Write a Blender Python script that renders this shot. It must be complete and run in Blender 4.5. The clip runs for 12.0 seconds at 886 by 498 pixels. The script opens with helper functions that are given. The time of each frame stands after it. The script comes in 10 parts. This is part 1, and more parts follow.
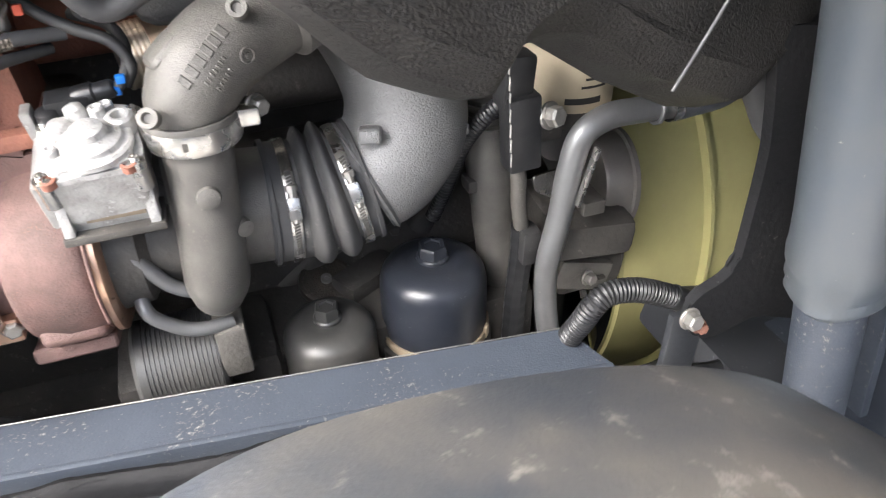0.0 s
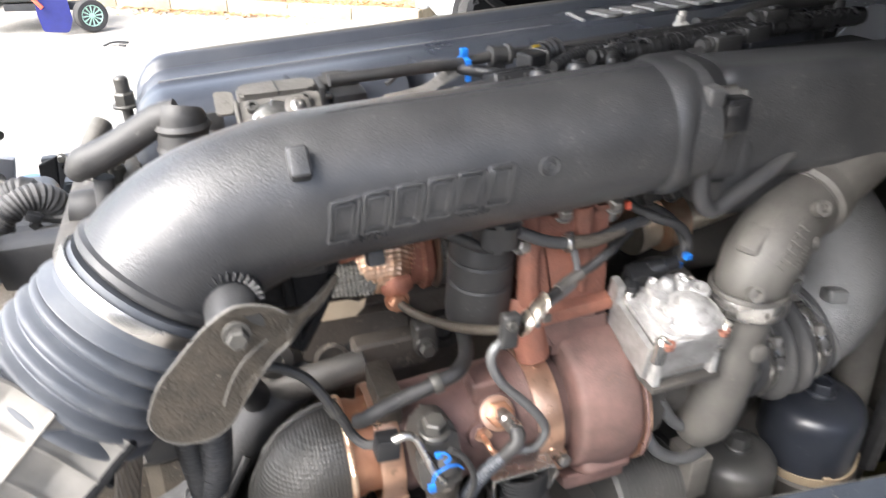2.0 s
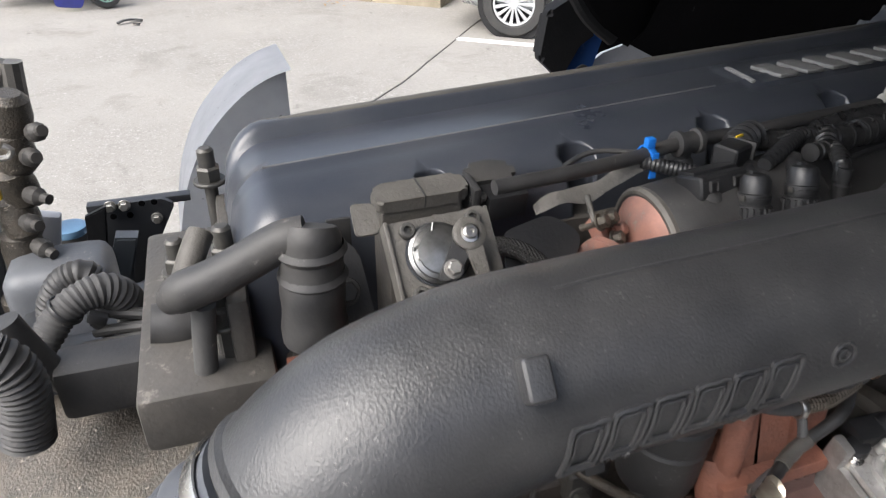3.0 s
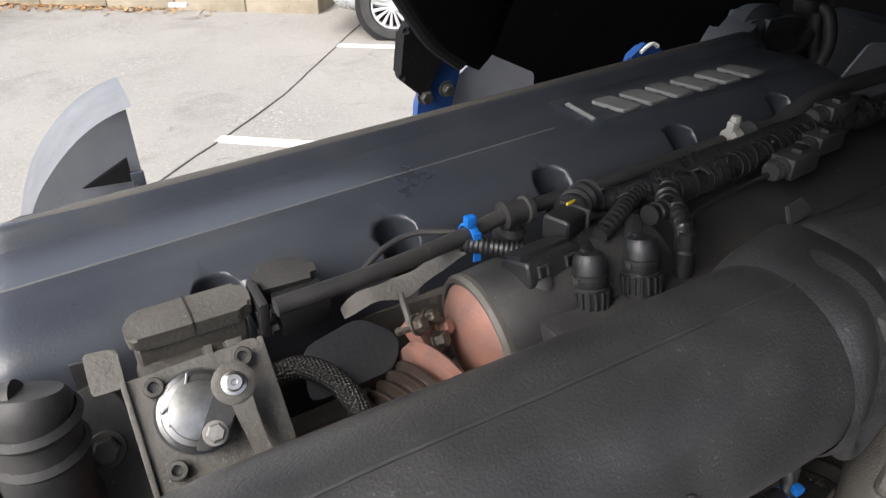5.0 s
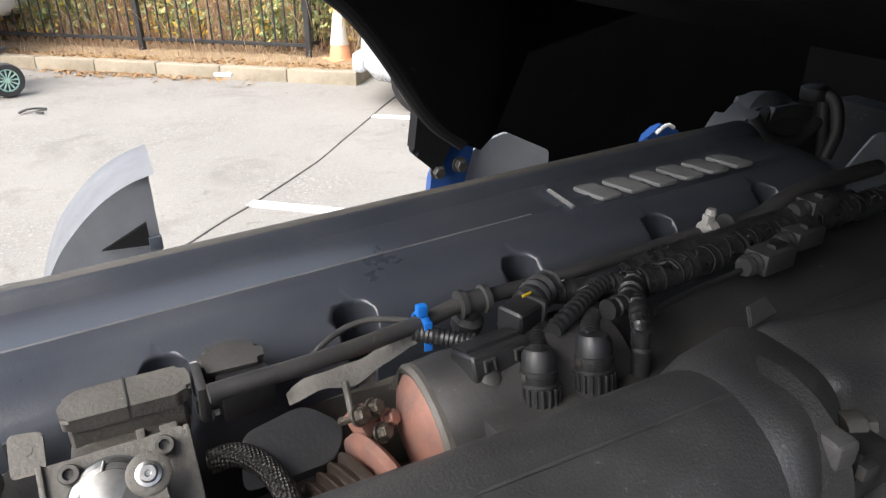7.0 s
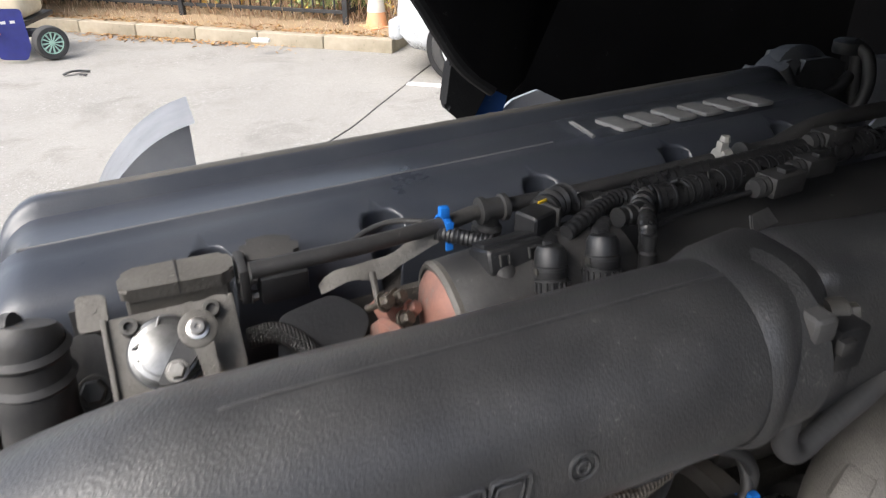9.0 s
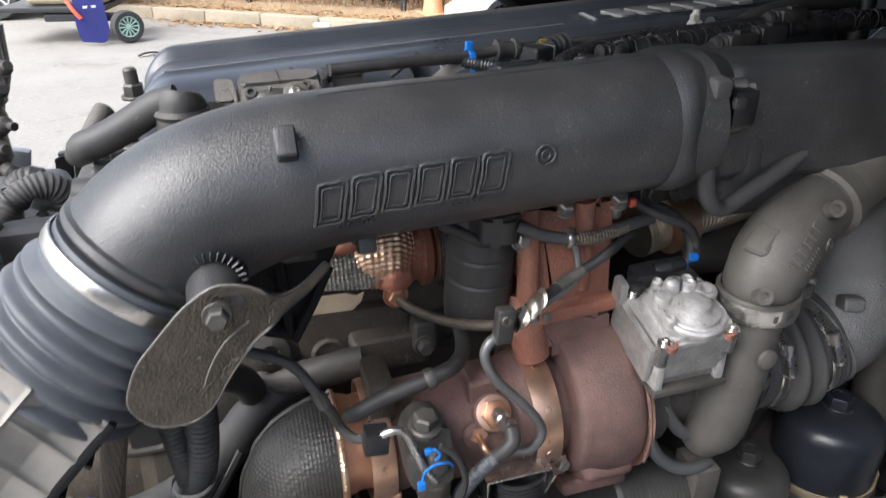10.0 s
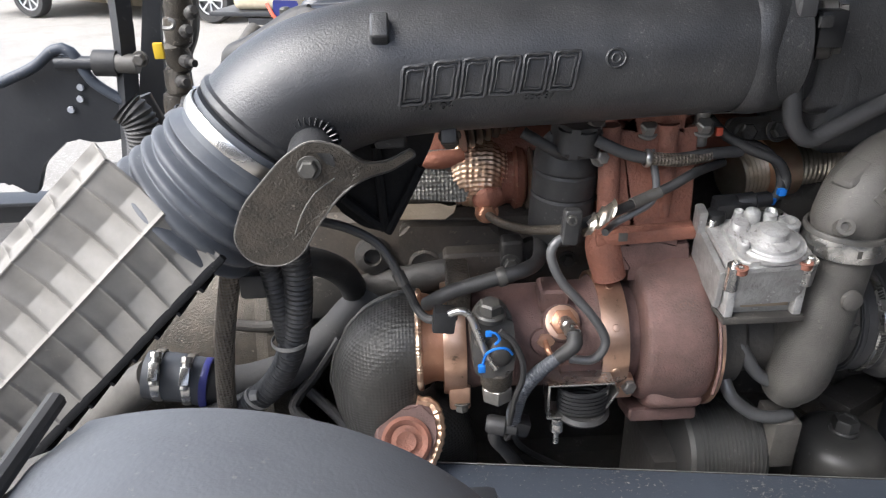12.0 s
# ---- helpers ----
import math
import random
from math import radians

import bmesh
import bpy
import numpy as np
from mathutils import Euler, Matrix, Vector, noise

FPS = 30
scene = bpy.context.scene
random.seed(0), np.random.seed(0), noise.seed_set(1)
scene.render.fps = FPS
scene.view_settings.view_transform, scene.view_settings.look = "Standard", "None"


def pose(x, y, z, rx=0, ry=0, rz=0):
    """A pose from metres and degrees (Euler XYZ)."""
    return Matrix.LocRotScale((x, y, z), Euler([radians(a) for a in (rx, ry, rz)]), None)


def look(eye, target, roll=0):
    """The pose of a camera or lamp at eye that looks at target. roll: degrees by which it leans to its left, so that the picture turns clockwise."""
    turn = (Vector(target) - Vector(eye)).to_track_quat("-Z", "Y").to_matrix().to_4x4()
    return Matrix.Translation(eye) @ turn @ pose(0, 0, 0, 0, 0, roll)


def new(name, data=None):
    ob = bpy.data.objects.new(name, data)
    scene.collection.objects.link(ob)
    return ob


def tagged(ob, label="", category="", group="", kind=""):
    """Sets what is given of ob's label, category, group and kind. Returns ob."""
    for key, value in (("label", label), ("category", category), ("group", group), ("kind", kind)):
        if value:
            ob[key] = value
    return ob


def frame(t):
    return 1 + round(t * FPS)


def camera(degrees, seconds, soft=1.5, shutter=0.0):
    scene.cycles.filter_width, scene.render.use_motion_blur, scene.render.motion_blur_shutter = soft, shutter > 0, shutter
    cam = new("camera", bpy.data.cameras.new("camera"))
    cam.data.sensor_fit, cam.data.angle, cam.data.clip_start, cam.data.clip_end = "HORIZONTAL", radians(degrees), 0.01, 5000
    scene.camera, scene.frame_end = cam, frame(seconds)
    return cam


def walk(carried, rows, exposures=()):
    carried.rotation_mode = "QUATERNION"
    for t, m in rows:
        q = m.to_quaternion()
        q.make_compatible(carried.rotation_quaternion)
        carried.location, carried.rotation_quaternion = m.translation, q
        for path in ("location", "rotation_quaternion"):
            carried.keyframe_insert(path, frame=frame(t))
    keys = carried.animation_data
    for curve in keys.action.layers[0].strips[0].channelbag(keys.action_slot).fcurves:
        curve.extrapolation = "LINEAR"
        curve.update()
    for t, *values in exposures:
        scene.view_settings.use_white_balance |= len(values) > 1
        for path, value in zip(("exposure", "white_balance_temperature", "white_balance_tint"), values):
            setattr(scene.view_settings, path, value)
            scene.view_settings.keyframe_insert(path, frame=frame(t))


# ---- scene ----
cam = camera(64.4, 12.0, soft=1.2, shutter=0.3)
PATH = [
    (0, (0.07, 0.064, 1.706), (0.609, 1.571, 0.506), -0.8),
    (0.5, (-0.031, 0.023, 1.751), (0.559, 1.517, 0.56), -0.5),
    (1, (-0.149, 0.021, 1.77), (0.458, 1.548, 0.63), -0.7),
    (1.5, (-0.301, 0.024, 1.782), (0.279, 1.652, 0.776), -1.2),
    (2, (-0.488, 0.171, 1.853), (0.063, 1.824, 0.87), -0.8),
    (2.5, (-0.532, 0.325, 1.87), (-0.008, 1.982, 0.88), -0.9),
    (2.7, (-0.571, 0.371, 1.892), (-0.054, 2.01, 0.87), 0.1),
    (4.3, (-0.52, 0.557, 1.914), (0.126, 2.124, 0.853), -1.2),
    (4.5, (-0.478, 0.546, 1.92), (0.215, 2.09, 0.853), -1.1),
    (5, (-0.437, 0.525, 1.92), (0.33, 2.053, 0.881), -0.6),
    (5.5, (-0.426, 0.533, 1.935), (0.392, 2.192, 1.173), -0.3),
    (6, (-0.398, 0.52, 1.929), (0.437, 2.259, 1.399), -0.4),
    (6.5, (-0.383, 0.508, 1.929), (0.414, 2.202, 1.226), -0.2),
    (6.7, (-0.377, 0.508, 1.933), (0.386, 2.171, 1.125), -0.0),
    (8.3, (-0.371, 0.499, 1.929), (0.286, 2.139, 0.99), 0.3),
    (8.5, (-0.371, 0.489, 1.924), (0.286, 2.131, 0.989), 0.4),
    (9, (-0.392, 0.443, 1.901), (0.235, 2.096, 0.965), 0.1),
    (9.5, (-0.443, 0.289, 1.878), (0.135, 1.954, 0.933), -0.4),
    (10, (-0.459, 0.163, 1.825), (0.028, 1.858, 0.882), -0.6),
    (10.5, (-0.453, 0.089, 1.779), (-0.095, 1.813, 0.832), -0.7),
    (11, (-0.416, 0.062, 1.75), (-0.198, 1.816, 0.814), -1.0),
    (11.5, (-0.394, 0.05, 1.75), (-0.273, 1.824, 0.835), -1.3),
    (12, (-0.401, 0.035, 1.747), (-0.345, 1.823, 0.853), -1.6),
]
walk(cam, [(t, look(eye, target, roll)) for t, eye, target, roll in PATH],
     [(0, 3.1, 6450, 10), (1.2, 3.1, 6600, 10), (1.9, 2.75, 6500, 10), (2.5, 1.42, 6450, 10), (4.5, 1.25, 6550, 10), (6, 1.5, 6550, 10), (8.5, 1.4, 6550, 10), (9.5, 1.42, 6400, 10), (10.5, 1.65, 6200, 10), (12, 1.65, 6250, 10)])

# ---- world and light: an overcast day ----
world = bpy.data.worlds.new("overcast_sky")
scene.world = world
world.use_nodes = True
wn, wl = world.node_tree.nodes, world.node_tree.links
sky = wn.new("ShaderNodeTexSky")
sky.sky_type, sky.sun_disc = "NISHITA", False
sky.sun_elevation, sky.sun_rotation = radians(50), radians(250)
sky.air_density, sky.dust_density = 1.0, 4.0
grey = wn.new("ShaderNodeHueSaturation")
grey.inputs["Saturation"].default_value = 0.6
wl.new(sky.outputs[0], grey.inputs["Color"])
wl.new(grey.outputs[0], wn["Background"].inputs["Color"])
wn["Background"].inputs["Strength"].default_value = 0.15
sun = new("sun", bpy.data.lights.new("sun", "SUN"))
sun.data.energy, sun.data.angle, sun.data.color = 1.4, radians(50), (1.0, 0.985, 0.965)
sun.matrix_world = look((-3.94, -1.43, 6.0), (0, 0, 1))

# ---- materials ----
MATS = {}


def mat(name, base, second=None, scale=8.0, rough=0.6, metal=0.0, grain=0.15, grain_scale=180.0,
        speck=None, speck_amount=0.35, speck_scale=60.0, rough_var=0.12, spec=0.5, relief=0.002):
    """A surface with blotches, fine grain relief, and optional dirt specks."""
    if name in MATS:
        return MATS[name]
    m = bpy.data.materials.new(name)
    m.use_nodes = True
    nt = m.node_tree
    n, l = nt.nodes, nt.links
    b = n["Principled BSDF"]
    b.inputs["Metallic"].default_value = metal
    b.inputs["Specular IOR Level"].default_value = spec
    co = n.new("ShaderNodeTexCoord")
    big = n.new("ShaderNodeTexNoise")
    big.inputs["Scale"].default_value, big.inputs["Detail"].default_value = scale, 6
    big.inputs["Roughness"].default_value = 0.62
    l.new(co.outputs["Object"], big.inputs["Vector"])
    fine = n.new("ShaderNodeTexNoise")
    fine.inputs["Scale"].default_value, fine.inputs["Detail"].default_value = grain_scale, 4
    l.new(co.outputs["Object"], fine.inputs["Vector"])
    ramp = n.new("ShaderNodeMapRange")
    ramp.inputs["From Min"].default_value, ramp.inputs["From Max"].default_value = 0.35, 0.68
    l.new(big.outputs["Fac"], ramp.inputs["Value"])
    mix = n.new("ShaderNodeMix")
    mix.data_type = "RGBA"
    second = second or tuple(c * 0.72 for c in base)
    mix.inputs["A"].default_value, mix.inputs["B"].default_value = (*base, 1), (*second, 1)
    l.new(ramp.outputs[0], mix.inputs["Factor"])
    colour = mix.outputs["Result"]
    if speck:
        sp = n.new("ShaderNodeTexNoise")
        sp.inputs["Scale"].default_value, sp.inputs["Detail"].default_value = speck_scale, 5
        sp.inputs["Roughness"].default_value = 0.75
        l.new(co.outputs["Object"], sp.inputs["Vector"])
        where = n.new("ShaderNodeMath")
        where.operation = "MULTIPLY_ADD"
        where.inputs[1].default_value, where.inputs[2].default_value = 0.45, 0.0
        l.new(big.outputs["Fac"], where.inputs[0])
        both = n.new("ShaderNodeMath")
        both.operation = "ADD"
        l.new(sp.outputs["Fac"], both.inputs[0])
        l.new(where.outputs[0], both.inputs[1])
        cut = n.new("ShaderNodeMapRange")
        cut.inputs["From Min"].default_value = 0.92 - 0.3 * speck_amount
        cut.inputs["From Max"].default_value = 1.02 - 0.3 * speck_amount
        l.new(both.outputs[0], cut.inputs["Value"])
        mix2 = n.new("ShaderNodeMix")
        mix2.data_type = "RGBA"
        mix2.inputs["B"].default_value = (*speck, 1)
        l.new(colour, mix2.inputs["A"])
        l.new(cut.outputs[0], mix2.inputs["Factor"])
        colour = mix2.outputs["Result"]
    l.new(colour, b.inputs["Base Color"])
    rr = n.new("ShaderNodeMapRange")
    rr.inputs["To Min"].default_value, rr.inputs["To Max"].default_value = max(0.03, rough - rough_var), min(1, rough + rough_var)
    l.new(big.outputs["Fac"], rr.inputs["Value"])
    l.new(rr.outputs[0], b.inputs["Roughness"])
    bump = n.new("ShaderNodeBump")
    bump.inputs["Strength"].default_value, bump.inputs["Distance"].default_value = grain, relief
    l.new(fine.outputs["Fac"], bump.inputs["Height"])
    l.new(bump.outputs[0], b.inputs["Normal"])
    MATS[name] = m
    return m


def dimpled(name, base, second, pitch, rough, metal, strength):
    """Sheet pressed with a close pattern of small dimples."""
    m = mat(name, base, second, 14, rough, metal, 0.1, 200)
    n, l = m.node_tree.nodes, m.node_tree.links
    b = n["Principled BSDF"]
    co = n.new("ShaderNodeTexCoord")
    v = n.new("ShaderNodeTexVoronoi")
    v.inputs["Scale"].default_value, v.inputs["Randomness"].default_value = 1 / pitch, 0.12
    l.new(co.outputs["Object"], v.inputs["Vector"])
    bp = n.new("ShaderNodeBump")
    bp.inputs["Strength"].default_value, bp.inputs["Distance"].default_value = strength, pitch * 0.9
    l.new(v.outputs["Distance"], bp.inputs["Height"])
    l.new(bp.outputs[0], b.inputs["Normal"])
    return m


BLACK_COVER = mat("satin_navy_black_plastic", (0.036, 0.041, 0.053), (0.056, 0.061, 0.072), 8, 0.30, 0, 0.12, 500, (0.085, 0.082, 0.080), 0.16, 420, rough_var=0.08)
DUCT = mat("grained_black_plastic", (0.027, 0.0275, 0.0295), (0.052, 0.052, 0.053), 15, 0.40, 0, 0.30, 500, (0.15, 0.146, 0.14), 0.24, 330, rough_var=0.14, spec=0.7)
RUBBER = mat("dusty_rubber", (0.045, 0.045, 0.047), (0.075, 0.073, 0.070), 12, 0.75, 0, 0.2, 240, (0.2, 0.19, 0.17), 0.15, 90)
HOSE = mat("black_hose_rubber", (0.022, 0.022, 0.023), (0.05, 0.048, 0.046), 16, 0.55, 0, 0.15, 260, (0.16, 0.15, 0.14), 0.12, 120)
BELLOWS = mat("grey_bellows_rubber", (0.062, 0.069, 0.082), (0.110, 0.116, 0.126), 14, 0.55, 0, 0.12, 220, (0.3, 0.29, 0.27), 0.1, 110)
AIRBOX = mat("weathered_grey_rubber", (0.245, 0.232, 0.212), (0.155, 0.146, 0.132), 12, 0.55, 0.0, 0.12, 150, (0.24, 0.22, 0.195), 0.15, 60)
CAST_GREY = mat("painted_grey_casting", (0.138, 0.130, 0.118), (0.090, 0.085, 0.078), 22, 0.46, 0.2, 0.35, 700, (0.24, 0.21, 0.185), 0.18, 380)
CAST_SILVER = mat("silver_grey_casting", (0.21, 0.21, 0.21), (0.15, 0.15, 0.15), 10, 0.42, 0.35, 0.7, 480, (0.34, 0.33, 0.32), 0.12, 300)
CAST_DARK = mat("oily_dark_casting", (0.046, 0.043, 0.040), (0.076, 0.070, 0.062), 14, 0.6, 0.1, 0.5, 130, (0.15, 0.135, 0.12), 0.25, 80)
CAST_BROWN = mat("dusty_brown_casting", (0.112, 0.094, 0.077), (0.066, 0.058, 0.050), 20, 0.6, 0.1, 0.5, 150, (0.18, 0.15, 0.12), 0.25, 80)
ALU = mat("raw_aluminium_casting", (0.46, 0.46, 0.45), (0.30, 0.29, 0.275), 40, 0.42, 0.6, 0.5, 260, (0.72, 0.72, 0.71), 0.2, 120)
ALU_WHITE = mat("sun_bleached_aluminium", (0.56, 0.56, 0.55), (0.36, 0.35, 0.34), 45, 0.48, 0.5, 0.8, 180, (0.20, 0.185, 0.17), 0.3, 110)
TURBINE = mat("heat_browned_iron", (0.170, 0.097, 0.084), (0.094, 0.062, 0.055), 24, 0.66, 0.1, 0.5, 420, (0.21, 0.105, 0.075), 0.22, 520)
RUST = mat("rusty_red_iron", (0.30, 0.120, 0.078), (0.175, 0.085, 0.064), 18, 0.78, 0.05, 0.7, 260, (0.30, 0.13, 0.075), 0.2, 420)
COPPER = mat("heat_tinted_steel", (0.55, 0.30, 0.19), (0.42, 0.21, 0.13), 18, 0.38, 0.7, 0.25, 180, (0.62, 0.42, 0.25), 0.2, 90)
GOLD = mat("straw_tinted_clamp_steel", (0.74, 0.49, 0.35), (0.55, 0.33, 0.23), 20, 0.32, 0.85, 0.15, 220, (0.25, 0.17, 0.12), 0.15, 80)
STEEL = mat("clamp_steel", (0.62, 0.61, 0.59), (0.48, 0.46, 0.43), 25, 0.27, 0.95, 0.1, 260)
BOLT = mat("zinc_bolt", (0.36, 0.35, 0.33), (0.25, 0.235, 0.215), 40, 0.42, 0.7, 0.2, 300)
DARK_BOLT = mat("dark_bolt", (0.07, 0.068, 0.064), (0.11, 0.105, 0.095), 40, 0.5, 0.5, 0.2, 300)
PIPE_GREY = mat("grey_steel_pipe", (0.17, 0.172, 0.175), (0.13, 0.13, 0.13), 12, 0.4, 0.45, 0.12, 200, (0.28, 0.27, 0.26), 0.1, 120)
RAIL_BLUE = mat("blue_grey_chassis_paint", (0.050, 0.060, 0.078), (0.037, 0.045, 0.060), 9, 0.5, 0.0, 0.25, 360, (0.26, 0.245, 0.225), 0.30, 170)
RAM_BLUE = mat("pale_blue_grey_paint", (0.066, 0.078, 0.092), (0.090, 0.094, 0.096), 5, 0.42, 0.0, 0.1, 200, (0.34, 0.33, 0.31), 0.12, 60)
MUD_GREY = mat("dusty_grey_mudguard", (0.032, 0.038, 0.048), (0.110, 0.100, 0.087), 11, 0.34, 0, 0.14, 700, (0.19, 0.175, 0.155), 0.34, 70, rough_var=0.2)
GUARD_GREY = mat("smooth_grey_mudguard", (0.120, 0.127, 0.138), (0.088, 0.093, 0.102), 9, 0.5, 0, 0.14, 400, (0.20, 0.195, 0.185), 0.2, 140)
FILTER_CAP = mat("black_filter_cap_plastic", (0.016, 0.019, 0.027), (0.026, 0.029, 0.036), 16, 0.33, 0, 0.1, 220, (0.12, 0.12, 0.12), 0.12, 140)
FILTER_GREY = mat("oily_grey_cap_plastic", (0.040, 0.040, 0.039), (0.065, 0.063, 0.060), 14, 0.42, 0, 0.12, 200, (0.15, 0.145, 0.14), 0.14, 140)
FAN = mat("pale_yellow_fan_plastic", (0.37, 0.345, 0.155), (0.30, 0.28, 0.125), 7, 0.42, 0, 0.08, 200, (0.34, 0.30, 0.17), 0.15, 60)
FLAP = mat("worn_black_rubber_flap", (0.008, 0.0083, 0.0095), (0.014, 0.014, 0.015), 14, 0.7, 0, 0.5, 130, (0.09, 0.087, 0.083), 0.12, 160, spec=0.2)
SHIELD = mat("pitted_black_insulation", (0.016, 0.0148, 0.014), (0.026, 0.024, 0.022), 16, 0.45, 0, 1.0, 420, (0.085, 0.078, 0.072), 0.16, 300, relief=0.003)
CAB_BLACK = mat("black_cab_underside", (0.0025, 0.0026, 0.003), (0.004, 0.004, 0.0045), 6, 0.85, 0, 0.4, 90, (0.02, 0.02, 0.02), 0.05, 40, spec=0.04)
CAB_BLUE = mat("blue_cab_paint", (0.03, 0.10, 0.33), (0.03, 0.085, 0.28), 5, 0.25, 0, 0.03, 200)
PANEL_GREY = mat("light_grey_panel", (0.44, 0.455, 0.49), (0.36, 0.37, 0.40), 5, 0.5, 0, 0.1, 160)
BRACKET = mat("oily_brown_bracket", (0.094, 0.080, 0.063), (0.044, 0.039, 0.033), 34, 0.40, 0.3, 0.8, 380, (0.30, 0.27, 0.22), 0.24, 260)
BEIGE_BOX = mat("dusty_beige_casting", (0.125, 0.117, 0.106), (0.080, 0.075, 0.067), 18, 0.6, 0.2, 0.4, 260, (0.26, 0.245, 0.22), 0.14, 380)
CONNECTOR = mat("black_connector_plastic", (0.012, 0.0125, 0.014), (0.022, 0.022, 0.023), 30, 0.42, 0, 0.12, 300, (0.1, 0.1, 0.1), 0.1, 160)
CONNECTOR_GREY = mat("dusty_connector_plastic", (0.022, 0.022, 0.023), (0.040, 0.039, 0.038), 30, 0.55, 0, 0.15, 280, (0.14, 0.135, 0.13), 0.15, 160)
BADGE = mat("matt_grey_badge", (0.21, 0.21, 0.21), (0.16, 0.16, 0.16), 30, 0.6, 0, 0.15, 260)
BLUE_TIE = mat("blue_plastic_tie", (0.01, 0.17, 0.62), (0.012, 0.14, 0.5), 30, 0.4, 0, 0.05, 300)
WHITE_TIE = mat("pale_plastic_tie", (0.34, 0.33, 0.31), (0.26, 0.25, 0.235), 30, 0.5, 0, 0.05, 300)
YELLOW = mat("yellow_plastic", (0.62, 0.42, 0.02), (0.5, 0.33, 0.02), 20, 0.45, 0, 0.05, 200)
CREAM = mat("cream_paper_label", (0.60, 0.52, 0.38), (0.52, 0.44, 0.31), 16, 0.6, 0, 0.05, 200)
INK = mat("dark_ink", (0.03, 0.028, 0.026), None, 20, 0.6)
BEIGE_SEAL = mat("aged_beige_seal", (0.34, 0.27, 0.19), (0.25, 0.20, 0.14), 20, 0.6, 0, 0.3, 160)
WRAP = dimpled("dimpled_dark_heat_wrap", (0.085, 0.081, 0.075), (0.058, 0.055, 0.050), 0.0042, 0.42, 0.45, 0.32)
FOIL = mat("bright_heat_foil", (0.80, 0.74, 0.63), (0.66, 0.58, 0.47), 30, 0.36, 0.95, 0.1, 200)
COPPER_FOIL = mat("copper_toned_foil", (0.88, 0.68, 0.50), (0.78, 0.48, 0.32), 26, 0.38, 0.95, 0.1, 200)
GREY_FOIL = dimpled("dimpled_dull_foil", (0.23, 0.225, 0.205), (0.17, 0.165, 0.15), 0.005, 0.5, 0.5, 0.7)
BRAID = dimpled("braided_hose_sleeve", (0.17, 0.145, 0.115), (0.11, 0.095, 0.08), 0.004, 0.5, 0.4, 0.9)


def asphalt():
    """Pale worn asphalt: wide patches, stains, and stones of the surface."""
    m = mat("pale_worn_asphalt", (0.285, 0.27, 0.245), (0.215, 0.203, 0.185), 0.5, 0.9, 0, 1.0, 60, (0.37, 0.355, 0.33), 0.4, 38)
    n, l = m.node_tree.nodes, m.node_tree.links
    b = n["Principled BSDF"]
    base = b.inputs["Base Color"].links[0].from_socket
    co = n.new("ShaderNodeTexCoord")

    def layer(src, scale, detail, lo, hi, colour, amount, distort=0.0):
        t = n.new("ShaderNodeTexNoise")
        t.inputs["Scale"].default_value, t.inputs["Detail"].default_value = scale, detail
        t.inputs["Roughness"].default_value, t.inputs["Distortion"].default_value = 0.65, distort
        l.new(co.outputs["Object"], t.inputs["Vector"])
        r = n.new("ShaderNodeMapRange")
        r.inputs["From Min"].default_value, r.inputs["From Max"].default_value = lo, hi
        r.inputs["To Max"].default_value = amount
        l.new(t.outputs["Fac"], r.inputs["Value"])
        x = n.new("ShaderNodeMix")
        x.data_type = "RGBA"
        x.inputs["B"].default_value = (*colour, 1)
        l.new(src, x.inputs["A"])
        l.new(r.outputs[0], x.inputs["Factor"])
        return x.outputs["Result"]

    c = layer(base, 1.3, 8, 0.54, 0.66, (0.16, 0.15, 0.135), 0.5, 0.6)
    c = layer(c, 5.5, 6, 0.62, 0.72, (0.10, 0.095, 0.088), 0.55, 1.2)
    c = layer(c, 70.0, 3, 0.55, 0.70, (0.13, 0.12, 0.11), 0.55)
    c = layer(c, 95.0, 2, 0.60, 0.72, (0.50, 0.48, 0.45), 0.6)
    l.new(c, b.inputs["Base Color"])
    return m


ASPHALT = asphalt()
LINE_WHITE = mat("worn_white_road_paint", (0.72, 0.72, 0.70), (0.58, 0.57, 0.55), 4, 0.8, 0, 0.4, 60)
CRACK = mat("dark_joint_tar", (0.16, 0.15, 0.14), (0.23, 0.22, 0.20), 6, 0.9, 0, 0.4, 60)
KERB = mat("weathered_concrete_kerb", (0.37, 0.32, 0.245), (0.26, 0.225, 0.165), 4, 0.9, 0, 0.8, 80, (0.16, 0.15, 0.1), 0.2, 20)
VERGE = mat("leaf_strewn_verge_soil", (0.24, 0.165, 0.095), (0.32, 0.235, 0.14), 8, 0.95, 0, 1.0, 40, (0.32, 0.22, 0.1), 0.45, 25)
FENCE = mat("black_fence_paint", (0.016, 0.017, 0.019), (0.03, 0.03, 0.031), 6, 0.5, 0, 0.1, 120)
CAR_SILVER = mat("silver_car_paint", (0.58, 0.60, 0.62), (0.55, 0.57, 0.59), 2, 0.28, 0.3, 0.02, 200)
VAN_WHITE = mat("white_vehicle_paint", (0.80, 0.80, 0.79), (0.74, 0.74, 0.73), 1.5, 0.35, 0, 0.03, 100)
TYRE = mat("tyre_rubber", (0.035, 0.035, 0.036), (0.055, 0.053, 0.05), 6, 0.8, 0, 0.3, 80)
HUB = mat("silver_wheel_plastic", (0.60, 0.61, 0.62), (0.52, 0.53, 0.54), 8, 0.35, 0.4, 0.03, 100)
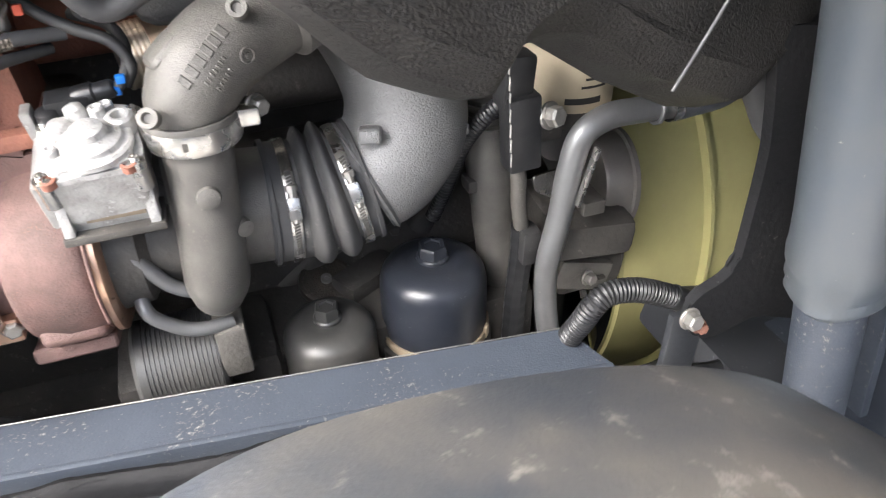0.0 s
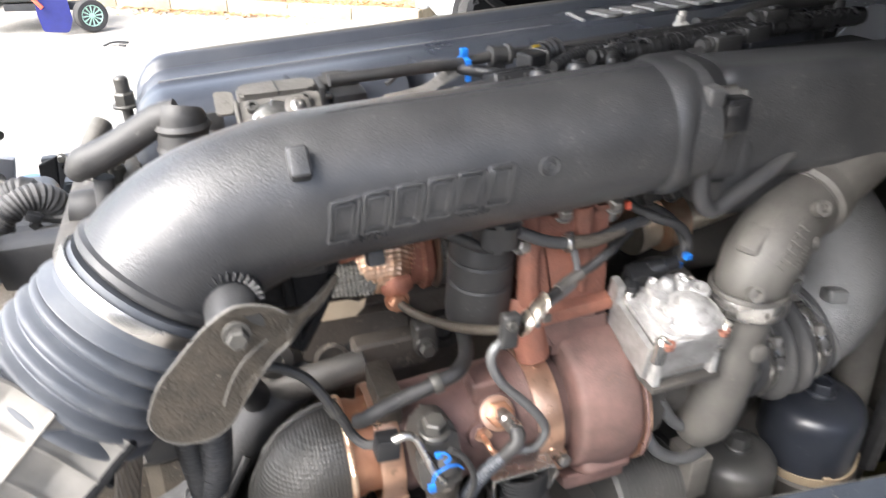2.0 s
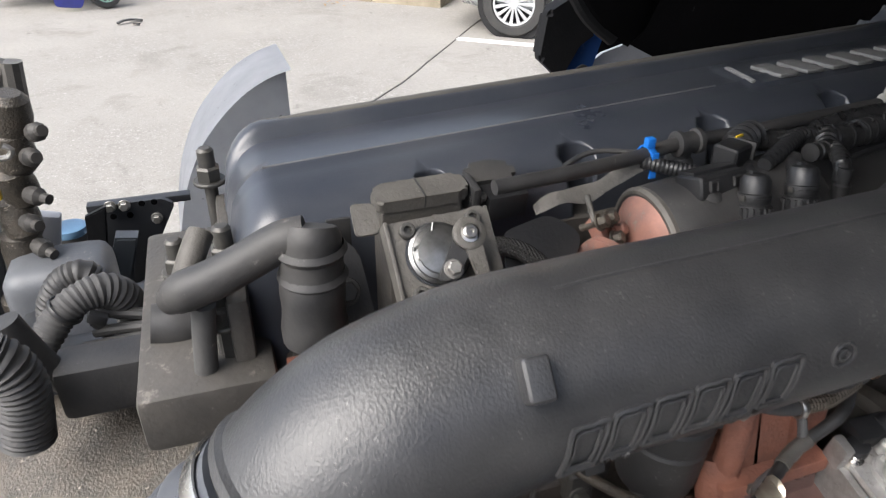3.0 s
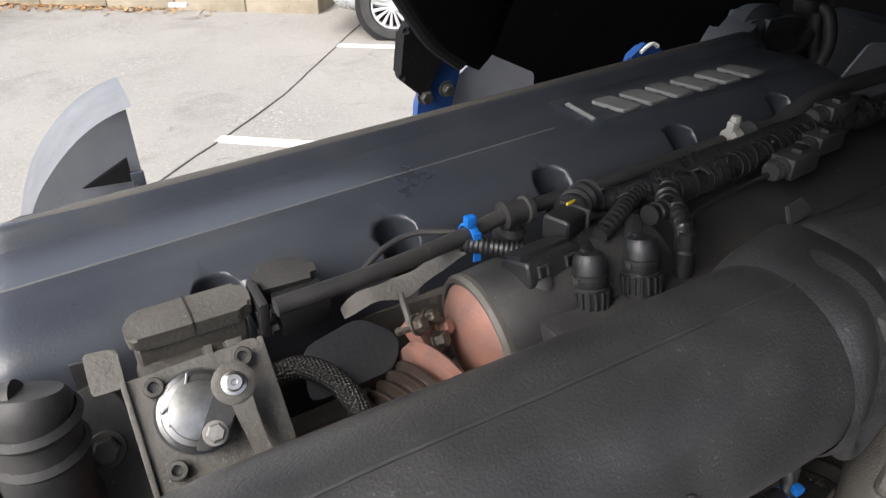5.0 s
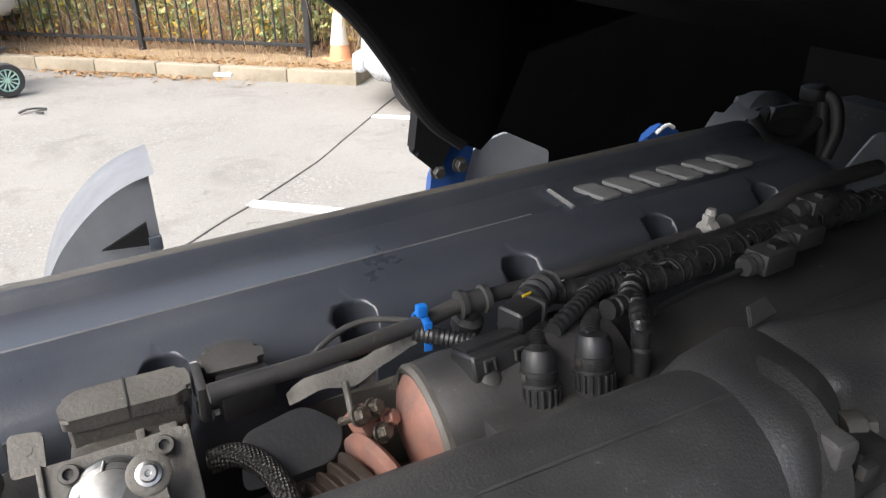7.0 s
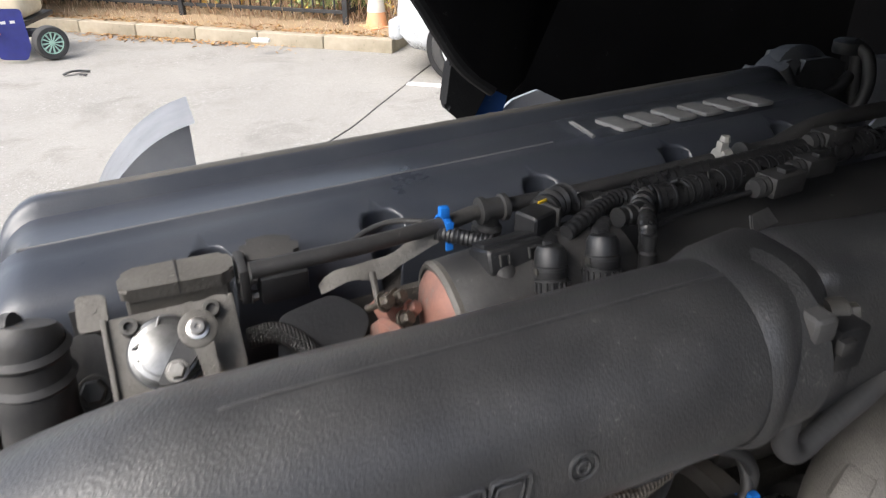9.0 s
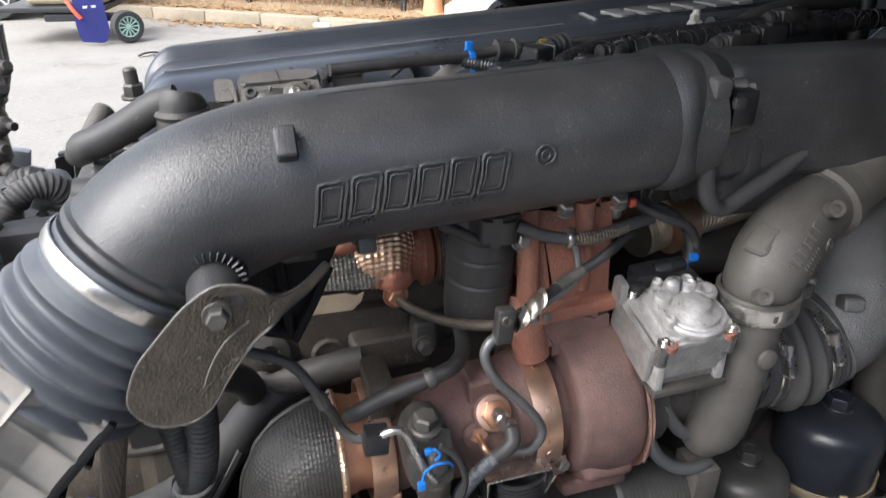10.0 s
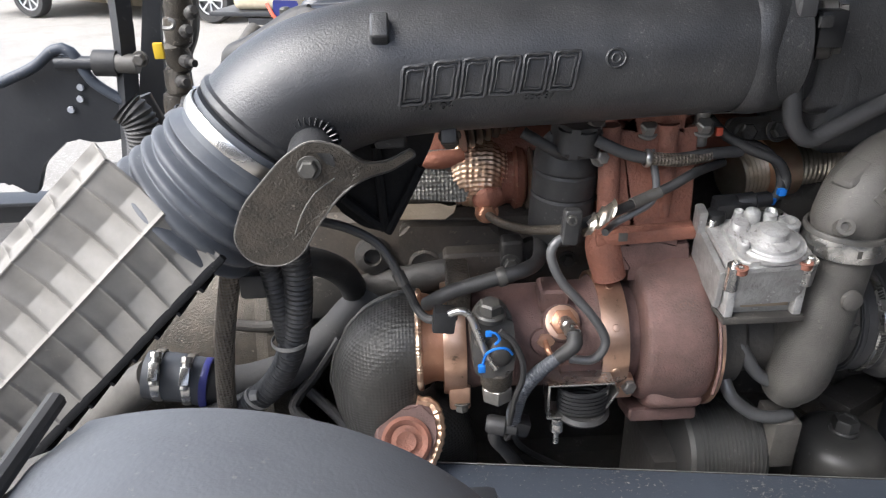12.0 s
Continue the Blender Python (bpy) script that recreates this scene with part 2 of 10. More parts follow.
HUB_GREEN = mat("pale_green_wheel", (0.42, 0.62, 0.52), (0.32, 0.5, 0.42), 12, 0.45, 0, 0.05, 100)
CONE_ORANGE = mat("faded_orange_cone", (0.70, 0.33, 0.16), (0.62, 0.36, 0.22), 8, 0.6, 0, 0.1, 80)
CONE_WHITE = mat("dirty_white_sleeve", (0.74, 0.70, 0.64), (0.62, 0.58, 0.52), 8, 0.55, 0, 0.1, 80)
CLOTH_BLUE = mat("blue_plastic_sheet", (0.035, 0.04, 0.21), (0.03, 0.034, 0.16), 8, 0.45, 0, 0.1, 80)
RED = mat("orange_red_plastic", (0.62, 0.10, 0.05), (0.5, 0.08, 0.04), 8, 0.45)
FRAME_BLACK = mat("black_truck_steel", (0.022, 0.024, 0.028), (0.034, 0.036, 0.04), 8, 0.45, 0.1, 0.15, 160, (0.11, 0.11, 0.11), 0.1, 80)
SIGN_WHITE = mat("white_sign", (0.78, 0.78, 0.76), None, 8, 0.5)


def leafy(name, a, b, c):
    """Leaves that differ one from the next."""
    m = bpy.data.materials.new(name)
    m.use_nodes = True
    n, l = m.node_tree.nodes, m.node_tree.links
    geo = n.new("ShaderNodeNewGeometry")
    ramp = n.new("ShaderNodeValToRGB")
    ramp.color_ramp.elements[0].color, ramp.color_ramp.elements[1].color = (*a, 1), (*c, 1)
    mid = ramp.color_ramp.elements.new(0.5)
    mid.color = (*b, 1)
    l.new(geo.outputs["Random Per Island"], ramp.inputs[0])
    p = n["Principled BSDF"]
    l.new(ramp.outputs[0], p.inputs["Base Color"])
    p.inputs["Roughness"].default_value = 0.6
    MATS[name] = m
    return m


LEAF_GREEN = leafy("bramble_leaves", (0.13, 0.19, 0.075), (0.26, 0.30, 0.12), (0.50, 0.44, 0.18))
LEAF_YELLOW = leafy("autumn_leaves", (0.76, 0.62, 0.08), (0.78, 0.55, 0.12), (0.70, 0.40, 0.12))
LEAF_ORANGE = leafy("far_autumn_foliage", (0.80, 0.52, 0.20), (0.82, 0.64, 0.36), (0.72, 0.40, 0.16))
LEAF_BROWN = leafy("fallen_leaves", (0.30, 0.15, 0.06), (0.40, 0.24, 0.09), (0.20, 0.10, 0.05))
TWIG = leafy("dry_stalks", (0.36, 0.20, 0.13), (0.58, 0.40, 0.27), (0.74, 0.62, 0.46))

# ---- mesh tools ----
def V(*a):
    return Vector(a)


def shade(bm, angle=35):
    """Smooth faces, sharp where the surface folds."""
    lim = radians(angle)
    for f in bm.faces:
        f.smooth = True
    for e in bm.edges:
        if len(e.link_faces) == 2 and e.calc_face_angle(0) > lim:
            e.smooth = False


def part(name, bm, material, parent=None, label=""):
    """Links a bmesh as one mesh object, under a thing if one is given."""
    bmesh.ops.recalc_face_normals(bm, faces=bm.faces)
    shade(bm)
    me = bpy.data.meshes.new(name)
    bm.to_mesh(me)
    bm.free()
    me.materials.append(material)
    ob = new(name, me)
    if parent is not None:
        ob.parent = parent
    if label:
        ob["label"] = label
    return ob


def raw(name, verts, faces, material, parent=None, label="", smooth=False):
    me = bpy.data.meshes.new(name)
    me.from_pydata([tuple(v) for v in verts], [], faces)
    me.materials.append(material)
    if smooth:
        me.polygons.foreach_set("use_smooth", [True] * len(me.polygons))
    me.update()
    ob = new(name, me)
    if parent is not None:
        ob.parent = parent
    if label:
        ob["label"] = label
    return ob


def thing(name, label, category, group="", kind=""):
    return tagged(new(name), label, category, group, kind)


def frame_z(d, hint=(0, 0, 1)):
    """A turn that lays z along d."""
    d = Vector(d).normalized()
    h = Vector(hint)
    if abs(d.dot(h)) > 0.95:
        h = Vector((1, 0, 0)) if abs(d.x) < 0.9 else Vector((0, 1, 0))
    x = h.cross(d).normalized()
    y = d.cross(x)
    return Matrix((x, y, d)).transposed().to_4x4()


def at(p, d=(0, 0, 1), hint=(0, 0, 1)):
    return Matrix.Translation(p) @ frame_z(d, hint)


def join(*bms):
    """One bmesh out of several."""
    out = bms[0]
    for b in bms[1:]:
        me = bpy.data.meshes.new("tmp")
        b.to_mesh(me)
        b.free()
        out.from_mesh(me)
        bpy.data.meshes.remove(me)
    return out


def box(sx, sy, sz, m=None, bevel=0.003, seg=2):
    bm = bmesh.new()
    bmesh.ops.create_cube(bm, size=1.0)
    bmesh.ops.scale(bm, vec=(sx, sy, sz), verts=bm.verts)
    if bevel:
        bmesh.ops.bevel(bm, geom=bm.edges[:], offset=min(bevel, 0.45 * min(sx, sy, sz)), segments=seg, affect="EDGES", profile=0.6)
    if m is not None:
        bm.transform(m)
    return bm


def prism(poly, depth, m=None, bevel=0.002, seg=2):
    """A flat outline (in x, y) with a thickness along z, centred on z = 0."""
    bm = bmesh.new()
    lo = [bm.verts.new((x, y, -depth / 2)) for x, y in poly]
    hi = [bm.verts.new((x, y, depth / 2)) for x, y in poly]
    k = len(poly)
    bm.faces.new(lo[::-1])
    bm.faces.new(hi)
    for i in range(k):
        bm.faces.new((lo[i], lo[(i + 1) % k], hi[(i + 1) % k], hi[i]))
    if bevel:
        rim = [e for e in bm.edges if abs(e.verts[0].co.z - e.verts[1].co.z) < 1e-9]
        bmesh.ops.bevel(bm, geom=rim, offset=bevel, segments=seg, affect="EDGES")
    if m is not None:
        bm.transform(m)
    return bm


def rounded(poly, r, n=4):
    """The outline with each corner rounded."""
    out = []
    k = len(poly)
    for i in range(k):
        p, q, s = Vector(poly[i - 1]), Vector(poly[i]), Vector(poly[(i + 1) % k])
        a, b = (p - q), (s - q)
        d = min(r, a.length * 0.45, b.length * 0.45)
        a, b = q + a.normalized() * d, q + b.normalized() * d
        for j in range(n + 1):
            t = j / n
            out.append(tuple((1 - t) ** 2 * a + 2 * t * (1 - t) * q + t * t * b))
    return out


def lathe(profile, m=None, n=32, arc=1.0, start=0.0, cap=True):
    """Turns a profile of (radius, height) round z."""
    bm = bmesh.new()
    rings = []
    full = arc >= 0.999
    steps = n if full else n + 1
    for r, h in profile:
        ring = []
        for i in range(steps):
            a = 2 * math.pi * (start + arc * i / n)
            ring.append(bm.verts.new((max(r, 1e-5) * math.cos(a), max(r, 1e-5) * math.sin(a), h)))
        rings.append(ring)
    for a, b in zip(rings, rings[1:]):
        for i in range(n):
            j = (i + 1) % steps
            bm.faces.new((a[i], a[j], b[j], b[i]))
    if cap and full:
        bm.faces.new(rings[0][::-1])
        bm.faces.new(rings[-1])
    if m is not None:
        bm.transform(m)
    return bm


def smooth_path(pts, step=0.006):
    """A Catmull-Rom line through the points, in even small steps."""
    p = [Vector(q) for q in pts]
    p = [2 * p[0] - p[1]] + p + [2 * p[-1] - p[-2]]
    out, acc = [], []
    for i in range(1, len(p) - 2):
        a, b, c, d = p[i - 1], p[i], p[i + 1], p[i + 2]
        k = max(2, int((c - b).length / step))
        for j in range(k):
            t = j / k
            out.append(0.5 * (2 * b + (c - a) * t + (2 * a - 5 * b + 4 * c - d) * t * t + (3 * b - a - 3 * c + d) * t ** 3))
            acc.append(i - 1 + t)
    out.append(p[-2])
    acc.append(len(p) - 3)
    return out, acc


def sweep(pts, rad, n=16, step=0.008, ridge=None, flat=1.0, caps=True, hint=(0, 0, 1)):
    """A tube along a smooth path. rad: one radius or one for each point; ridge(s): a factor on the radius at s metres along."""
    line, acc = smooth_path(pts, step)
    radii = rad if isinstance(rad, (list, tuple)) else [rad] * len(pts)
    bm = bmesh.new()
    rings, s = [], 0.0
    tan = (line[1] - line[0]).normalized()
    h = Vector(hint)
    if abs(tan.dot(h)) > 0.9:
        h = Vector((0, 1, 0)) if abs(tan.y) < 0.9 else Vector((1, 0, 0))
    x = (h - tan * h.dot(tan)).normalized()
    for i, p in enumerate(line):
        t = (line[min(i + 1, len(line) - 1)] - line[max(i - 1, 0)]).normalized()
        x = (x - t * x.dot(t)).normalized()
        y = t.cross(x)
        if i:
            s += (p - line[i - 1]).length
        k = min(int(acc[i]), len(radii) - 2)
        f = acc[i] - k
        f = f * f * (3 - 2 * f)
        r = radii[k] * (1 - f) + radii[k + 1] * f
        if ridge:
            r *= ridge(s)
        rings.append([bm.verts.new(p + x * (r * math.cos(2 * math.pi * j / n)) + y * (r * flat * math.sin(2 * math.pi * j / n))) for j in range(n)])
    for a, b in zip(rings, rings[1:]):
        for j in range(n):
            bm.faces.new((a[j], a[(j + 1) % n], b[(j + 1) % n], b[j]))
    if caps:
        bm.faces.new(rings[0][::-1])
        bm.faces.new(rings[-1])
    return bm


def quilted(pts, rad, pitch, depth, n=96, step=0.0012):
    """A tube pressed with a close diamond pattern of dimples."""
    bm = sweep(pts, rad, n, step)
    line, _ = smooth_path(pts, step)
    bm.verts.ensure_lookup_table()
    per = len(line)
    for k in range(per):
        c = line[k]
        s = k * step
        for j in range(n):
            v = bm.verts[k * n + j]
            r = (v.co - c)
            a = 2 * math.pi * j / n * r.length
            w = math.sin(math.pi * (s + a) / pitch) * math.sin(math.pi * (s - a) / pitch)
            v.co += r.normalized() * depth * w
    return bm


def corrugated(pitch, depth):
    return lambda s: 1 + depth * (0.5 + 0.5 * math.cos(2 * math.pi * s / pitch))


def hexbolt(p, d, size, length=0.0):
    """A hexagon head on a washer, with a bit of shank below."""
    m = at(p, d)
    bm = lathe([(size * 0.52, 0), (size * 0.56, size * 0.1), (size * 0.56, size * 0.62), (size * 0.45, size * 0.72)], m, 6)
    bm = join(bm, lathe([(size * 0.72, -size * 0.12), (size * 0.74, 0), (size * 0.7, size * 0.06)], m, 20))
    if length:
        bm = join(bm, lathe([(size * 0.3, -length), (size * 0.3, 0)], m, 12))
    return bm


def screw(p, d, size):
    """A round socket head with a recess."""
    return lathe([(size * 0.5, -size * 0.2), (size * 0.5, size * 0.45), (size * 0.44, size * 0.52), (size * 0.27, size * 0.52), (size * 0.24, size * 0.2), (0, size * 0.2)], at(p, d), 18)


def band(p, d, r, width, thick=0.0015, n=48):
    """A flat ring round the axis d."""
    w = width / 2
    return lathe([(r, -w), (r + thick, -w), (r + thick * 1.4, -w * 0.6), (r + thick * 1.4, w * 0.6), (r + thick, w), (r, w), (r, -w)], at(p, d), n, cap=False)


def worm_clamp(name, p, d, r, width, side, parent_label, slots=True):
    """A hose clip: band, slots over part of it, a housing and a screw."""
    clip = thing("hose_clamp", parent_label, "hose clamp", "hose clamps")
    part("band", band(p, d, r, width), STEEL, clip)
    m = at(p, d)
    inv = m.to_3x3().inverted() @ Vector(side)
    a0 = math.atan2(inv.y, inv.x)
    if slots:
        bm = bmesh.new()
        for i in range(-14, 15):
            a = a0 + 0.15 + i * 0.05
            q = m @ Matrix.Translation((math.cos(a) * (r + 0.0022), math.sin(a) * (r + 0.0022), 0)) @ Matrix.Rotation(a, 4, "Z")
            bm = join(bm, box(0.0012, 0.0022, width * 0.55, q @ Matrix.Rotation(0.35, 4, "X"), 0))
        part("slotted_strip", bm, DARK_BOLT, clip)
    q = m @ Matrix.Translation((math.cos(a0) * (r + 0.006), math.sin(a0) * (r + 0.006), 0)) @ Matrix.Rotation(a0, 4, "Z")
    part("housing", box(0.011, 0.024, width * 1.1, q, 0.002), STEEL, clip)
    part("screw", lathe([(0.005, -0.016), (0.005, 0.018), (0.007, 0.018), (0.007, 0.025), (0.002, 0.025)], q @ Matrix.Rotation(radians(90), 4, "X"), 8), BOLT, clip)
    return clip


def label_ob(text, size, m, material, parent, name="marking", depth=0.0008):
    """Raised characters in the built-in font."""
    cu = bpy.data.curves.new(name, "FONT")
    cu.body, cu.size, cu.extrude, cu.align_x = text, size, depth, "CENTER"
    cu.resolution_u = 2
    ob = new(name, cu)
    dg = bpy.context.evaluated_depsgraph_get()
    me = bpy.data.meshes.new_from_object(ob.evaluated_get(dg))
    bpy.data.objects.remove(ob)
    bpy.data.curves.remove(cu)
    me.materials.clear()
    me.materials.append(material)
    me.transform(m)
    o = new(name, me)
    o.parent = parent
    return o

# ---- outdoors: ground, kerb, verge, fence, plants, vehicles ----
KD = Vector((3.877, -2.92, 0)).normalized()               # way along the kerb
KN = Vector((-KD.y, KD.x, 0))                             # away from the lot, towards the fence
K0 = Vector((-1.772, 11.71, 0))


def along(s, n=0.0, z=0.0):
    p = K0 + KD * s + KN * n
    return Vector((p.x, p.y, z))


KLEN = 4.86
bm = bmesh.new()
bmesh.ops.create_grid(bm, x_segments=60, y_segments=60, size=1.0)
for v in bm.verts:
    v.co.x = math.copysign(abs(v.co.x) ** 2.2, v.co.x) * 220
    v.co.y = math.copysign(abs(v.co.y) ** 2.2, v.co.y) * 220 + 6
    d = math.hypot(v.co.x, v.co.y - 6)
    v.co.z = 0.006 * noise.noise(v.co * 0.4) if d < 30 else 0
    v.co.z -= 0.008
ground = tagged(part("ground", bm, ASPHALT), "pale worn asphalt of a parking lot with stains", "ground", kind="structure")


def strip(name, pts, width, material, label, z=0.004, jitter=0.0, category="road marking"):
    """A painted or tarred line on the ground, a thin raised slab."""
    line = []
    for a, b in zip(pts, pts[1:]):
        a, b = Vector(a), Vector(b)
        k = max(1, int((b - a).length / 0.12))
        line += [a + (b - a) * (i / k) for i in range(k)]
    line.append(Vector(pts[-1]))
    vs, fs = [], []
    for i, p in enumerate(line):
        t = (line[min(i + 1, len(line) - 1)] - line[max(i - 1, 0)]).normalized()
        nrm = Vector((-t.y, t.x, 0))
        w = width * (1 + jitter * noise.noise(Vector((i * 0.9, 3.1, 0))))
        o = nrm * (jitter * width * noise.noise(Vector((i * 0.35, 7.7, 0))))
        for sgn in (-1, 1):
            vs.append((*(p + o + nrm * (sgn * w / 2)).xy, z))
            vs.append((*(p + o + nrm * (sgn * w / 2)).xy, -0.02))
    for i in range(len(line) - 1):
        a, b = 4 * i, 4 * (i + 1)
        fs += [(a, b, b + 2, a + 2), (a, a + 1, b + 1, b), (a + 2, b + 2, b + 3, a + 3)]
    return tagged(raw(name, vs, fs, material), label, category, kind="structure")


strip("bay_line", [(1.84, 7.38, 0), (3.4, 6.28, 0)], 0.10, LINE_WHITE, "worn white painted parking bay line on asphalt")
strip("bay_line", [(0.25, 5.45, 0), (1.9, 4.20, 0)], 0.11, LINE_WHITE, "worn white painted parking bay line on asphalt")
strip("road_joint", [(-0.75, 4.35, 0), (0.055, 5.229, 0), (0.335, 5.50, 0), (0.935, 6.17, 0), (1.76, 7.29, 0), (2.35, 8.09, 0), (2.6, 8.45, 0)], 0.013, CRACK, "dark tarred joint across the asphalt", 0.003, 0.5, "road joint")

# kerb stones with joints
kerb = tagged(new("kerb"), "weathered concrete kerb stones with leaf litter", "kerb", kind="structure")
stone = box(0.905, 0.14, 0.30, None, 0.018, 3)
stone_me = part("kerb_stone", stone, KERB, kerb)
stone_me.matrix_basis = Matrix.Translation((0, 0, -5))
kang = math.atan2(KD.y, KD.x)
first = True
for i in range(-9, 6):
    s = KLEN - 0.455 - (5 - i) * 0.915
    o = stone_me if first else new("kerb_stone", stone_me.data)
    first = False
    o.parent = kerb
    o.matrix_basis = Matrix.Translation(along(s, 0.07, 0.0 + random.uniform(-0.004, 0.004))) @ Matrix.Rotation(kang + random.uniform(-0.004, 0.004), 4, "Z")
for i in range(1, 4):
    o = new("kerb_stone", stone_me.data)
    o.parent = kerb
    o.matrix_basis = Matrix.Translation(along(KLEN - 0.07, 0.14 + i * 0.915 - 0.45, 0.0)) @ Matrix.Rotation(kang + math.pi / 2, 4, "Z")

# verge behind the kerb
vs, fs = [], []
for i in range(61):
    for j in range(13):
        p = along(-9 + (KLEN + 8.9) * i / 60, 0.13 + 9.0 * (j / 12) ** 2, 0)
        z = 0.135 + 0.03 * noise.noise(p * 2.2) + 0.06 * (j / 12) ** 2 * 9
        vs.append((p.x, p.y, z))
for i in range(60):
    for j in range(12):
        a = i * 13 + j
        fs.append((a, a + 13, a + 14, a + 1))
tagged(raw("verge", vs, fs, VERGE, smooth=True), "soil verge strewn with dead leaves behind the kerb", "verge", kind="structure")


def leaf_cloud(name, count, place, size, material, label, category, flat=0.0, seed=1):
    """Many small bent leaves as one object."""
    rnd = random.Random(seed)
    vs, fs = [], []
    for _ in range(count):
        p = place(rnd)
        s = size * rnd.uniform(0.55, 1.35)
        up = Vector((rnd.gauss(0, 1), rnd.gauss(0, 1), rnd.gauss(0, 1) + flat)).normalized()
        t = up.orthogonal().normalized()
        t.rotate(Matrix.Rotation(rnd.uniform(0, 6.28), 3, up))
        b = up.cross(t)
        k = len(vs)
        vs += [p - t * s, p + b * s * 0.55 - t * s * 0.15 + up * s * 0.18, p + t * s, p - b * s * 0.55 - t * s * 0.15 + up * s * 0.18]
        fs += [(k, k + 1, k + 2), (k, k + 2, k + 3)]
    return tagged(raw(name, vs, fs, material), label, category, kind="stuff")


def stalks(name, count, place, height, material, label, category, seed=2, lean=0.25, thick=0.006):
    rnd = random.Random(seed)
    vs, fs = [], []
    for _ in range(count):
        p = place(rnd)
        h = height * rnd.uniform(0.4, 1.25)
        w = thick * rnd.uniform(0.5, 1.4)
        d = Vector((rnd.gauss(0, lean), rnd.gauss(0, lean), 1)) * h
        bend = Vector((rnd.gauss(0, lean), rnd.gauss(0, lean), 0)) * h * 0.5
        k = len(vs)
        for q, f in ((p, 1.0), (p + d * 0.5 + bend * 0.4, 0.8), (p + d + bend, 0.3)):
            for a in range(3):
                vs.append(q + Vector((math.cos(a * 2.1), math.sin(a * 2.1), 0)) * w * f)
        for r in (0, 3):
            for a in range(3):
                fs.append((k + r + a, k + r + (a + 1) % 3, k + r + 3 + (a + 1) % 3, k + r + 3 + a))
    return tagged(raw(name, vs, fs, material), label, category, kind="stuff")


FN = 0.72                                                  # the fence's distance behind the kerb face
FEND = 4.55


def fence_base(s):
    return along(s, FN, 0.13)


def clump(rnd, s0, s1, n0, n1, z0, z1, dense=None):
    for _ in range(60):
        s, n, z = rnd.uniform(s0, s1), rnd.uniform(n0, n1), z0 + (z1 - z0) * rnd.random() ** 1.2
        p = along(s, n, z)
        if noise.noise(p * 1.7 + Vector((dense or 0, 0, 0))) > rnd.uniform(-0.25, 0.35):
            return p
    return p


stalks("dry_brambles", 2600, lambda r: along(r.uniform(-8.5, KLEN - 0.1), r.uniform(FN + 0.05, FN + 1.6), 0.1), 0.85, TWIG, "dry reddish brown bramble stalks behind the fence", "brambles", 3, 0.32, 0.007)
stalks("dry_shrubs", 1500, lambda r: along(r.uniform(-8.5, KLEN - 0.3), r.uniform(FN + 0.7, FN + 2.4), 0.1), 1.75, TWIG, "tall dry shrub stems behind the fence", "shrubs", 4, 0.18, 0.009)
stalks("dry_grass", 1500, lambda r: along(r.uniform(-8.5, KLEN), r.uniform(0.2, FN + 0.3), 0.12), 0.16, TWIG, "dry grass tufts on the verge", "grass", 5, 0.6, 0.003)
leaf_cloud("bramble_bush", 5200, lambda r: clump(r, -3.5, KLEN - 0.1, FN + 0.06, FN + 0.9, 0.35, 1.15, 0.0), 0.05, LEAF_GREEN, "green bramble bush growing through the fence", "bush", seed=6)
leaf_cloud("yellowing_bush", 2400, lambda r: clump(r, -8.0, KLEN - 0.1, FN + 0.06, FN + 1.2, 0.3, 1.5, 9.0), 0.05, LEAF_YELLOW, "yellowing bramble leaves behind the fence", "bush", seed=7)
leaf_cloud("rusty_shrub", 6500, lambda r: clump(r, -8.5, KLEN + 0.5, FN + 0.8, FN + 2.6, 0.5, 2.1, 4.0), 0.06, LEAF_ORANGE, "orange autumn shrubs beyond the fence", "shrub", seed=8)
leaf_cloud("roadside_bush", 3600, lambda r: along(KLEN + r.uniform(-0.1, 1.4), r.uniform(0.8, 3.6), 0.1 + 1.15 * r.random() ** 0.8), 0.06, LEAF_GREEN, "green weeds and bush beyond the kerb end", "bush", seed=9)
leaf_cloud("fallen_leaves", 1500, lambda r: along(r.uniform(-6, KLEN), 0.12 + abs(r.gauss(0, 0.3)), 0.15), 0.03, LEAF_BROWN, "fallen brown leaves on the verge", "leaves", 4.0, seed=10)
leaf_cloud("gutter_leaves", 420, lambda r: along(r.gauss(1.6, 0.9), -abs(r.gauss(0, 0.16)) - 0.01, 0.006), 0.032, LEAF_BROWN, "leaf litter in the gutter along the kerb", "leaves", 4.0, seed=11)


